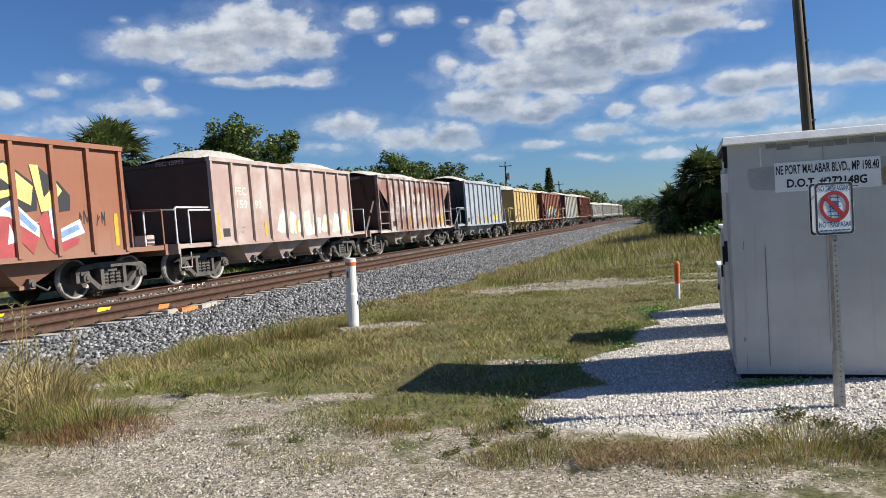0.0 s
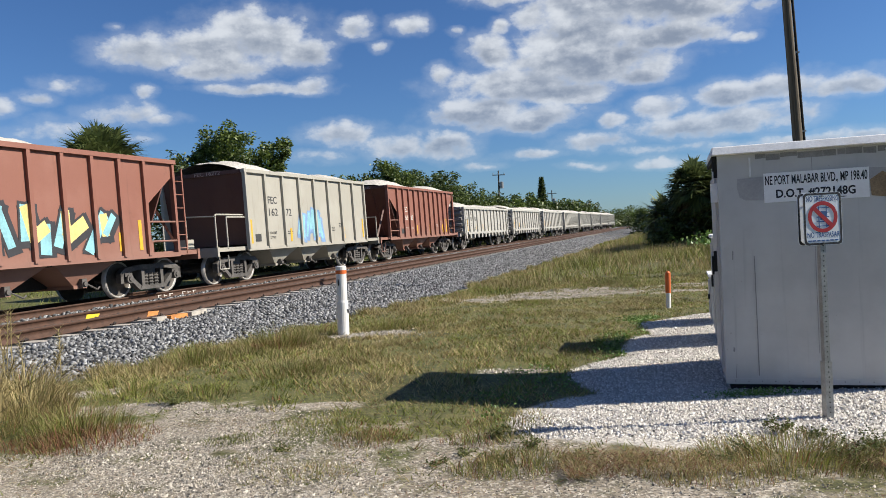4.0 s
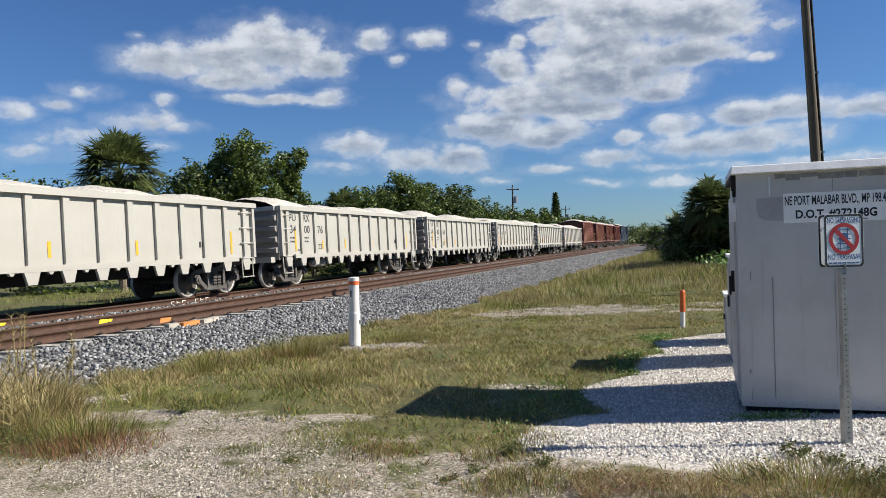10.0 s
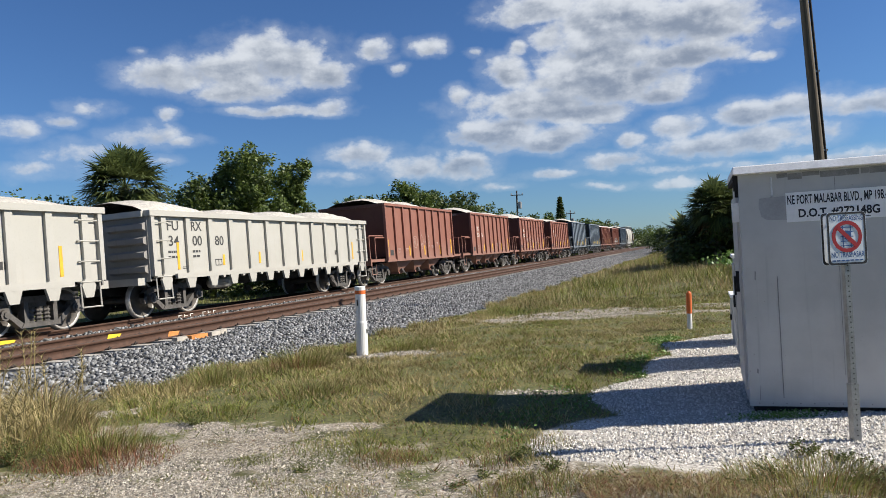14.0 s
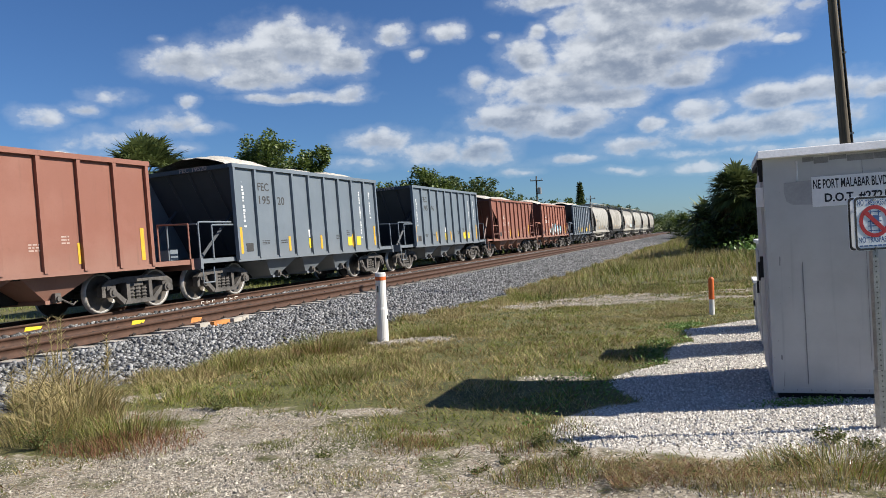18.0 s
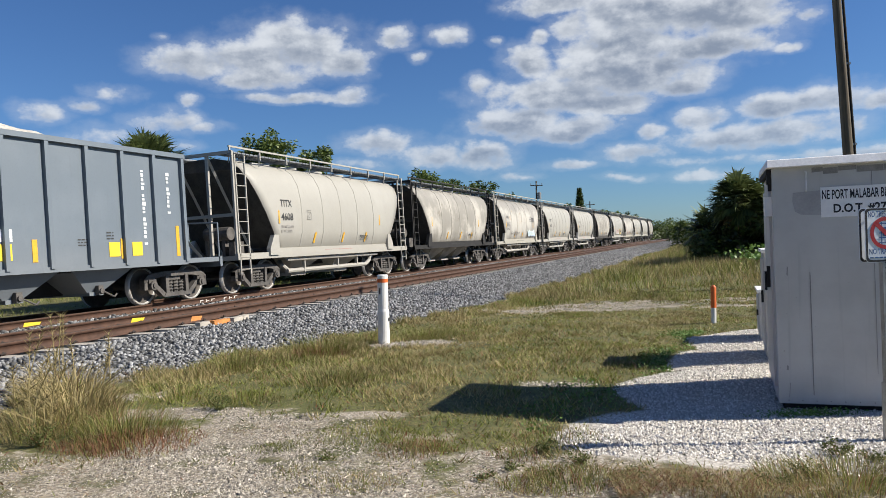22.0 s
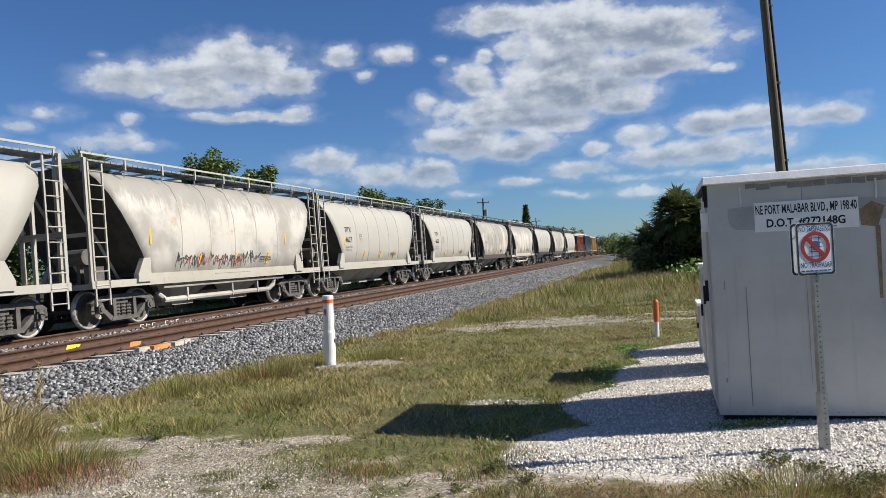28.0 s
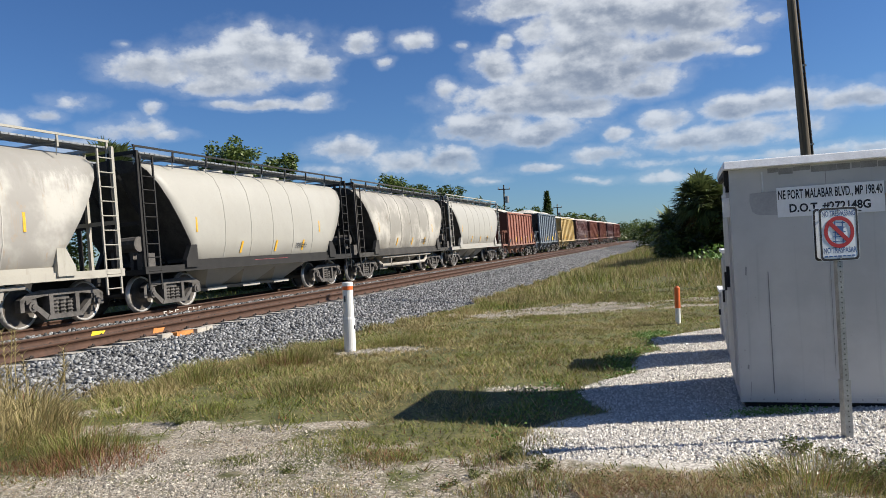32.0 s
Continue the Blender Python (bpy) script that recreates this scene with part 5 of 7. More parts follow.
    part("stencil_box", shape("stencil_box", lambda bm: (box(bm, 0, 0.3, -0.002, 0.002, 0, 0.02), box(bm, 0, 0.3, -0.002, 0.002, 0.16, 0.18), box(bm, 0, 0.02, -0.002, 0.002, 0, 0.18), box(bm, 0.14, 0.16, -0.002, 0.002, 0, 0.18), box(bm, 0.28, 0.3, -0.002, 0.002, 0, 0.18)), INK), car, at=(xs[2] + 0.2, y, 1.2))
    part("stencil_panel", shape("stencil_panel", lambda bm: [box(bm, a, a + 0.09, -0.002, 0.002, 0, 0.16) for a in (0, 0.12, 0.24)], INK), car, at=(L / 2 - 2.65, y, 1.35))
    for xx, a, b in ((-L / 2 + 1.02, 1.15, 1.85), (-1.45, 1.2, 1.55), (1.15, 1.2, 1.55), (xs[2] + 0.55, 1.2, 1.5), (L / 2 - 1.2, 1.15, 1.8)):
        stripe(car, xx, a, b, 0.09, y)
    return car


def covered_hopper(u, paint, number=None, pipes=False, seed=1, stencil=False, frame_mat=None):
    """A two-bay covered hopper: barrel sides cut back by slope sheets, running boards, end ladders, outlets or air pipes below."""
    half, zb, zt = 6.05, 0.98, 3.98
    u -= 0.3 if u > 463 else 0.05
    car = wagon("covered_hopper", COVERED_LABEL[paint.name], "covered hopper", u)
    trim = frame_mat or (paint if paint is P_CREAM else P_STONE if paint is P_CEMENT else GRIME_SHADE)
    prof = [(1.30, 1.20), (1.42, 1.30), (1.545, 1.75), (1.575, 2.30), (1.55, 2.80), (1.46, 3.25), (1.28, 3.60), (0.98, 3.83), (0.5, 3.95), (0.0, zt)]

    def reach(z):
        return 5.5 - 1.5 * min(1.0, max(0.0, (3.6 - z) / 2.3)) ** 1.1

    def fill_body(bm):
        full = [(-y, z) for y, z in prof] + [(y, z) for y, z in prof[::-1][1:]]
        nx = 24
        rows = []
        for i in range(nx + 1):
            t = -1 + 2 * i / nx
            rows.append([bm.verts.new((reach(z) * t, y, z)) for y, z in full])
        for i in range(nx):
            for j in range(len(full) - 1):
                bm.faces.new((rows[i][j], rows[i][j + 1], rows[i + 1][j + 1], rows[i + 1][j])).smooth = True
        # slope ends in the dark steel: grime plus their shade as colour
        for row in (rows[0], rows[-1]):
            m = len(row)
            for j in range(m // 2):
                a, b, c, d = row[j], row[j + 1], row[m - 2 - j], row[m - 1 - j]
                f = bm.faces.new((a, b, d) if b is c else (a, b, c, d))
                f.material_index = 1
    part("body", shape(("covered_body", paint.name, seed if paint in (P_DUSTY, P_CEMENT) else 0), fill_body, paint, GRIME_SHADE), car)

    def fill_seam(bm):
        # a raised weld that follows the barrel
        pts = [(y, z) for y, z in [(-y, z) for y, z in prof] + [(y, z) for y, z in prof[::-1][1:]] if z >= 1.3]
        rows = [[bm.verts.new((x, y * q, 2.3 + (z - 2.3) * q)) for x, q in ((-0.02, 1.0), (-0.01, 1.008), (0.01, 1.008), (0.02, 1.0))] for y, z in pts]
        for a, b in zip(rows, rows[1:]):
            for c in range(3):
                bm.faces.new((a[c], a[c + 1], b[c + 1], b[c]))
    for t in (-0.62, -0.3, 0.0, 0.3, 0.62):
        part("seam", shape(("covered_seam", paint.name), fill_seam, paint), car, at=(4.3 * t, 0, 0))

    def fill_sill(bm):
        box(bm, -4.2, 4.2, -0.06, 0.04, zb, 1.26)
        box(bm, -half, half, -0.10, 0.0, zb - 0.02, zb + 0.16)
        for m in (-1, 1):
            p = [(m * 4.0, 1.05), (m * 4.0, 1.75), (m * 4.2, 1.75), (m * 4.5, 1.25), (m * 4.5, 1.05)]
            prism(bm, p[::-1] if m > 0 else p[::-1][::-1], -0.16, -0.02)
    for side in (-1, 1):
        part("side_sill", shape(("covered_sill", trim.name), fill_sill, trim), car, at=(0, side * 1.36, 0), turn=(0, 0, 0 if side < 0 else 180))
    part("centre_sill", shape("covered_centre", lambda bm: box(bm, -half, half, -0.27, 0.27, 0.66, 1.02), DARK), car)

    def fill_end(bm):
        x = -half
        box(bm, x, x + 1.5, -1.42, 1.42, zb - 0.03, zb + 0.10)
        for yy in (-1.40, 1.40):
            box(bm, x + 0.02, x + 0.10, yy - 0.03, yy + 0.03, zb, 4.05)
        for yy in (-0.55, 0.55):
            box(bm, x + 0.02, x + 0.10, yy - 0.04, yy + 0.04, zb, 4.0)
            bar(bm, (x + 0.1, yy, 3.9), (x + 2.0, yy, 1.15), 0.05, 4)
        for z in (2.2, 3.97):
            box(bm, x + 0.02, x + 0.09, -1.4, 1.4, z, z + 0.09)
    for t in (0, 180):
        part("end_frame", shape(("covered_end", trim.name), fill_end, trim), car, turn=(0, 0, t))
        part("ladder", ladder_mesh(0.55, 3.95, trim, 0.46, 0.34), car, at=(-half + 0.12 if t == 0 else half - 0.12, -1.44 if t == 0 else 1.44, 0), turn=(0, 0, t))
    part("ladder", ladder_mesh(0.55, 3.95, trim, 0.46, 0.34), car, at=(half - 0.58, -1.44, 0))

    def fill_board(bm):
        for yy in (-1.28, 0.62):
            for k in range(12):
                box(bm, -half + 0.1, half - 0.1, yy + 0.055 * k, yy + 0.055 * k + 0.018, 4.02, 4.06)
        for i in range(60):
            x = -half + 0.1 + 0.2 * i
            box(bm, x, x + 0.018, -1.3, -0.62, 4.022, 4.058)
        for k in range(9):
            x = -half + 0.1 + (2 * half - 0.2) * k / 8
            for yy in (-1.30, 1.30):
                bar(bm, (x, yy * 0.97, 3.72), (x, yy, 4.2), 0.02, 4)
            box(bm, x - 0.03, x + 0.03, -1.28, 1.28, 3.97, 4.02)
    part("running_board", shape("running_board", fill_board, GALV), car, "galvanised roof walkway grating")

    def fill_top_rail(bm):
        for yy in (-1.31, 1.31):
            box(bm, -half + 0.05, half - 0.05, yy - 0.02, yy + 0.02, 4.16, 4.21)
            for k in range(9):
                x = -half + 0.1 + (2 * half - 0.2) * k / 8
                box(bm, x - 0.025, x + 0.025, yy - 0.015, yy + 0.015, 3.9, 4.18)
    part("roof_rail", shape(("roof_rail", trim.name), fill_top_rail, trim), car)
    for x in (-2.6, -0.9, 0.9, 2.6):
        part("hatch", shape(("hatch", paint.name), lambda bm: (bar(bm, (0, 0, 3.95), (0, 0, 4.06), 0.36, 14), box(bm, -0.42, 0.42, -0.04, 0.04, 4.06, 4.1)), paint), car, at=(x, 0, 0))

    def fill_outlet(bm):
        top = [(-1.25, -1.25, 1.15), (1.25, -1.25, 1.15), (1.25, 1.25, 1.15), (-1.25, 1.25, 1.15)]
        low = [(-0.35, -0.4, 0.40), (0.35, -0.4, 0.40), (0.35, 0.4, 0.40), (-0.35, 0.4, 0.40)]
        a, b = [bm.verts.new(p) for p in top], [bm.verts.new(p) for p in low]
        for i in range(4):
            j = (i + 1) % 4
            bm.faces.new((a[i], a[j], b[j], b[i]))
        bm.faces.new(b)
        box(bm, -0.5, 0.5, -0.6, 0.6, 0.33, 0.42)
    for x in (-1.9, 0.0, 1.9) if not pipes else (-1.5, 1.5):
        part("outlet", shape(("outlet", paint.name), fill_outlet, paint), car, at=(x, 0, 0))
    if pipes:
        def fill_pipes(bm):
            rail_line(bm, [(-3.2, -1.22, 0.52), (2.4, -1.22, 0.52), (2.75, -1.22, 0.66), (2.85, -1.22, 0.95)], 0.075, 8)
            rail_line(bm, [(-3.3, -1.3, 0.88), (3.3, -1.3, 0.88)], 0.05, 7)
            rail_line(bm, [(-3.1, -1.22, 0.52), (-3.25, -1.1, 0.7), (-3.0, -0.8, 0.85)], 0.07, 7)
            for x in (-2.2, 0.1, 1.6):
                box(bm, x - 0.03, x + 0.03, -1.3, -1.2, 0.45, 0.98)
        part("air_pipe", shape(("air_pipe", paint.name), fill_pipes, paint), car)
    part("brake_cylinder", shape("brake_cylinder", lambda bm: (bar(bm, (0, -0.75, 1.75), (0, 0.1, 1.75), 0.20, 12), box(bm, -0.1, 0.1, -0.6, -0.5, 1.05, 1.7), box(bm, -0.1, 0.1, 0.0, 0.1, 1.05, 1.7), box(bm, -0.2, 0.25, -1.0, -0.8, 1.05, 1.5)), STEEL), car, at=(-half + 0.7, 0, 0))
    for x, way in ((-half, -1), (half, 1)):
        add_coupler(car, x, way)
    for x in (-4.55, 4.55):
        add_truck(car, x, u)
    def skin(z0, z1):
        zs = [1.30, 1.75, 2.30, 2.80, 3.25]
        return -max(np.interp(z, zs, [1.42, 1.545, 1.575, 1.55, 1.46]) for z in (z0, (z0 + z1) / 2, z1)) - 0.003
    if number:
        if stencil and paint is P_DUSTY:
            for xx, zz, ww, hh in ((-3.9, 2.52, 0.78, 0.32), (-3.9, 2.08, 0.92, 0.36)):
                part("number_panel", shape(("number_panel", ww), lambda bm, ww=ww, hh=hh: box(bm, 0, ww, -0.002, 0.002, 0, hh), P_CREAM), car, at=(xx - 0.04, skin(zz, zz + hh) - 0.001, zz - 0.04))
        mark(car, "TITX", -3.9, 2.52, 0.66, 0.22, INK if paint is P_CREAM else INK_FADED, skin(2.56, 2.79) - 0.004)
        mark(car, number, -3.9, 2.10, 0.17 * len(number), 0.23, INK if paint is P_CREAM else INK_FADED, skin(2.18, 2.43) - 0.004)
        if paint is P_CREAM:
            mark(car, "LD LMT 220000", -3.9, 1.86, 0.72, 0.085, INK_FADED, skin(1.86, 1.95) - 0.004)
            mark(car, "LT WT 56000", -3.9, 1.73, 0.62, 0.085, INK_FADED, skin(1.73, 1.82) - 0.004)
            square = part("stencil_square", shape("stencil_square", lambda bm: (box(bm, 0, 0.26, -0.002, 0.002, 0, 0.012), box(bm, 0, 0.26, -0.002, 0.002, 0.29, 0.302), box(bm, 0, 0.012, -0.002, 0.002, 0, 0.3),
                                                                           box(bm, 0.248, 0.26, -0.002, 0.002, 0, 0.3)), INK_FADED), car, at=(-2.35, skin(2.15, 2.45), 2.15))
            part("lettering", words("C", 0.09, 0.12, INK_FADED), square, at=(0.085, -0.003, 0.04))
            part("lettering", words("PLATE", 0.19, 0.05, INK_FADED), square, at=(0.035, -0.003, 0.2))
        else:
            data_lines(car, -3.9, 1.96, 0.7, 0.16, 2, INK_FADED, skin(1.8, 1.98))
    for xx in (-1.9, 0.1, 1.9):
        part("reflector", shape("slant_reflector", lambda bm: prism(bm, [(0, 0), (0.1, 0), (0.16, 0.36), (0.06, 0.36)], -0.003, 0.003), REFLECT), car, at=(xx, -1.462, 1.38), turn=(15, 0, 0))
    stripe(car, 3.15, 2.0, 2.4, 0.07, skin(2.0, 2.4))
    stripe(car, -4.05, 2.0, 2.4, 0.07, skin(2.0, 2.4))
    data_lines(car, 1.5, 1.62, 0.7, 0.16, 3, INK, -1.53)
    data_lines(car, -1.0, 1.15, 2.0, 0.1, 2, G_RED if paint is P_CREAM else INK, -1.425)
    return car


COVERED_LABEL = {"paint_cream": "cream covered hopper wagon with rounded sides and roof walkway", "paint_dusty_grey": "dusty grey covered hopper wagon caked with cement streaks",
                 "paint_cement_stained": "pale covered hopper wagon with rusty cement stains"}


def first_graffiti(car):
    """Big angular letters, yellow over white and blue over red, each a sprayed sheet of its own."""
    y = -1.508
    for i, (m, pts) in enumerate((
            (G_BLACK, ((1.85, 2.95), (2.22, 2.7), (2.1, 2.2), (2.4, 2.62), (2.72, 2.3), (2.68, 1.98), (1.9, 1.9))), (G_BLACK, ((0.2, 2.8), (1.1, 2.98), (1.85, 2.5), (1.8, 1.98), (0.2, 1.8))),
            (G_RED, ((0.1, 1.02), (0.75, 1.95), (1.2, 1.8), (1.78, 1.42), (1.62, 1.08), (1.38, 1.32), (1.15, 1.02))), (G_RED, ((1.8, 1.78), (2.05, 2.02), (2.2, 1.42), (2.88, 1.36), (2.82, 1.24), (2.2, 1.03), (2.0, 1.2))),
            (G_WHITE, ((0.68, 1.88), (1.2, 2.2), (1.82, 1.66), (1.8, 1.42), (1.3, 1.72), (1.1, 1.86))), (G_WHITE, ((2.08, 2.15), (2.26, 2.1), (2.36, 1.58), (2.92, 1.78), (3.04, 1.48), (2.3, 1.28), (2.14, 1.4))),
            (G_BLUE, ((1.0, 2.02), (1.22, 2.1), (1.76, 1.62), (1.7, 1.52), (1.3, 1.85))), (G_BLUE, ((2.16, 2.1), (2.22, 2.05), (2.32, 1.5), (2.86, 1.68), (2.9, 1.56), (2.32, 1.36), (2.22, 1.45))),
            (G_YELLOW, ((0.35, 1.95), (0.85, 2.86), (1.1, 2.93), (1.75, 2.48), (1.66, 2.08), (1.22, 2.28), (0.9, 2.2), (0.72, 1.92))), (G_YELLOW, ((1.7, 2.93), (1.92, 2.93), (2.0, 2.25), (2.36, 2.56), (2.5, 2.4), (2.1, 1.98), (1.9, 1.95))),
            (G_BLACK, ((0.88, 2.36), (1.0, 2.62), (1.28, 2.42))), (G_WHITE, ((1.02, 1.3), (1.1, 1.72), (1.24, 1.36))))):
        part("graffiti_stroke", shape(("graffiti_stroke", i), lambda bm: prism(bm, pts[::-1], -0.0008 * (i + 2), -0.0008 * (i + 1)), m), car, "sprayed " + m.name[6:] + " paint", at=(0.28, y, 0))


def make_train():
    k = 0.91
    h = hopper_car
    c0 = h(5.62 * k, P_ORANGE, "orange-brown hopper wagon with large colourful graffiti", load=False, seed=1)
    first_graffiti(c0)
    graffiti(c0, 3.15, 4.0, 1.6, 2.0, [G_BLACK], -1.508, 5, 5, 0.12)
    c1 = h(19.57 * k, P_FADED, "faded pinkish brown hopper wagon with pale graffiti", number="15993", seed=2)
    graffiti(c1, -1.1, 4.3, 1.08, 1.95, [G_PALE], -1.505, 12, 7, 0.42)
    c2 = h(33.75 * k, P_WORN, "maroon hopper wagon with open corners and whitish wear", cut=True, ribs=11, number="16065", seed=3, ink=INK_FADED)
    graffiti(c2, -2.6, 1.4, 2.0, 2.9, [G_FAINT], -1.505, 13, 5, 0.3)
    h(47.95 * k, P_PALE, "pale grey hopper wagon with dark sloped end", grey=True, ribs=9, seed=1, ink=INK)
    c4 = h(62.28 * k, P_YELLOW, "dented yellow hopper wagon with brown ribs", number="7186", prefix="RGCX", ink=INK, ribs=8, seed=2)
    c5 = h(76.5 * k, P_BROWN, "red-brown hopper wagon with bright cyan graffiti", cut=True, ribs=9, number=None, seed=3)
    graffiti(c5, -2.9, 2.9, 1.15, 2.3, [G_BLACK, G_BLACK, G_CYAN, G_YELLOW, G_CYAN], -1.509, 15, 6)
    c6 = h(90.6 * k, P_STONE, "stone grey hopper wagon with a cyan graffiti tag", number="16272", ink=INK, ribs=8, seed=1)
    graffiti(c6, -1.4, 0.6, 1.1, 2.3, [G_BLUE, G_BLUE, G_CYAN, G_CYAN], -1.509, 16, 3)
    h(104.65 * k, P_BROWN, "red-brown hopper wagon with open corners", cut=True, ribs=10, number="16040", seed=2)
    for i, (u, num) in enumerate(zip((119.5, 134.93, 150.5, 165.97, 181.45, 196.85, 212.3, 227.65, 243.05, 258.5),
                                     ("340088", "340112", "340013", "340031", "340083", "340076", "340068", "340049", "340118", "340080"))):
        gondola_car(u * k - 0.3, num, i)
    scribble = lambda car, x0, x1, n, seed: doodles(car, x0, x1, 1.25, 2.25, n, seed)
    ca = h(272.8 * k, P_BROWN, "red-brown hopper wagon with white scribbles", number=None, seed=3)
    h(286.8 * k, P_BROWN, "red-brown hopper wagon with yellow reflectors", number="15386", seed=1)
    cc = h(300.7 * k, P_BROWN, "red-brown hopper wagon with yellow reflectors", number="18031", seed=2)
    scribble(cc, -2.6, 2.2, 4, 41)
    scribble(ca, -1.4, 1.0, 3, 42)
    h(314.4 * k, P_BROWN, "red-brown hopper wagon with yellow reflectors", number="15790", seed=3)
    h(328.2 * k, P_GREY, "blue-grey hopper wagon with black ribs and yellow placards", grey=True, number="19520", ink=INK, seed=1)
    h(342.5 * k, P_GREY, "blue-grey hopper wagon with black ribs and yellow placards", grey=True, number="19574", ink=INK, load=False, seed=2)
    h(356.4 * k, P_BROWN, "red-brown hopper wagon with open corners and ladders", cut=True, ribs=8, number="16126", seed=3)
    ch = h(370.15 * k, P_RED, "brick red hopper wagon with blue and white graffiti", number="15310", seed=1)
    rng = random.Random(4)
    for i in range(11):
        x, z, r = rng.uniform(-2.2, 3.2), rng.uniform(1.5, 2.15), rng.uniform(0.16, 0.32)
        part("graffiti_cloud", shape(("graffiti_cloud", i), lambda bm: bar(bm, (x, -0.001, z), (x, 0.001, z), r, 14), G_SALMON), ch, "sprayed salmon pink spot", at=(0, -1.505 - 0.0002 * i, 0))
    graffiti(ch, -1.9, 2.7, 1.05, 2.0, [G_BLACK, G_BLACK, G_CYAN, G_CYAN, G_WHITE, G_BLUE], -1.511, 17, 5, 0.32)
    h(384.3 * k, P_GREY, "blue-grey hopper wagon with black ribs and yellow placards", grey=True, number="19498", ink=INK, seed=3)
    v = covered_hopper
    v(398.2 * k, P_CREAM, "4608", True, stencil=False)
    v(412.5 * k, P_DUSTY, None, False, 1, frame_mat=DARK)
    h3 = v(426.8 * k, P_CEMENT, "35657", True, 2)
    graffiti(h3, -3.0, -0.7, 1.5, 1.8, [G_BLACK], -1.55, 21, 9, 0.07)
    graffiti(h3, 1.5, 3.5, 1.45, 1.85, [G_HAZE, G_PALE], -1.553, 22, 6)
    emblem = part("emblem", shape("emblem", lambda bm: (box(bm, 0, 0.4, -0.002, 0.002, 0.1, 0.16), box(bm, 0.05, 0.4, -0.002, 0.002, 0.22, 0.28), box(bm, 0.1, 0.36, -0.002, 0.002, 0.34, 0.4)), INK_FADED), h3, "faded company emblem", at=(2.2, -1.578, 2.35))
    for i, (x, z, w) in enumerate(((0.5, 0.24, 0.85), (0.55, 0.06, 0.8))):
        part("emblem_line", shape(("emblem_line", i), lambda bm: [box(bm, w / 6 * q, w / 6 * q + w / 9, -0.002, 0.002, 0, 0.14) for q in range(6)], INK_FADED), emblem, at=(x, 0, z))
    v(440.9 * k, P_CREAM, "4632", True, stencil=True)
    v(455.05 * k, P_CREAM, "4624", True)
    h6 = v(469.1 * k, P_DUSTY, "35069", False, 2)
    graffiti(h6, -1.6, 1.9, 1.4, 2.0, [G_FAINT], -1.585, 23, 5, 0.07)
    h7 = v(483.5 * k, P_CREAM, None, True)
    graffiti(h7, -2.7, 0.2, 1.4, 1.95, [G_WHITE, G_RED, G_PALE], -1.56, 24, 6)
    graffiti(h7, 0.3, 2.9, 1.4, 2.1, [G_BLACK, G_YELLOW], -1.56, 25, 4)
    h8 = v(497.5 * k, P_CEMENT, None, True, 3)
    graffiti(h8, -3.0, 1.5, 1.35, 1.85, [G_BLACK], -1.55, 26, 12, 0.08)
    graffiti(h8, -2.6, 0.5, 1.35, 1.75, [G_RED], -1.546, 27, 7, 0.06)
    v(511.3 * k, P_CREAM, "4627", False, stencil=False)
    v(525.5 * k, P_CREAM, "4623", False, stencil=True)
    v(539.5 * k, P_DUSTY, "35008", False, 3, stencil=True)
    v(553.4 * k, P_CEMENT, None, True, 4)
    v(567.5 * k, P_CREAM, None, False, frame_mat=DARK)
    v(581.6 * k, P_DUSTY, None, True, 4)
    v(595.7 * k, P_CREAM, None, False)
    tail = [P_RED, P_GREY, P_YELLOW, P_MAROON, P_BROWN, P_BROWN, P_MAROON, P_BROWN, P_BROWN, P_GREY, P_BROWN, P_BROWN, P_MAROON, P_BROWN]
    for i, paint in enumerate(tail):
        h((609.9 + 14.0 * i) * k, paint, {"paint_blue_grey": "blue-grey hopper wagon", "paint_yellow": "yellow hopper wagon", "paint_brick_red": "brick red hopper wagon"}.get(paint.name, "brown hopper wagon") + " far back in the train",
          grey=paint is P_GREY, cut=i % 4 == 3, ribs=9, seed=1 + i % 3)


make_train()

# ---- relay hut, sign, posts ----
HUT_AT, HUT_TURN = (2.69, 6.97, 0.0), -18.14


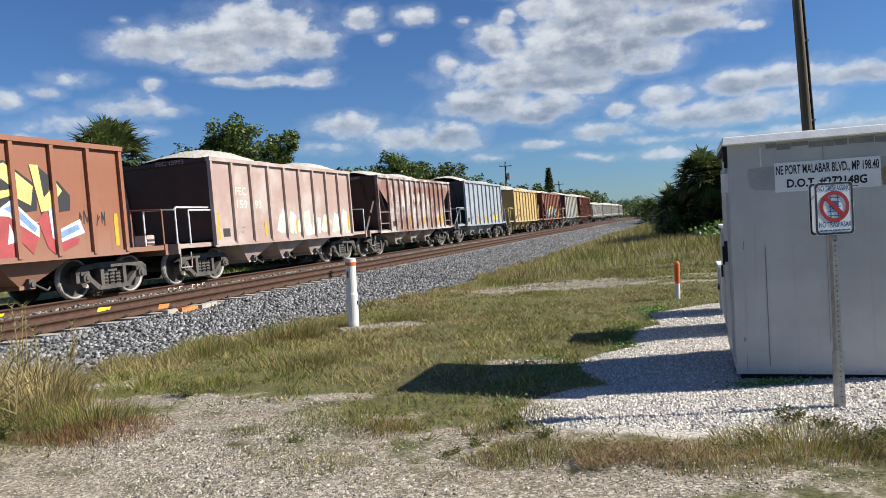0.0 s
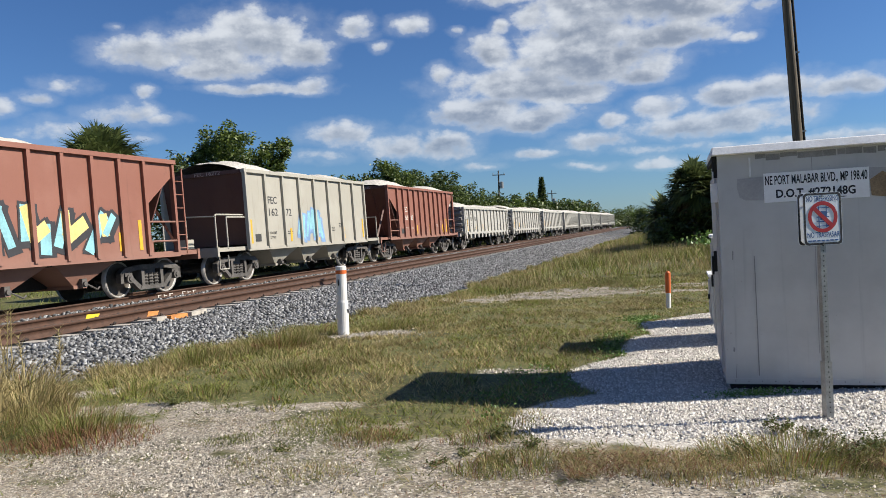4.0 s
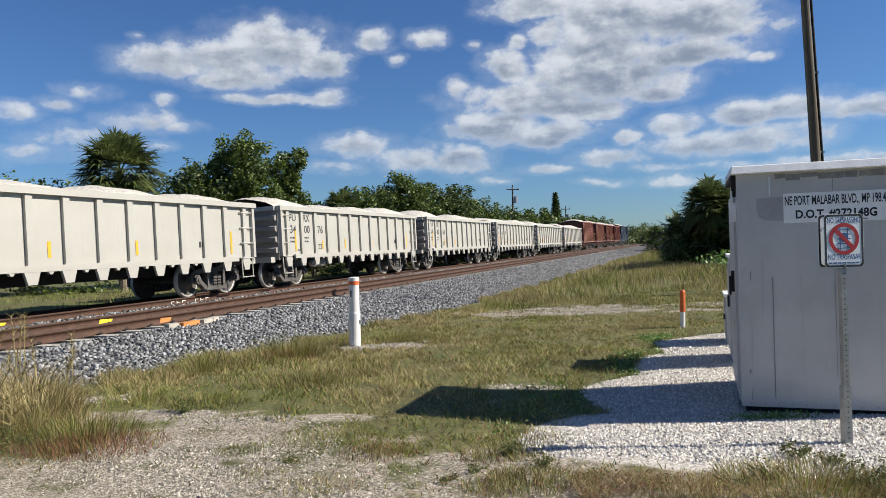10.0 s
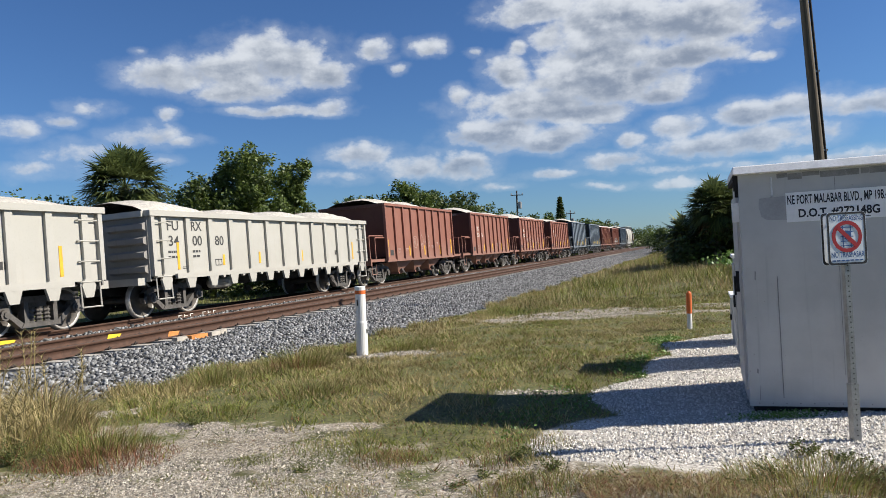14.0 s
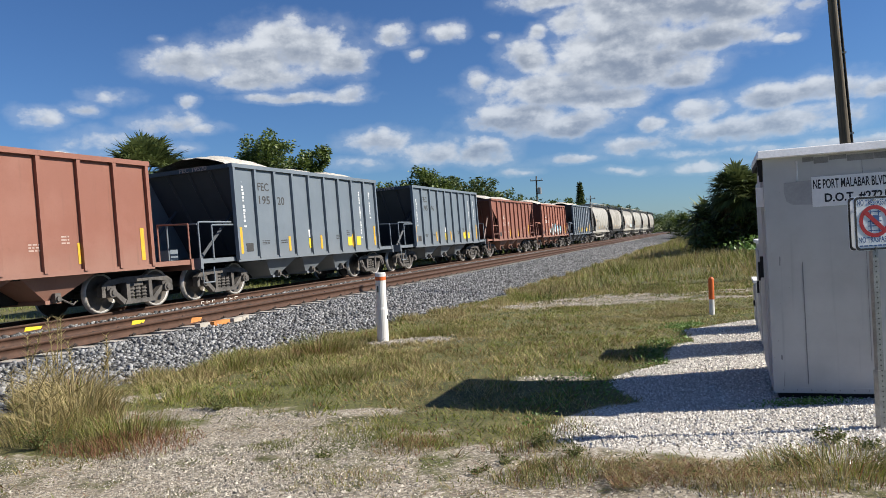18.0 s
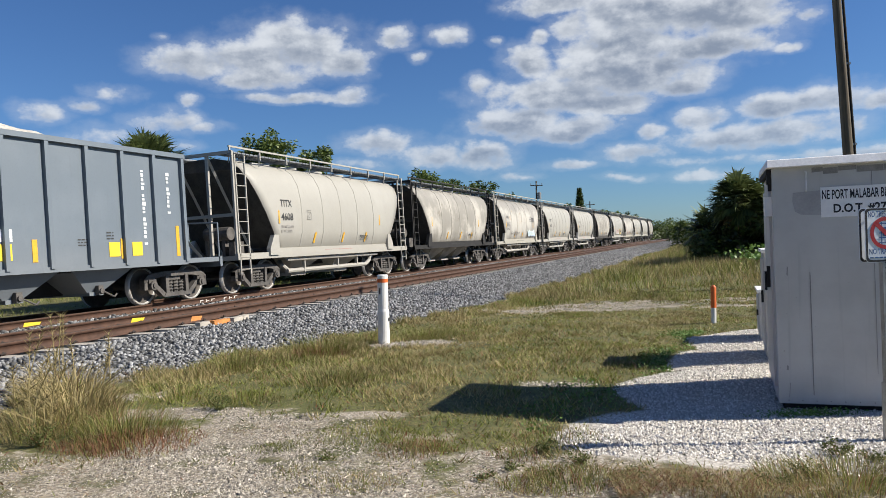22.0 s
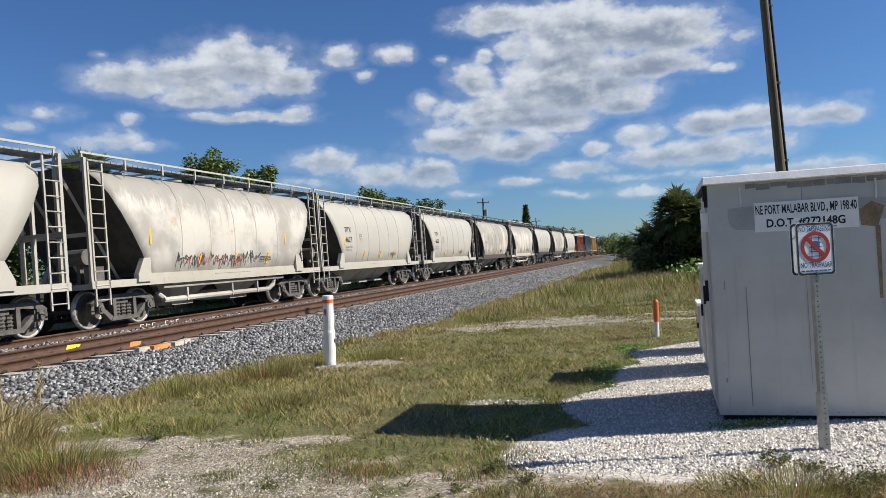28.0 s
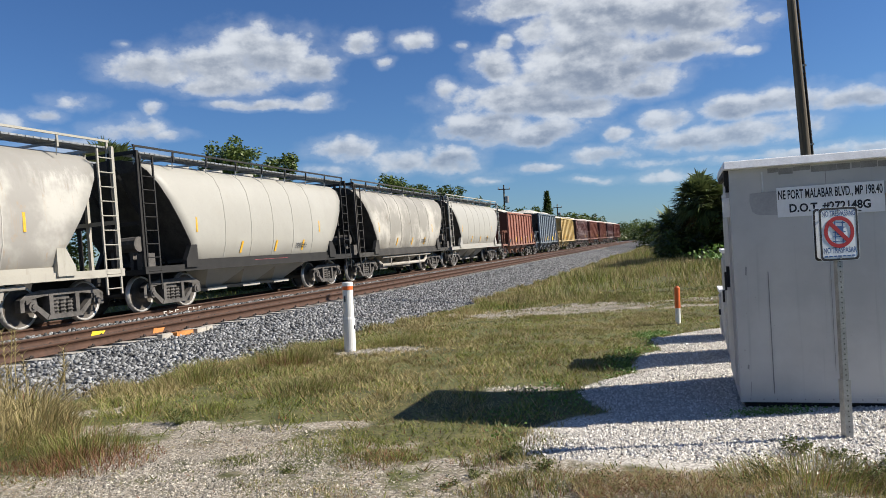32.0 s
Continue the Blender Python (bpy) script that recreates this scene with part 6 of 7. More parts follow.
def make_hut():
    """A small aluminium relay hut on the gravel; local x along its front, y into its depth."""
    w, d, h = 1.675, 1.22, 2.15
    hut = thing("relay_hut", "grey aluminium relay hut with a white flat roof on gravel", "relay hut", HUT_AT, HUT_TURN)
    z0 = 0.012
    part("wall", one_mesh("hut_front", lambda bm: box(bm, 0, w, 0, 0.04, z0, h), HUT), hut)
    part("corner_strip", one_mesh("hut_corner_strip", lambda bm: box(bm, 0, 0.045, -0.004, 0.001, z0 + 0.052, h), HUT), hut)
    part("base_strip", one_mesh("hut_base_strip", lambda bm: box(bm, 0, w, -0.004, 0.001, z0, z0 + 0.05), HUT), hut)
    part("wall", one_mesh("hut_back", lambda bm: box(bm, 0, w, d - 0.04, d, z0, h), HUT), hut)
    part("wall", one_mesh("hut_left", lambda bm: box(bm, 0, 0.04, 0.04, d - 0.04, z0, h), HUT), hut)
    part("wall", one_mesh("hut_right", lambda bm: box(bm, w - 0.04, w, 0.04, d - 0.04, z0, h), HUT), hut)
    # skid in near black: the shaded gap below the hut is in its colour
    part("skid", one_mesh("hut_skid", lambda bm: box(bm, 0.04, w - 0.04, 0.05, d - 0.05, -0.08, z0 - 0.002), RUBBER), hut)

    def fill_roof(bm):
        # the front rim leans back to the roof sheet
        a = [bm.verts.new(p) for p in ((-0.05, -0.085, h), (w + 0.09, -0.085, h), (w + 0.09, d + 0.1, h), (-0.05, d + 0.1, h))]
        b = [bm.verts.new(p) for p in ((-0.04, -0.025, h + 0.078), (w + 0.08, -0.025, h + 0.078), (w + 0.08, d + 0.09, h + 0.078), (-0.04, d + 0.09, h + 0.078))]
        bm.faces.new(a[::-1])
        bm.faces.new(b)
        for i in range(4):
            bm.faces.new((a[i], a[(i + 1) % 4], b[(i + 1) % 4], b[i]))
        bmesh.ops.bevel(bm, geom=bm.edges[:], offset=0.008, segments=1, affect="EDGES")
    part("roof", one_mesh("hut_roof", fill_roof, ROOF_W), hut, "white painted flat metal roof with a folded rim")
    part("eave", one_mesh("hut_eave", lambda bm: (box(bm, -0.045, -0.002, 0.02, d, h - 0.05, h - 0.002), box(bm, -0.04, -0.002, 0.03, 0.14, h - 0.14, h - 0.05), box(bm, -0.03, -0.002, 0.05, 0.12, h - 0.20, h - 0.14)), RUBBER), hut)

    rng = random.Random(4)
    x = 0.33
    while x < w - 0.03:
        b = min(w - 0.02, x + rng.uniform(0.05, 0.22))
        z, d0, d1 = h - 0.012 - rng.uniform(0, 0.01), rng.uniform(0.035, 0.06), rng.uniform(0.035, 0.06)
        part("sealant_smear", one_mesh("sealant_smear", lambda bm: prism(bm, [(x, z - d0), (b, z - d1), (b, z), (x, z)], -0.0035, -0.001), SMEAR), hut, "grey sealant smeared under the eave")
        x = b + rng.uniform(0.0, 0.015)
    for pts in ([(0.185, 1.75), (0.23, 1.72), (0.4, 1.71), (0.4, 1.93), (0.17, 1.92), (0.165, 1.84)], [(1.24, 1.74), (1.5, 1.75), (1.57, 1.8), (1.58, 1.93), (1.24, 1.95)]):
        part("paint_patch", one_mesh("paint_patch", lambda bm: prism(bm, pts, -0.0035, -0.001), PATCH), hut, "darker grey paint patch")
    part("rust_stain", one_mesh("hut_rust", lambda bm: (prism(bm, [(1.27, 1.70), (1.40, 1.68), (1.46, 1.86), (1.36, 1.91), (1.26, 1.84)], -0.0055, -0.004), prism(bm, [(1.385, 1.05), (1.41, 1.05), (1.42, 1.69), (1.38, 1.69)], -0.0055, -0.004)), RUST), hut)
    for x in (0.28, 1.395):
        part("lifting_handle", shape("lifting_handle", lambda bm: rail_line(bm, [(0, 0.01, 2.105), (0, -0.03, 2.10), (0, -0.03, 1.94), (0, 0.01, 1.93)], 0.0085, 6), G_WHITE), hut, at=(x, 0, 0))
    # seams and rivets
    part("seam", shape("hut_seam", lambda bm: box(bm, 0, 0.007, -0.006, -0.001, z0 + 0.08, 1.2), SMEAR), hut, at=(0.285, 0, 0))
    part("seam", shape("hut_seam_tall", lambda bm: box(bm, 0, 0.003, -0.0055, -0.001, 0.3, h - 0.07), SMEAR), hut, at=(0.80, 0, 0))
    for k in range(14):
        part("rivet", shape("rivet", lambda bm: bar(bm, (0, 0, 0), (0, -0.006, 0), 0.006, 6), SMEAR), hut, at=(0.08 + 0.115 * k, -0.004, z0 + 0.028))
    part("scuff", one_mesh("hut_scuff", lambda bm: (prism(bm, [(0.085, 0.07), (0.09, 0.07), (0.10, 0.2), (0.096, 0.2)], -0.0045, -0.001), prism(bm, [(0.07, 0.32), (0.085, 0.31), (0.09, 0.35), (0.075, 0.36)], -0.0045, -0.001), prism(bm, [(0.095, 1.18), (0.105, 1.17), (0.11, 1.25), (0.10, 1.26)], -0.0045, -0.001)), SMEAR), hut)
    # crossing plate
    plate = part("plate", one_mesh("hut_plate", lambda bm: prism(bm, [(0, 0), (0.86, 0), (0.86, 0.268), (0, 0.268)], -0.004, 0.0), PLATE_W), hut, "white plate with black crossing details", at=(0.395, -0.005, 1.687))
    part("lettering", words("NE PORT MALABAR BLVD., MP 198.40", 0.835, 0.098, SIGN_BLACK, 0.018), plate, at=(0.012, -0.006, 0.145))
    part("lettering", words("D.O.T. #272148G", 0.65, 0.085, SIGN_BLACK, 0.03), plate, at=(0.10, -0.006, 0.03))
    part("lettering_rule", one_mesh("rule", lambda bm: box(bm, 0, 0.07, -0.0065, -0.0045, 0, 0.006), SIGN_BLACK), plate, at=(0.605, 0, 0.016))
    # door in the side towards the track
    door = part("door", one_mesh("hut_door", lambda bm: box(bm, -0.022, 0.0, 0.18, d - 0.12, z0 + 0.12, h - 0.18), HUT), hut)
    part("latch", one_mesh("hut_latch", lambda bm: (box(bm, -0.05, -0.022, 0.3, 0.36, 1.05, 1.25), bar(bm, (-0.06, 0.33, 1.02), (-0.06, 0.33, 1.2), 0.012, 6)), RUBBER), door)
    # plain white box on the side wall, gives no light
    part("side_lamp", one_mesh("hut_side_box", lambda bm: box(bm, -0.06, 0.0, 0.12, 0.22, 1.72, 1.9), PLATE_W), hut)
    # two lower equipment cabinets in line behind the hut
    for y0, ww, hh in ((2.35, 0.72, 1.32), (3.95, 0.72, 0.72)):
        cab = thing("equipment_cabinet", "grey metal equipment cabinet on the gravel behind the hut", "cabinet", Matrix.Rotation(radians(HUT_TURN), 3, "Z") @ Vector((0.03, y0, 0)) + Vector(HUT_AT), HUT_TURN, "cabinets behind the hut")
        part("body", shape(("cabinet_body", hh), lambda bm: box(bm, 0, 0.75, 0, ww, 0.05, hh), HUT), cab)
        part("lid", shape(("cabinet_lid", hh), lambda bm: box(bm, -0.03, 0.78, -0.03, ww + 0.03, hh, hh + 0.04), ROOF_W), cab)
        part("door", shape(("cabinet_door", hh), lambda bm: box(bm, -0.015, 0.0, 0.05, ww - 0.05, 0.14, hh - 0.08), HUT), cab)
        part("latch", shape(("cabinet_latch", hh), lambda bm: box(bm, -0.04, -0.015, 0.1, 0.15, hh * 0.54, hh * 0.65), RUBBER), cab)
        part("plinth", shape("cabinet_plinth", lambda bm: box(bm, 0.03, 0.72, 0.03, ww - 0.03, -0.05, 0.048), CONCRETE), cab)


make_hut()


def ring(bm, r0, r1, y, seg=36):
    a = [[bm.verts.new((r * math.cos(t), y, r * math.sin(t))) for t in (math.tau * k / seg for k in range(seg))] for r in (r0, r1)]
    for k in range(seg):
        j = (k + 1) % seg
        bm.faces.new((a[0][k], a[0][j], a[1][j], a[1][k]))


def rounded(w, h, r, seg=5):
    pts = []
    for cx, cz, a0 in ((w - r, r, -90), (w - r, h - r, 0), (r, h - r, 90), (r, r, 180)):
        for k in range(seg + 1):
            a = radians(a0 + 90 * k / seg)
            pts.append((cx + r * math.cos(a), cz + r * math.sin(a)))
    return pts


def make_sign():
    at, turn = (2.93, 5.60, 0.0), 5.0
    sign = thing("warning_sign", "white warning sign with red ring on a galvanised post", "sign", at, turn)

    def fill_post(bm):
        box(bm, -0.022, 0.022, -0.022, 0.022, 0.0, 1.70)
        box(bm, -0.029, 0.029, -0.029, 0.029, 0.0, 0.45)
    part("post", one_mesh("sign_post", fill_post, GALV), sign)
    part("post_holes", one_mesh("sign_holes", lambda bm: [bar(bm, (0, -0.0235 - (0.007 if z < 0.45 else 0), z), (0, -0.0215 - (0.007 if z < 0.45 else 0), z), 0.0055, 6) for z in (0.03 + 0.0254 * 1.5 * k for k in range(36))], RUBBER), sign, "row of punched holes")
    w, h = 0.305, 0.395
    z = 1.33
    for name, x0, y0, label in (("panel", -w / 2, -0.03, "white panel with red prohibition ring"), ("back_panel", -w / 2, 0.045, "second panel fixed behind the first")):
        p = part(name, one_mesh(name, lambda bm: prism(bm, rounded(w, h, 0.03), -0.002, 0.001), SIGN_W), sign, label, at=(x0, y0, z))
        part("border", shape("sign_border", lambda bm: (lambda o, i: [bm.faces.new((o[k], o[(k + 1) % len(o)], i[(k + 1) % len(o)], i[k])) for k in range(len(o))])(
            [bm.verts.new((a, -0.0035, b)) for a, b in rounded(w - 0.006, h - 0.006, 0.028)], [bm.verts.new((0.015 + a * (w - 0.036) / (w - 0.006), -0.0035, 0.015 + b * (h - 0.036) / (h - 0.006))) for a, b in rounded(w - 0.006, h - 0.006, 0.028)]), SIGN_BLACK), p, at=(0.003, 0, 0.003))
        if name == "panel":
            part("lettering", words("NO TRESPASSING", 0.255, 0.042, SIGN_BLUE), p, at=(0.026, -0.004, 0.328))
            part("lettering", words("NO TRASPASAR", 0.255, 0.042, SIGN_BLUE), p, at=(0.026, -0.004, 0.058))

            def fill_track(bm):
                for x in (-0.035, 0.025):
                    prism(bm, [(x, -0.08), (x + 0.008, -0.08), (x + 0.008, 0.08), (x, 0.08)], -0.0006, 0)
                for k in range(5):
                    zz = -0.072 + 0.034 * k
                    prism(bm, [(-0.05, zz), (0.05, zz), (0.05, zz + 0.007), (-0.05, zz + 0.007)], -0.0006, 0)
                prism(bm, [(-0.02, -0.02), (0.03, -0.03), (0.035, 0.04), (-0.015, 0.045)], -0.0008, 0)
            part("pictogram", one_mesh("pictogram", fill_track, SIGN_BLUE), p, "plain blue pictogram", at=(w / 2, -0.004, 0.212))
            part("prohibition_ring", one_mesh("prohibition_ring", lambda bm: (ring(bm, 0.089, 0.117, -0.001), prism(bm, [(-0.083, 0.060), (-0.061, 0.082), (0.083, -0.060), (0.061, -0.082)][::-1], -0.0016, -0.0002)), SIGN_RED), p, at=(w / 2, -0.004, 0.212))
            part("small_print", one_mesh("small_print", lambda bm: [box(bm, 0.03 + 0.035 * k, 0.058 + 0.035 * k, -0.0045, -0.003, 0.03, 0.04) for k in range(7)], SIGN_BLUE), p)
    part("bolt", shape("sign_bolt", lambda bm: bar(bm, (0, -0.04, 0), (0, 0.04, 0), 0.008, 6), GALV), sign, at=(0, 0, z + 0.37))
    part("bolt", shape("sign_bolt", None, GALV), sign, at=(0, 0, z + 0.02))


make_sign()


def make_posts():
    pipe = thing("marker_post", "white plastic pipe marker post with an orange band near its top", "marker post", (-1.53, 12.1, 0.0), 0)

    def fill_pipe(bm):
        bar(bm, (0, 0, -0.05), (0, 0, 0.52), 0.094, 20)
        bar(bm, (0, 0, 0.52), (0, 0, 0.56), 0.094, 20, 0.084)
        bar(bm, (0, 0, 0.56), (0, 0, 0.99), 0.084, 20)
        bar(bm, (0, 0, 1.045), (0, 0, 1.10), 0.087, 20)
        bar(bm, (0, 0, 1.10), (0, 0, 1.112), 0.087, 20, 0.075)
    part("pipe", one_mesh("pipe", fill_pipe, PVC), pipe)
    part("band", one_mesh("pipe_band", lambda bm: bar(bm, (0, 0, 0.988), (0, 0, 1.047), 0.0875, 20), ORANGE), pipe, "orange band")
    part("decal", one_mesh("pipe_decal", lambda bm: (box(bm, -0.05, -0.03, -0.088, -0.07, 0.80, 0.90), box(bm, 0.085, 0.10, -0.05, -0.02, 0.36, 0.42)), SIGN_BLACK), pipe, "small dark decal")
    pipe.rotation_euler = (0, radians(0.8), 0)
    m = thing("cable_marker", "slim cable marker post, orange above and white below", "marker post", (4.15, 13.4, 0.0), 0)
    part("foot", one_mesh("marker_foot", lambda bm: bar(bm, (0, 0, -0.05), (0, 0, 0.26), 0.045, 14), PVC), m)

    def fill_tube(bm):
        bar(bm, (0, 0, 0.26), (0, 0, 0.62), 0.048, 14)
        bar(bm, (0, 0, 0.62), (0, 0, 0.655), 0.048, 14, 0.02)
    part("tube", one_mesh("marker_tube", fill_tube, ORANGE), m)
    m.rotation_euler = (0, radians(1.2), 0)


make_posts()


def make_utility_pole(at, h, lean, r=0.14, label="", conduit=False, arms=True):
    p = thing("utility_pole", label, "utility pole", at, 0, "utility poles")
    part("shaft", one_mesh("shaft", lambda bm: bar(bm, (0, 0, -0.2), (0, 0, h), r, 16, r * 0.66), POLE_WOOD), p)
    if conduit:
        part("conduit", one_mesh("conduit", lambda bm: bar(bm, (r + 0.035, -0.02, 0), (r * 0.8 + 0.03, -0.02, h * 0.9), 0.035, 8), RUBBER), p, "dark riser conduit")
        for k in range(4):
            z = 1.6 + 2.1 * k
            part("bracket", shape(("pole_bracket", k), lambda bm: box(bm, r * (1 - 0.34 * z / h) - 0.02, r + 0.09 - 0.2 * r * z / h, -0.05, 0.02, z, z + 0.05), GALV), p)
    if arms:
        part("crossarm", shape("crossarm", lambda bm: box(bm, -0.9, 0.9, -0.06, 0.06, 0, 0.12), POLE_WOOD), p, at=(0, -0.12, h - 0.7))
        part("transformer", shape("transformer", lambda bm: (bar(bm, (0, 0, 0), (0, 0, 0.9), 0.28, 12), bar(bm, (0, 0, 0.9), (0, 0, 1.0), 0.28, 12, 0.1)), GALV), p, at=(0.4, -0.1, h - 2.6))
        for x in (-0.8, 0.0, 0.8):
            part("insulator", shape("insulator", lambda bm: bar(bm, (0, 0, 0), (0, 0, 0.25), 0.06, 6), GALV), p, at=(x, -0.12, h - 0.58))
    p.rotation_euler = (0, radians(lean), 0)


make_utility_pole((9.98, 20.0, 0), 9.9, -2.3, 0.145, "weathered wooden utility pole with a conduit, beyond the hut", True, False)
make_utility_pole((9.6, 109.6, 0), 9.9, 1.0, 0.16, "distant utility pole with transformer above the trees", False, True)
make_utility_pole((23.5, 148.1, 0), 8.4, 0.0, 0.15, "distant utility pole above the trees", False, True)

# ---- plants ----
def blades(name, x, y, z, h, width, lean, mats, index, label, category, seed, curved=True, way=None):
    """Tapering grass blades, each an island of its own; the low ones are straight slivers."""
    rng = np.random.default_rng(seed)
    n = len(x)
    a = rng.random(n) * math.tau
    side = np.stack([np.cos(a), np.sin(a), 0 * a], -1)
    b = rng.random(n) * math.tau if way is None else way + rng.normal(0, 0.5, n)
    bend = np.stack([np.cos(b), np.sin(b), 0 * b], -1) * (lean * (0.3 + 0.9 * rng.random(n)) * h)[:, None]
    base = np.stack([x, y, z], -1)
    up = np.array([0, 0, 1.0])
    hw = (width * (0.6 + 0.8 * rng.random(n)))[:, None] * 0.5
    tip = base + up * (h * (1 - 0.25 * lean))[:, None] + bend
    if curved:
        mid = base + up * (h * 0.55)[:, None] + bend * 0.35
        v = np.stack([base - side * hw, base + side * hw, mid + side * hw * 0.8, mid - side * hw * 0.8, tip + side * hw * 0.12, tip - side * hw * 0.12], 1)
        i = np.arange(n) * 6
        f = np.stack([np.stack([i, i + 1, i + 2, i + 3], -1), np.stack([i + 3, i + 2, i + 4, i + 5], -1)], 1).reshape(-1, 4)
        index = np.repeat(index, 2)
    else:
        v = np.stack([base - side * hw, base + side * hw, tip], 1)
        f = np.arange(n * 3).reshape(n, 3)
    me = np_mesh(name, v.reshape(-1, 3), f, mats, index)
    return thing(name, label, category, kind="stuff", me=me)


def s_of(x, y):
    return (x - RAIL_0.x) * math.sin(TH) + (y - RAIL_0.y) * math.cos(TH)


def make_grass():
    rng = np.random.default_rng(21)
    mats = [GRASS_G, GRASS_D, GRASS_R]

    def pick(x, y, dry=0.3, red=0.04):
        r = rng.random(len(x)) * 0.5 + vnoise(x, y, 0.55, 5) * 0.45 + vnoise(x, y, 2.3, 35) * 0.25
        return np.where(r > 1.02 - dry, 1, np.where(rng.random(len(x)) < red, 2, 0)).astype(int)

    # lawn between the ballast and the pad
    n = 720000
    y = 4.5 + 25 * rng.random(n) ** 1.55
    x = -6.0 + rng.random(n) * 15
    o, s = off_of(x, y), s_of(x, y)
    bare = patch_value(x, y, BARE) + (vnoise(x, y, 2.0, 9) - 0.5) * 1.3 + (vnoise(x, y, 6.0, 19) - 0.5) * 1.3
    pad = patch_value(x, y, PAD) + (vnoise(x, y, 2.2, 4) - 0.5) * 0.4 + (vnoise(x, y, 9.0, 14) - 0.5) * 0.3
    dens = np.clip(0.55 + (vnoise(x, y, 0.9, 6) - 0.42) * 1.6 + (vnoise(x, y, 3.5, 16) - 0.5) * 2.0, np.clip((y - 6.5) / 9, 0.03, 0.3), 1) * np.clip((y - 6.0) / 4.5, 0.3, 1) * np.where((y < 5.3) & (x > 0.3), 0.15, 1.0)
    dens = np.where(bare > 0.0, np.clip(0.08 - 0.1 * bare, 0.006, 1) * (vnoise(x, y, 2.6, 26) > 0.55) + 0.22 * (y > 9) * (vnoise(x, y, 3.3, 27) > 0.5), dens)
    keep = (o > toe(s) + (vnoise(x, y, 1.2, 2) - 0.5) * 0.5) & (pad < -0.02) & (rng.random(n) < dens)
    x, y = x[keep], y[keep]
    low = 1.0 - 0.55 * np.exp(-(((x - 2.6) / 4.0) ** 2 + ((y - 15.3) / 2.4) ** 2) ** 2)
    h = 0.016 + 0.17 * low * vnoise(x, y, 0.8, 7) * np.clip(vnoise(x, y, 3.5, 16) * 0.6 + vnoise(x, y, 8.0, 17) * 0.6 - 0.28, 0.03, 1) + 0.06 * rng.random(len(x)) ** 4
    blades("lawn_grass", x, y, ground_z(x, y), h, 0.0045 + 0.0010 * y, 0.95, mats, pick(x, y, 0.40, 0.07), "short patchy green and straw coloured grass", "grass", 22, False)
    # dead straw lying on the soil and among the turf
    n = 60000
    x, y = -5 + 8.5 * rng.random(n), 3.4 + 7.5 * rng.random(n)
    keep = (patch_value(x, y, PAD) < -0.05) & (off_of(x, y) > toe(s_of(x, y))) & (rng.random(n) < np.clip(vnoise(x, y, 1.6, 31) * 1.6 - 0.5, 0.03, 1))
    x, y = x[keep], y[keep]
    blades("straw_litter", x, y, ground_z(x, y) + 0.008, 0.02 + 0.03 * rng.random(len(x)), np.full(len(x), 0.0045), 2.6, mats, np.where(rng.random(len(x)) < 0.2, 0, np.where(rng.random(len(x)) < 0.3, 2, 1)), "dead straw and sprouts scattered on soil and turf", "straw", 27, False)
    # tufts along the foot of the ballast
    n = 70000
    s = 1.0 + 56 * rng.random(n) ** 1.5
    o = toe(s) - 0.12 + 1.15 * rng.random(n) ** 1.5
    p = along(s, o, 0)
    x, y = p[:, 0], p[:, 1]
    tuft = vnoise(x, y, 1.5, 8) * 0.6 + vnoise(x, y, 3.6, 18) * 0.4
    keep = rng.random(n) < np.clip((tuft - 0.46) * 4.5, 0.02, 1)
    x, y, tuft = x[keep], y[keep], tuft[keep]
    h = 0.04 + 0.42 * np.clip(tuft - 0.38, 0, 1) * (0.5 + rng.random(len(x)))
    blades("verge_grass", x, y, ground_z(x, y), h, np.full(len(x), 0.005) + 0.0004 * y, 0.7, mats, pick(x, y, 0.40, 0.10), "tufted green and dry grass along the foot of the ballast", "grass", 23, False)
    # deep grass on the rough ground farther right
    n = 120000
    y = 17 + 77 * rng.random(n) ** 1.5
    o = 7.6 + 13 * rng.random(n)
    x = RAIL_0.x + (o + (y - RAIL_0.y) * math.sin(TH)) / math.cos(TH)
    keep = (rng.random(n) < np.clip(vnoise(x, y, 0.35, 12) * 1.4 + vnoise(x, y, 1.1, 36) * 1.0 - 0.45, 0.10, 1)) & (patch_value(x, y, BARE) < 0) & (o > toe(s_of(x, y)) + 0.2)
    x, y, o = x[keep], y[keep], o[keep]
    rise = np.clip((y - 18) / 5, 0.12, 1) * np.clip((o - 7.8) / 2.5, 0.2, 1)
    h = (0.10 + (0.25 + 0.75 * vnoise(x, y, 0.9, 33)) * (0.35 + 0.55 * vnoise(x, y, 0.35, 13)) * rise) * (0.5 + 0.7 * rng.random(len(x)))
    bank = np.clip((o - 8.5) / 6, 0, 1) * np.clip((y - 20) / 14, 0, 1) * np.clip((90 - y) / 40, 0, 1) * 0.6
    blades("rough_grass", x, y, ground_z(x, y) * 0 + bank - 0.04, h, 0.010 + 0.0006 * y, 0.6, mats, pick(x, y, 0.42, 0.02), "deep rough grass, green and straw yellow", "grass", 24, False)
    # beyond the tracks
    n = 40000
    s, o = -5 + 130 * rng.random(n) ** 1.2, -4.6 - 16 * rng.random(n) ** 1.3
    p = along(s, o, 0)
    x, y = p[:, 0], p[:, 1]
    h = 0.12 + 0.35 * vnoise(x, y, 0.4, 14) * (0.5 + rng.random(n))
    blades("far_verge_grass", x, y, 0 * x - 0.12, h, 0.03 + 0 * x, 0.6, mats, pick(x, y, 0.2, 0.0), "green grass beyond the railway tracks", "grass", 25, False)
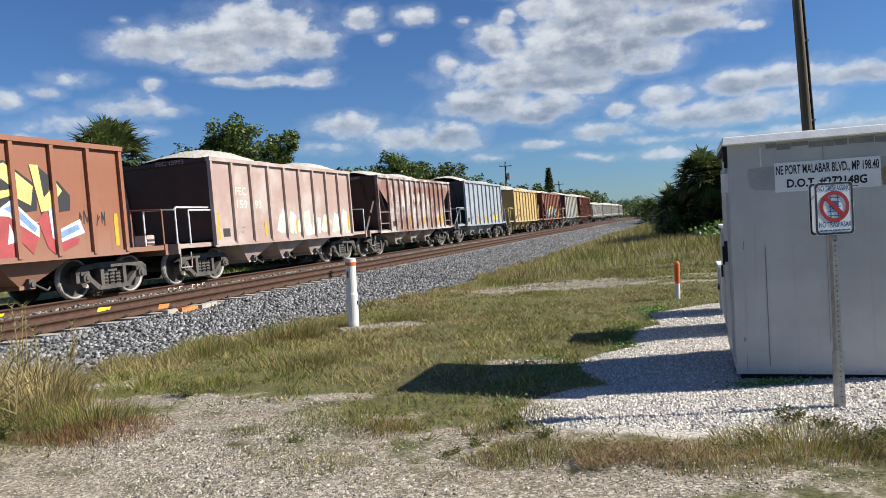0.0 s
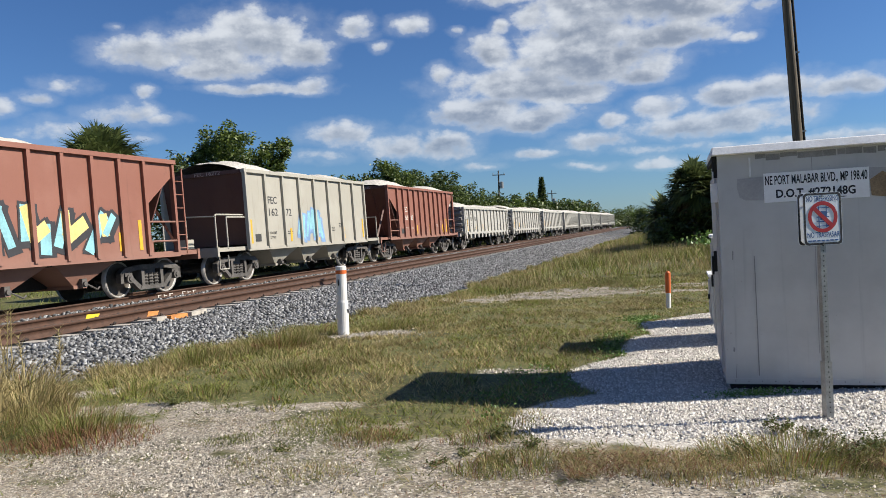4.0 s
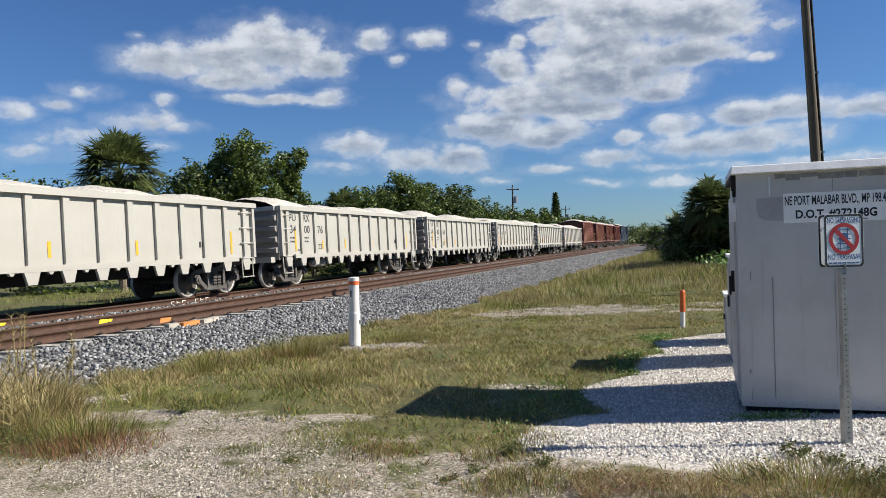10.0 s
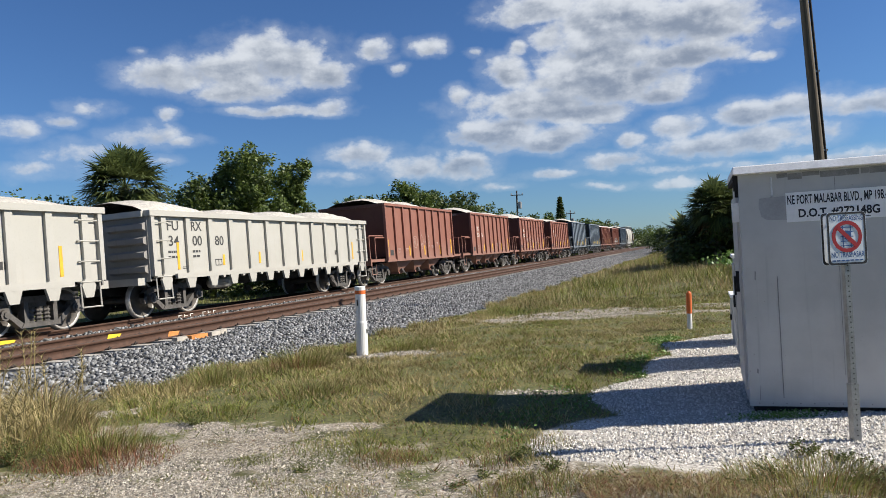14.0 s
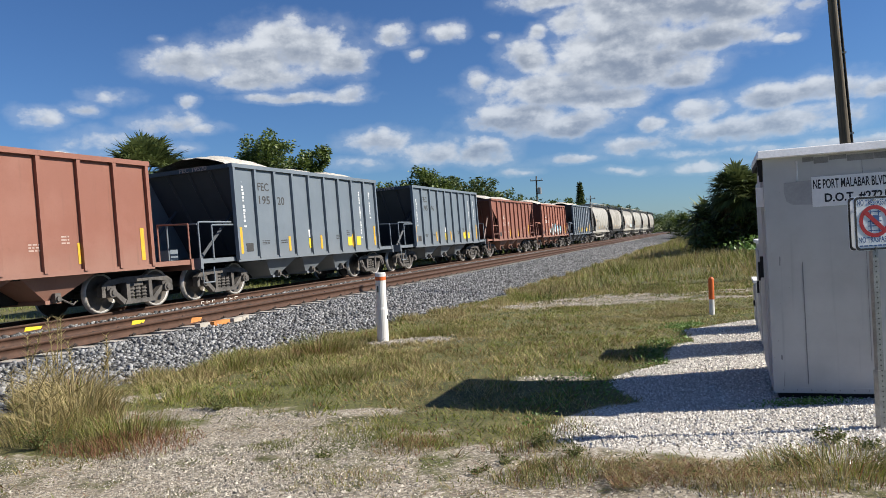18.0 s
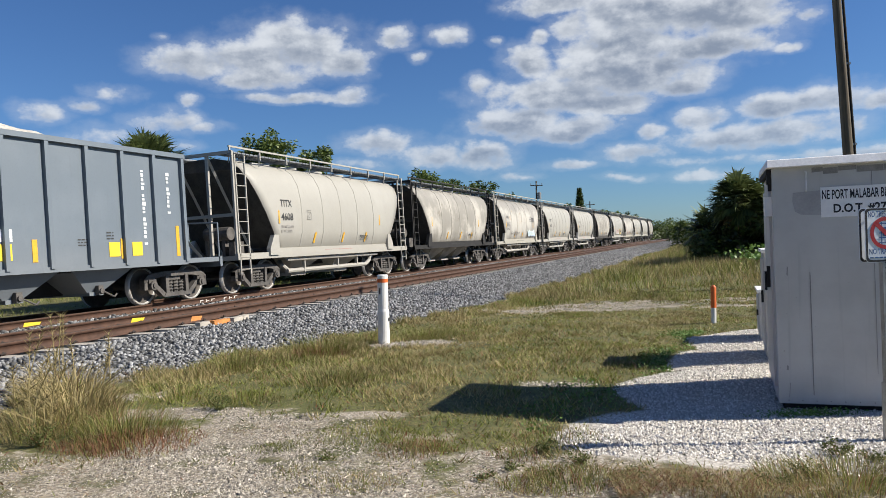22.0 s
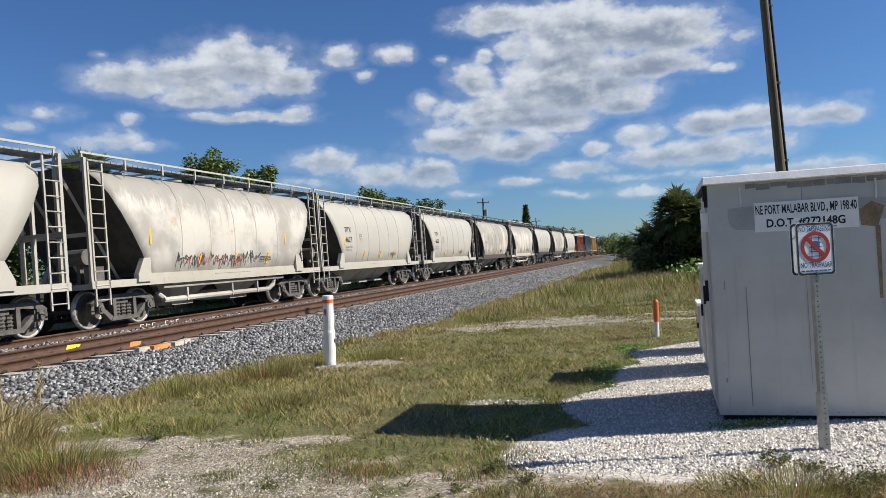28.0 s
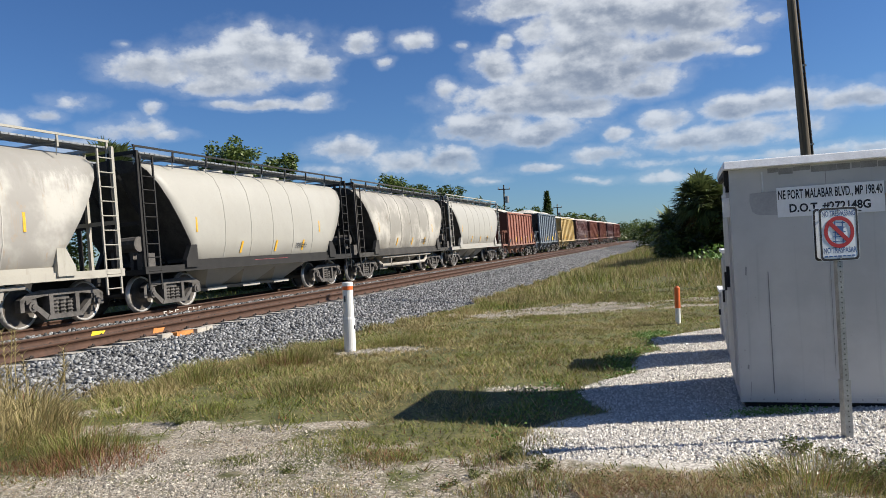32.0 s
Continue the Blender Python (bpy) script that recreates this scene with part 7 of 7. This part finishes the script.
    # clumps: centre, radius, height, blades, dry share, red share
    for k, (cx, cy, rad, hh, cnt, dry, red, label) in enumerate((
            (-3.15, 6.42, 0.40, 0.36, 1300, 0.30, 0.12, "large clump of green wiry grass with reddish base"), (-3.0, 6.12, 0.5, 0.15, 2000, 0.35, 0.75, "low reddish dry grass clump"),
            (-3.95, 7.15, 0.45, 0.62, 900, 0.95, 0.0, "tall dry straw grass clump"), (-3.95, 6.6, 0.42, 0.40, 900, 0.7, 0.05, "mixed dry and green grass clump"), (-4.7, 8.3, 0.5, 0.55, 900, 0.9, 0.05, "tall dry straw grass clump"),
            (-3.3, 8.0, 0.4, 0.22, 500, 0.35, 0.05, "green grass clump at the foot of the ballast"), (-2.55, 7.75, 0.4, 0.2, 600, 0.3, 0.08, "green grass clump"),
            (-2.35, 11.1, 0.45, 0.42, 1600, 0.3, 0.08, "green grass clump beside the marker post"), (-2.3, 10.85, 0.42, 0.22, 1000, 0.3, 0.65, "reddish dry grass clump"),
            (-1.95, 12.35, 0.35, 0.30, 900, 0.3, 0.1, "green grass clump beside the marker post"), (-0.9, 12.6, 0.55, 0.26, 1300, 0.3, 0.05, "green grass clump beside the marker post"),
            (-3.3, 9.9, 0.5, 0.34, 1300, 0.3, 0.1, "green grass clump at the foot of the ballast"), (-1.75, 8.7, 0.6, 0.20, 1600, 0.35, 0.08, "green grass clump"),
            (-1.2, 9.6, 0.6, 0.18, 1200, 0.3, 0.12, "green grass clump"), (2.25, 4.75, 0.5, 0.20, 1900, 0.5, 0.1, "weedy grass clump in front of the gravel"),
            (1.55, 4.55, 0.5, 0.13, 1600, 0.75, 0.2, "low straw coloured grass clump"), (2.9, 4.6, 0.5, 0.17, 1400, 0.4, 0.1, "low green grass clump"), (-0.52, 5.72, 0.30, 0.12, 800, 0.55, 0.35, "small reddish dry tuft on bare soil"),
            (-1.65, 5.88, 0.24, 0.07, 700, 0.1, 0.0, "small green tuft on bare soil"), (-1.36, 5.27, 0.24, 0.06, 600, 0.35, 0.05, "small grass tuft on bare soil"), (-0.95, 5.0, 0.32, 0.07, 800, 0.55, 0.05, "small grass tuft on bare soil"),
            (0.42, 4.85, 0.38, 0.15, 1300, 0.4, 0.15, "weedy tuft on bare soil"), (0.22, 5.5, 0.2, 0.13, 350, 0.3, 0.3, "small weedy tuft on bare soil"), (-0.95, 6.2, 0.5, 0.10, 1500, 0.2, 0.05, "low green grass patch"),
            (-2.2, 4.35, 0.25, 0.05, 500, 0.3, 0.0, "small green tuft on bare soil"), (0.6, 6.0, 0.4, 0.12, 1100, 0.35, 0.1, "low grass patch beside the gravel"), (-2.2, 4.0, 0.3, 0.05, 400, 0.3, 0.1, "small green tuft on bare soil"))):
        r = rad * np.sqrt(rng.random(cnt))
        a = rng.random(cnt) * math.tau
        ragged = 0.65 + 0.7 * vnoise(np.cos(a) + cx * 3, np.sin(a) + cy * 3, 1.6, k)
        x, y = cx + r * np.cos(a) * 1.15 * ragged, cy + r * np.sin(a) * 0.85 * ragged
        h = hh * (1 - 0.6 * (r / rad) ** 2) * (0.45 + 0.75 * rng.random(cnt))
        tone = np.where(rng.random(cnt) < red, 2, np.where(rng.random(cnt) < dry, 1, 0))
        blades("grass_clump", x, y, ground_z(x, y) - 0.01, h, np.full(cnt, 0.0040 if hh < 0.3 else 0.008 if dry > 0.8 else 0.0032), 0.8, mats, tone, label, "grass", 30 + k, True, a if hh > 0.18 else None)


make_grass()


def make_seed_stalks():
    """Tall straw stalks with bristly seed heads."""
    rng = random.Random(8)
    for k in range(20):
        x, y = -3.65 - 0.75 * rng.random(), 6.2 + 1.2 * rng.random()
        h = rng.uniform(0.55, 1.15)
        bx, by = rng.uniform(-0.15, 0.3), rng.uniform(-0.15, 0.15)

        def fill(bm):
            pts = [(bx * t * t, by * t * t, h * t) for t in (0, 0.25, 0.5, 0.75, 1.0)]
            rail_line(bm, pts, 0.0045, 4)
            for j in range(22):
                t = 0.74 + 0.26 * j / 22
                c = (bx * t * t, by * t * t, h * t)
                a = j * 2.4
                bar(bm, c, (c[0] + 0.05 * math.cos(a), c[1] + 0.05 * math.sin(a), c[2] + 0.05), 0.004, 3, 0.001)
            for j in range(5):
                a, t = j * 2.1, 0.1 + 0.12 * j
                bar(bm, (bx * t * t, by * t * t, h * t), (0.16 * math.cos(a), 0.16 * math.sin(a), h * t + 0.1), 0.006, 3, 0.001)
        thing("seed_stalk", "tall dry grass stalk with a bristly seed head", "grass stalk", (x, y, -0.02), 0, "dry grass stalks", "", one_mesh("seed_stalk", fill, GRASS_D))


make_seed_stalks()


def leaves_mesh(name, centres, size, mats, seed, droop=0.2, index=None, aspect=0.5):
    """Pointed leaves, folded along the middle, at the given places."""
    rng = np.random.default_rng(seed)
    n = len(centres)
    d = rng.normal(0, 1, (n, 3))
    d[:, 2] = d[:, 2] * 0.6 - droop
    d /= np.linalg.norm(d, axis=1)[:, None]
    s = np.cross(d, rng.normal(0, 1, (n, 3)))
    s /= np.linalg.norm(s, axis=1)[:, None] + 1e-9
    L = (size * (0.6 + 0.8 * rng.random(n)))[:, None]
    if size[0] > 0.18:  # far ones need no more than three corners
        v = np.stack([centres + s * L * aspect * 0.6, centres + d * L, centres - s * L * aspect * 0.6], 1)
    else:
        v = np.stack([centres, centres + d * L * 0.5 + s * L * aspect * 0.5, centres + d * L, centres + d * L * 0.5 - s * L * aspect * 0.5], 1)
    f = np.arange(v.shape[0] * v.shape[1]).reshape(n, -1)
    return np_mesh(name, v.reshape(-1, 3), f, mats, index)


def make_tree(at, h, w, n, leaf, mat, label, seed, low=0.15, lobes=9, squash=1.0, group="trees beyond the tracks", lobe_size=0.42):
    """A broad-leaved tree: tapered trunk, limbs to each lobe of the crown, leaves gathered in twig-size clumps with gaps."""
    rng = np.random.default_rng(seed)
    tree = thing("tree", label, "tree", (*at, -0.05), 0, group)
    lob = []
    for k in range(lobes):
        a, r = k * 2.4 + rng.random(), w * 0.5 * (0.25 + 0.65 * math.sqrt(rng.random()))
        z = h * (low + 0.12 + (0.92 - low - 0.12) * ((k + 0.5) / lobes) ** 0.85)
        taper = 1.0 - 0.55 * max(0.0, (z / h - 0.55) / 0.45)
        lob.append((r * math.cos(a) * taper, r * math.sin(a) * taper, z - 0.08 * h, w * lobe_size * rng.uniform(0.7, 1.15) * (0.75 + 0.25 * taper)))

    def fill(bm):
        th = h * 0.5
        r = 0.028 * h
        for i in range(5):
            bar(bm, (0.05 * i * math.sin(seed + i), 0.04 * i, th * i / 5), (0.05 * (i + 1) * math.sin(seed + i + 1), 0.04 * (i + 1), th * (i + 1) / 5), r * (1 - 0.13 * i), 8, r * (1 - 0.13 * (i + 1)))
        for x, y, z, rr in lob:
            s = min(th, max(0.3, z * 0.45))
            m = (x * 0.45, y * 0.45, s + (z - s) * 0.6)
            bar(bm, (0, 0, s), m, r * 0.5, 6, r * 0.3)
            bar(bm, m, (x, y, z), r * 0.3, 5, r * 0.12)
    part("trunk", one_mesh("trunk", fill, BARK), tree)
    per = n // lobes
    pts = []
    for x, y, z, rr in lob:
        twigs = max(14, per // 45)
        d = rng.normal(0, 1, (twigs, 3))
        d /= np.linalg.norm(d, axis=1)[:, None]
        c = np.array([x, y, z]) + d * (rr * (0.45 + 0.5 * rng.random((twigs, 1)))) * np.array([1, 1, 0.8 * squash])
        jit = rng.normal(0, 1, (per, 3))
        jit /= np.maximum(1.0, np.linalg.norm(jit, axis=1) / 1.7)[:, None]
        p = c[rng.integers(0, twigs, per)] + jit * rr * 0.15
        pts.append(p)
    p = np.concatenate(pts)
    p[:, 2] = np.maximum(p[:, 2], h * 0.03)
    top = p[:, 2].max()
    p[:, 2] = p[:, 2] * (h / max(top, 0.1))
    part("crown", leaves_mesh("crown", p, np.full(len(p), leaf * 1.15), [mat], seed), tree)
    return tree


def make_palm(at, h, r, label, seed, fronds=46, group="palms"):
    """A cabbage palm: booted trunk, round crown of fan fronds with drooping tips, dead fronds below."""
    rng = np.random.default_rng(seed)
    palm = thing("palm_tree", label, "palm tree", (*at, -0.05), 0, group)
    zc = h - r * 0.95

    def fill(bm):
        for i in range(8):
            bar(bm, (0, 0, zc * i / 8), (0, 0, zc * (i + 1) / 8), 0.19 + 0.02 * (i % 2), 9, 0.17)
    part("trunk", one_mesh("palm_trunk", fill, PALM_BARK), palm)
    for name, count, lo, hi, mat, reach in (("crown", fronds, -0.72, 1.0, PALM_LEAF, 1.0), ("dead_fronds", fronds // 4, -0.95, -0.6, PALM_DEAD, 0.8)):
        verts, faces = [], []
        for k in range(count):
            el = math.asin(lo + (hi - lo) * (k + 0.5) / count)
            az = k * 2.39996 + rng.normal(0, 0.2)
            d = np.array([math.cos(el) * math.cos(az), math.cos(el) * math.sin(az), math.sin(el)])
            s = np.cross(d, [0, 0, 1.0])
            s /= np.linalg.norm(s) + 1e-6
            u = np.cross(s, d)
            root = np.array([0, 0, zc])
            hub = root + d * r * rng.uniform(0.42, 0.6) * reach
            # stalk
            i = len(verts)
            verts += [root - s * 0.02, root + s * 0.02, hub + s * 0.012, hub - s * 0.012]
            faces.append((i, i + 1, i + 2, i + 3))
            m = 30
            for j in range(m):
                f = (j + 0.5) / m * 2 - 1
                ang = f * 2.0
                way = d * math.cos(ang) + s * math.sin(ang) + u * 0.22 * abs(f)
                way /= np.linalg.norm(way)
                L = r * reach * (0.56 - 0.16 * abs(f)) * rng.uniform(0.75, 1.1)
                side = np.cross(way, u)
                side /= np.linalg.norm(side) + 1e-6
                wd = 0.042
                a, b = hub + way * L * 0.55, hub + way * L + np.array([0, 0, -0.26 * L * rng.uniform(0.2, 1.5)])
                i = len(verts)
                verts += [hub, a + side * wd, b, a - side * wd]
                faces.append((i, i + 1, i + 2, i + 3))
        part(name, np_mesh(name, np.array(verts) - 0.0, np.array(faces), [mat]), palm)
    return palm


def make_conifer(at, h):
    tree = thing("conifer", "tall slim Norfolk pine far off above the tree line", "tree", (*at, 0), 0)
    part("trunk", one_mesh("pine_trunk", lambda bm: bar(bm, (0, 0, 0), (0, 0, h), 0.2, 8, 0.03), BARK), tree)
    rng = np.random.default_rng(3)
    pts = []
    for k in range(16):
        z = h * (0.32 + 0.67 * k / 16)
        reach = h * 0.13 * (1 - k / 17)
        for b in range(7):
            a = b * math.tau / 7 + k
            for q in np.linspace(0.1, 1, 16):
                pts.append((reach * q * math.cos(a), reach * q * math.sin(a), z + 0.25 * reach * q * q))
    pts = np.repeat(np.array(pts), 3, 0) + rng.normal(0, 0.07, (len(pts) * 3, 3))
    part("crown", leaves_mesh("pine_crown", pts, np.full(len(pts), 0.4), [LEAF_B], 5, 0.0), tree)


def make_plants():
    make_palm((-13.5, 31.2), 6.95, 2.0, "cabbage palm with a full round crown beyond the tracks", 1, 76)
    t = make_tree
    t((-17.8, 31.3), 5.15, 5.2, 16000, 0.15, LEAF_A, "low green tree beyond the tracks", 2, lobes=9)
    t((-11.7, 36.3), 6.2, 4.4, 26000, 0.15, LEAF_B, "dense dark green tree beyond the tracks", 3, 0.05, 12)
    t((-10.1, 36.8), 7.7, 2.8, 22000, 0.15, LEAF_A, "tall green tree with an uneven crown beyond the tracks", 4, 0.1, 12)
    t((-8.2, 39.2), 7.0, 2.2, 8000, 0.15, LEAF_A, "slender airy tree beyond the tracks", 5, 0.45, 6)
    t((-9.2, 37.8), 4.7, 3.4, 16000, 0.15, LEAF_B, "dense dark green tree beyond the tracks", 6, 0.05, 9)
    t((-7.4, 41.4), 4.3, 3.0, 10000, 0.15, LEAF_B, "low green bush beyond the tracks", 7, 0.05, 8)
    make_palm((-7.6, 54.6), 6.0, 1.7, "cabbage palm among the trees beyond the tracks", 8, 46)
    for k, (x, y, h, w, n, m) in enumerate(((-9.2, 53.6, 5.2, 4.5, 8000, LEAF_B), (-6.2, 57.6, 6.3, 4.6, 9000, LEAF_A), (-4.3, 61.8, 6.6, 4.6, 9000, LEAF_B), (-2.9, 59.9, 7.6, 3.6, 8000, LEAF_A), (-0.6, 64.0, 7.1, 5.0, 10000, LEAF_B),
                                            (2.3, 72.0, 6.5, 5.4, 9000, LEAF_A), (4.9, 79.8, 5.9, 5.5, 8000, LEAF_B), (0.8, 68.0, 5.6, 5.0, 7000, LEAF_B), (-3.0, 56.0, 4.6, 4.0, 6000, LEAF_B))):
        t((x, y), h, w, int(n * 1.7), 0.2, m, "green tree in the row beyond the tracks", 20 + k, 0.03, 10)
    for k, (x, y, h, w, n, m) in enumerate(((7.4, 92, 5.5, 7, 6000, LEAF_A), (10.8, 109.5, 6.3, 8, 6000, LEAF_B), (15.1, 124.1, 7.1, 8, 6000, LEAF_A), (19.0, 130, 6.3, 8, 5000, LEAF_B), (22.9, 138.1, 6.7, 8, 5000, LEAF_A),
                                            (26.5, 147, 6.0, 9, 5000, LEAF_B), (30.7, 157, 5.8, 9, 5000, LEAF_A), (46.8, 225, 8.6, 8, 4000, LEAF_B), (36.0, 180, 5.0, 12, 5000, LEAF_B), (49.0, 212, 5.5, 14, 4000, LEAF_B), (57.0, 222, 6.0, 15, 4000, LEAF_A), (66.0, 236, 6.5, 15, 4000, LEAF_B), (76.0, 250, 6.5, 16, 4000, LEAF_B))):
        t((x, y), h, w, n, 0.45, m, "distant green tree in the row beyond the tracks", 40 + k, 0.02, 9)
    make_conifer((21.6, 148.4), 11.4)
    # growth on the near side, along the curve
    g = "growth beside the curve"
    make_palm((11.25, 32.1), 4.2, 1.45, "cabbage palm in the thicket beside the line", 9, 76, g)
    make_palm((10.7, 33.8), 3.0, 1.5, "young cabbage palm in the thicket beside the line", 10, 40, g)
    make_palm((12.6, 31.4), 3.6, 1.5, "cabbage palm in the thicket beside the line", 11, 40, g)
    for k, (x, y, h, w, n, m, leaf) in enumerate(((12.3, 33.0, 4.0, 2.6, 14000, LEAF_B, 0.15), (11.0, 32.9, 2.6, 2.4, 9000, LEAF_B, 0.15), (13.0, 34.0, 3.0, 3.0, 9000, LEAF_B, 0.17), (14.4, 40.0, 3.3, 3.6, 8000, LEAF_A, 0.2), (16.2, 44.0, 3.3, 4.2, 8000, LEAF_B, 0.2), (17.6, 50.5, 2.8, 4.2, 7000, LEAF_A, 0.22),
                                                  (20.4, 58.0, 3.2, 5.0, 7000, LEAF_B, 0.25), (22.6, 67.4, 3.6, 5.5, 7000, LEAF_B, 0.28), (29.0, 92.0, 3.8, 7.0, 6000, LEAF_B, 0.35), (37.0, 116.4, 3.6, 8.0, 5000, LEAF_B, 0.4),
                                                  (52.0, 150.0, 5.0, 12.0, 5000, LEAF_B, 0.5), (13.8, 31.5, 3.0, 3.6, 8000, LEAF_B, 0.17), (15.8, 33.0, 3.4, 4.0, 8000, LEAF_A, 0.2), (18.5, 34.0, 3.6, 4.4, 7000, LEAF_B, 0.2))):
        t((x, y), h, w, n, leaf, m, "dense dark green shrub beside the line", 60 + k, 0.0, 9, group=g)
    # creeping vine patch and small weeds
    rng = np.random.default_rng(77)
    n = 5000
    x, y = 11.4 + rng.normal(0, 0.8, n), 25.5 + rng.normal(0, 1.8, n)
    thing("vine_patch", "bright green creeping vine over the rough grass", "vine", kind="stuff", me=leaves_mesh("vine_patch", np.stack([x, y, 0.6 + 0.35 * vnoise(x, y, 0.8, 3) + 0.1 * rng.random(n)], -1), np.full(n, 0.11), [WEED], 78, 0.0, aspect=0.9))
    n = 100000
    x, y = -1.4 + 5.0 * rng.random(n), 5.9 + 6.6 * rng.random(n)
    v = patch_value(x, y, PAD)
    near_pad = np.clip(1.0 + v * 0.7, 0, 1) * np.clip((y - 7.0) / 2.5, 0.15, 1.0)
    keep = (v < -0.05) & (rng.random(n) < np.clip(near_pad * (vnoise(x, y, 1.1, 19) * 2.4 - 0.9), 0, 0.8))
    x, y = x[keep], y[keep]
    thing("ground_weeds", "small round-leaved green weeds beside the gravel", "weeds", kind="stuff", me=leaves_mesh("ground_weeds", np.stack([x, y, ground_z(x, y) + 0.01 + 0.05 * rng.random(len(x))], -1), np.full(len(x), 0.026), [WEED], 79, -0.3, aspect=0.8))
    n = 1100
    x, y = 2.85 + rng.normal(0, 0.2, n), 6.70 + rng.normal(0, 0.06, n)
    thing("hut_weeds", "low green weeds against the foot of the hut", "weeds", kind="stuff", me=leaves_mesh("hut_weeds", np.stack([x, y, ground_z(x, y) + 0.02 + 0.06 * rng.random(n) ** 2], -1), np.full(n, 0.022), [WEED], 80, -0.2, aspect=0.7))


def make_leafy_weeds():
    """Low branching weeds with small leaves and dry stems, on the soil and in front of the gravel."""
    rng = np.random.default_rng(91)
    spots = ((2.40, 5.28, 0.17, 0.16), (2.62, 5.12, 0.12, 0.16), (2.05, 4.86, 0.12, 0.2), (2.62, 4.72, 0.16, 0.2), (2.9, 4.9, 0.14, 0.18), (1.7, 4.72, 0.08, 0.2), (0.62, 5.25, 0.10, 0.14), (0.42, 5.62, 0.11, 0.13),
             (0.15, 5.2, 0.06, 0.14), (-0.05, 5.0, 0.05, 0.15), (0.95, 4.95, 0.07, 0.15), (0.35, 5.0, 0.05, 0.16), (-3.75, 6.2, 0.22, 0.2), (-2.62, 7.35, 0.20, 0.25), (-1.2, 5.55, 0.04, 0.12), (1.3, 4.75, 0.07, 0.2))
    for k, (cx, cy, h, w) in enumerate(spots):
        weed = thing("leafy_weed", "small branching weed with little green leaves and dry stems", "weed", (cx, cy, float(ground_z(cx, cy)) - 0.005), 0, "weeds on the soil")
        twigs = 12
        a, lean, up = rng.random(twigs) * math.tau, w * (0.25 + 0.75 * rng.random(twigs)), h * (0.35 + 0.65 * rng.random(twigs))
        ends = np.stack([lean * np.cos(a), lean * np.sin(a), up], -1)

        def fill(bm):
            for e in ends:
                m = (e[0] * 0.4, e[1] * 0.4, e[2] * 0.55)
                bar(bm, (0, 0, 0), m, 0.003, 4, 0.002)
                bar(bm, m, tuple(e), 0.002, 4, 0.001)
        part("stems", one_mesh("weed_stems", fill, GRASS_D if k % 3 else GRASS_R), weed)
        n = int(520 * max(0.5, h / 0.12))
        t = rng.random(n) ** 0.7
        p = ends[rng.integers(0, twigs, n)] * np.stack([t * 0.9, t * 0.9, t], -1) + rng.normal(0, 0.012 + 0.05 * w, (n, 3)) * (1, 1, 0.6)
        p[:, 2] = np.maximum(p[:, 2], 0.004)
        part("leaves", leaves_mesh("weed_leaves", p, np.full(n, 0.017), [WEED_OLIVE], 92 + k, -0.2, aspect=0.6), weed)
    # matted dead grass in front of the gravel
    n = 9000
    x, y = 0.75 + 2.3 * rng.random(n), 4.45 + 0.48 * rng.random(n)
    keep = rng.random(n) < np.clip(vnoise(x, y, 2.4, 44) * 1.8 - 0.4 - np.clip(y - 4.72, 0, 1) * 3, 0, 1)
    x, y = x[keep], y[keep]
    blades("dead_grass_mat", x, y, ground_z(x, y) + 0.012 + 0.03 * rng.random(len(x)), 0.03 + 0.05 * rng.random(len(x)), np.full(len(x), 0.0036), 2.4, [GRASS_D, GRASS_R, GRASS_G],
           np.where(rng.random(len(x)) < 0.35, 1, np.where(rng.random(len(x)) < 0.2, 2, 0)), "matted brown dead grass in front of the gravel", "grass", 95)


make_plants()
make_leafy_weeds()


def car_pose(s):
    p, th = line(s, -GAUGE / 2)
    return Matrix.Translation(p) @ pose(0, 0, 0, 0, 0, 90 - math.degrees(th)) @ pose(0, 0, 0, -math.degrees(CANT))


def motions():
    """The train rolls past at an even speed; its wheelsets turn as they pass."""
    for car, u in CARS:
        walk(car, [(float(t), car_pose(u - SPEED * t)) for t in range(0, int(SECONDS) + 1)])
    for wheelset, u, at in WHEELSETS:
        first, last = frame((u - 34.0) / SPEED) - 1, frame((u - 2.0) / SPEED) - 1
        rest = Matrix.Translation(at)
        rows = [(0.0, rest)]
        turn = 0.0
        for k in range(max(first, 1), min(last, frame(SECONDS) - 2)):
            turn = -math.degrees(SPEED / WHEEL_R / FPS) * (k - max(first, 1))
            rows.append((k / FPS, rest @ pose(0, 0, 0, 0, turn, 0)))
        rows.append((SECONDS, rest @ pose(0, 0, 0, 0, turn, 0)))
        walk(wheelset, rows)


motions()
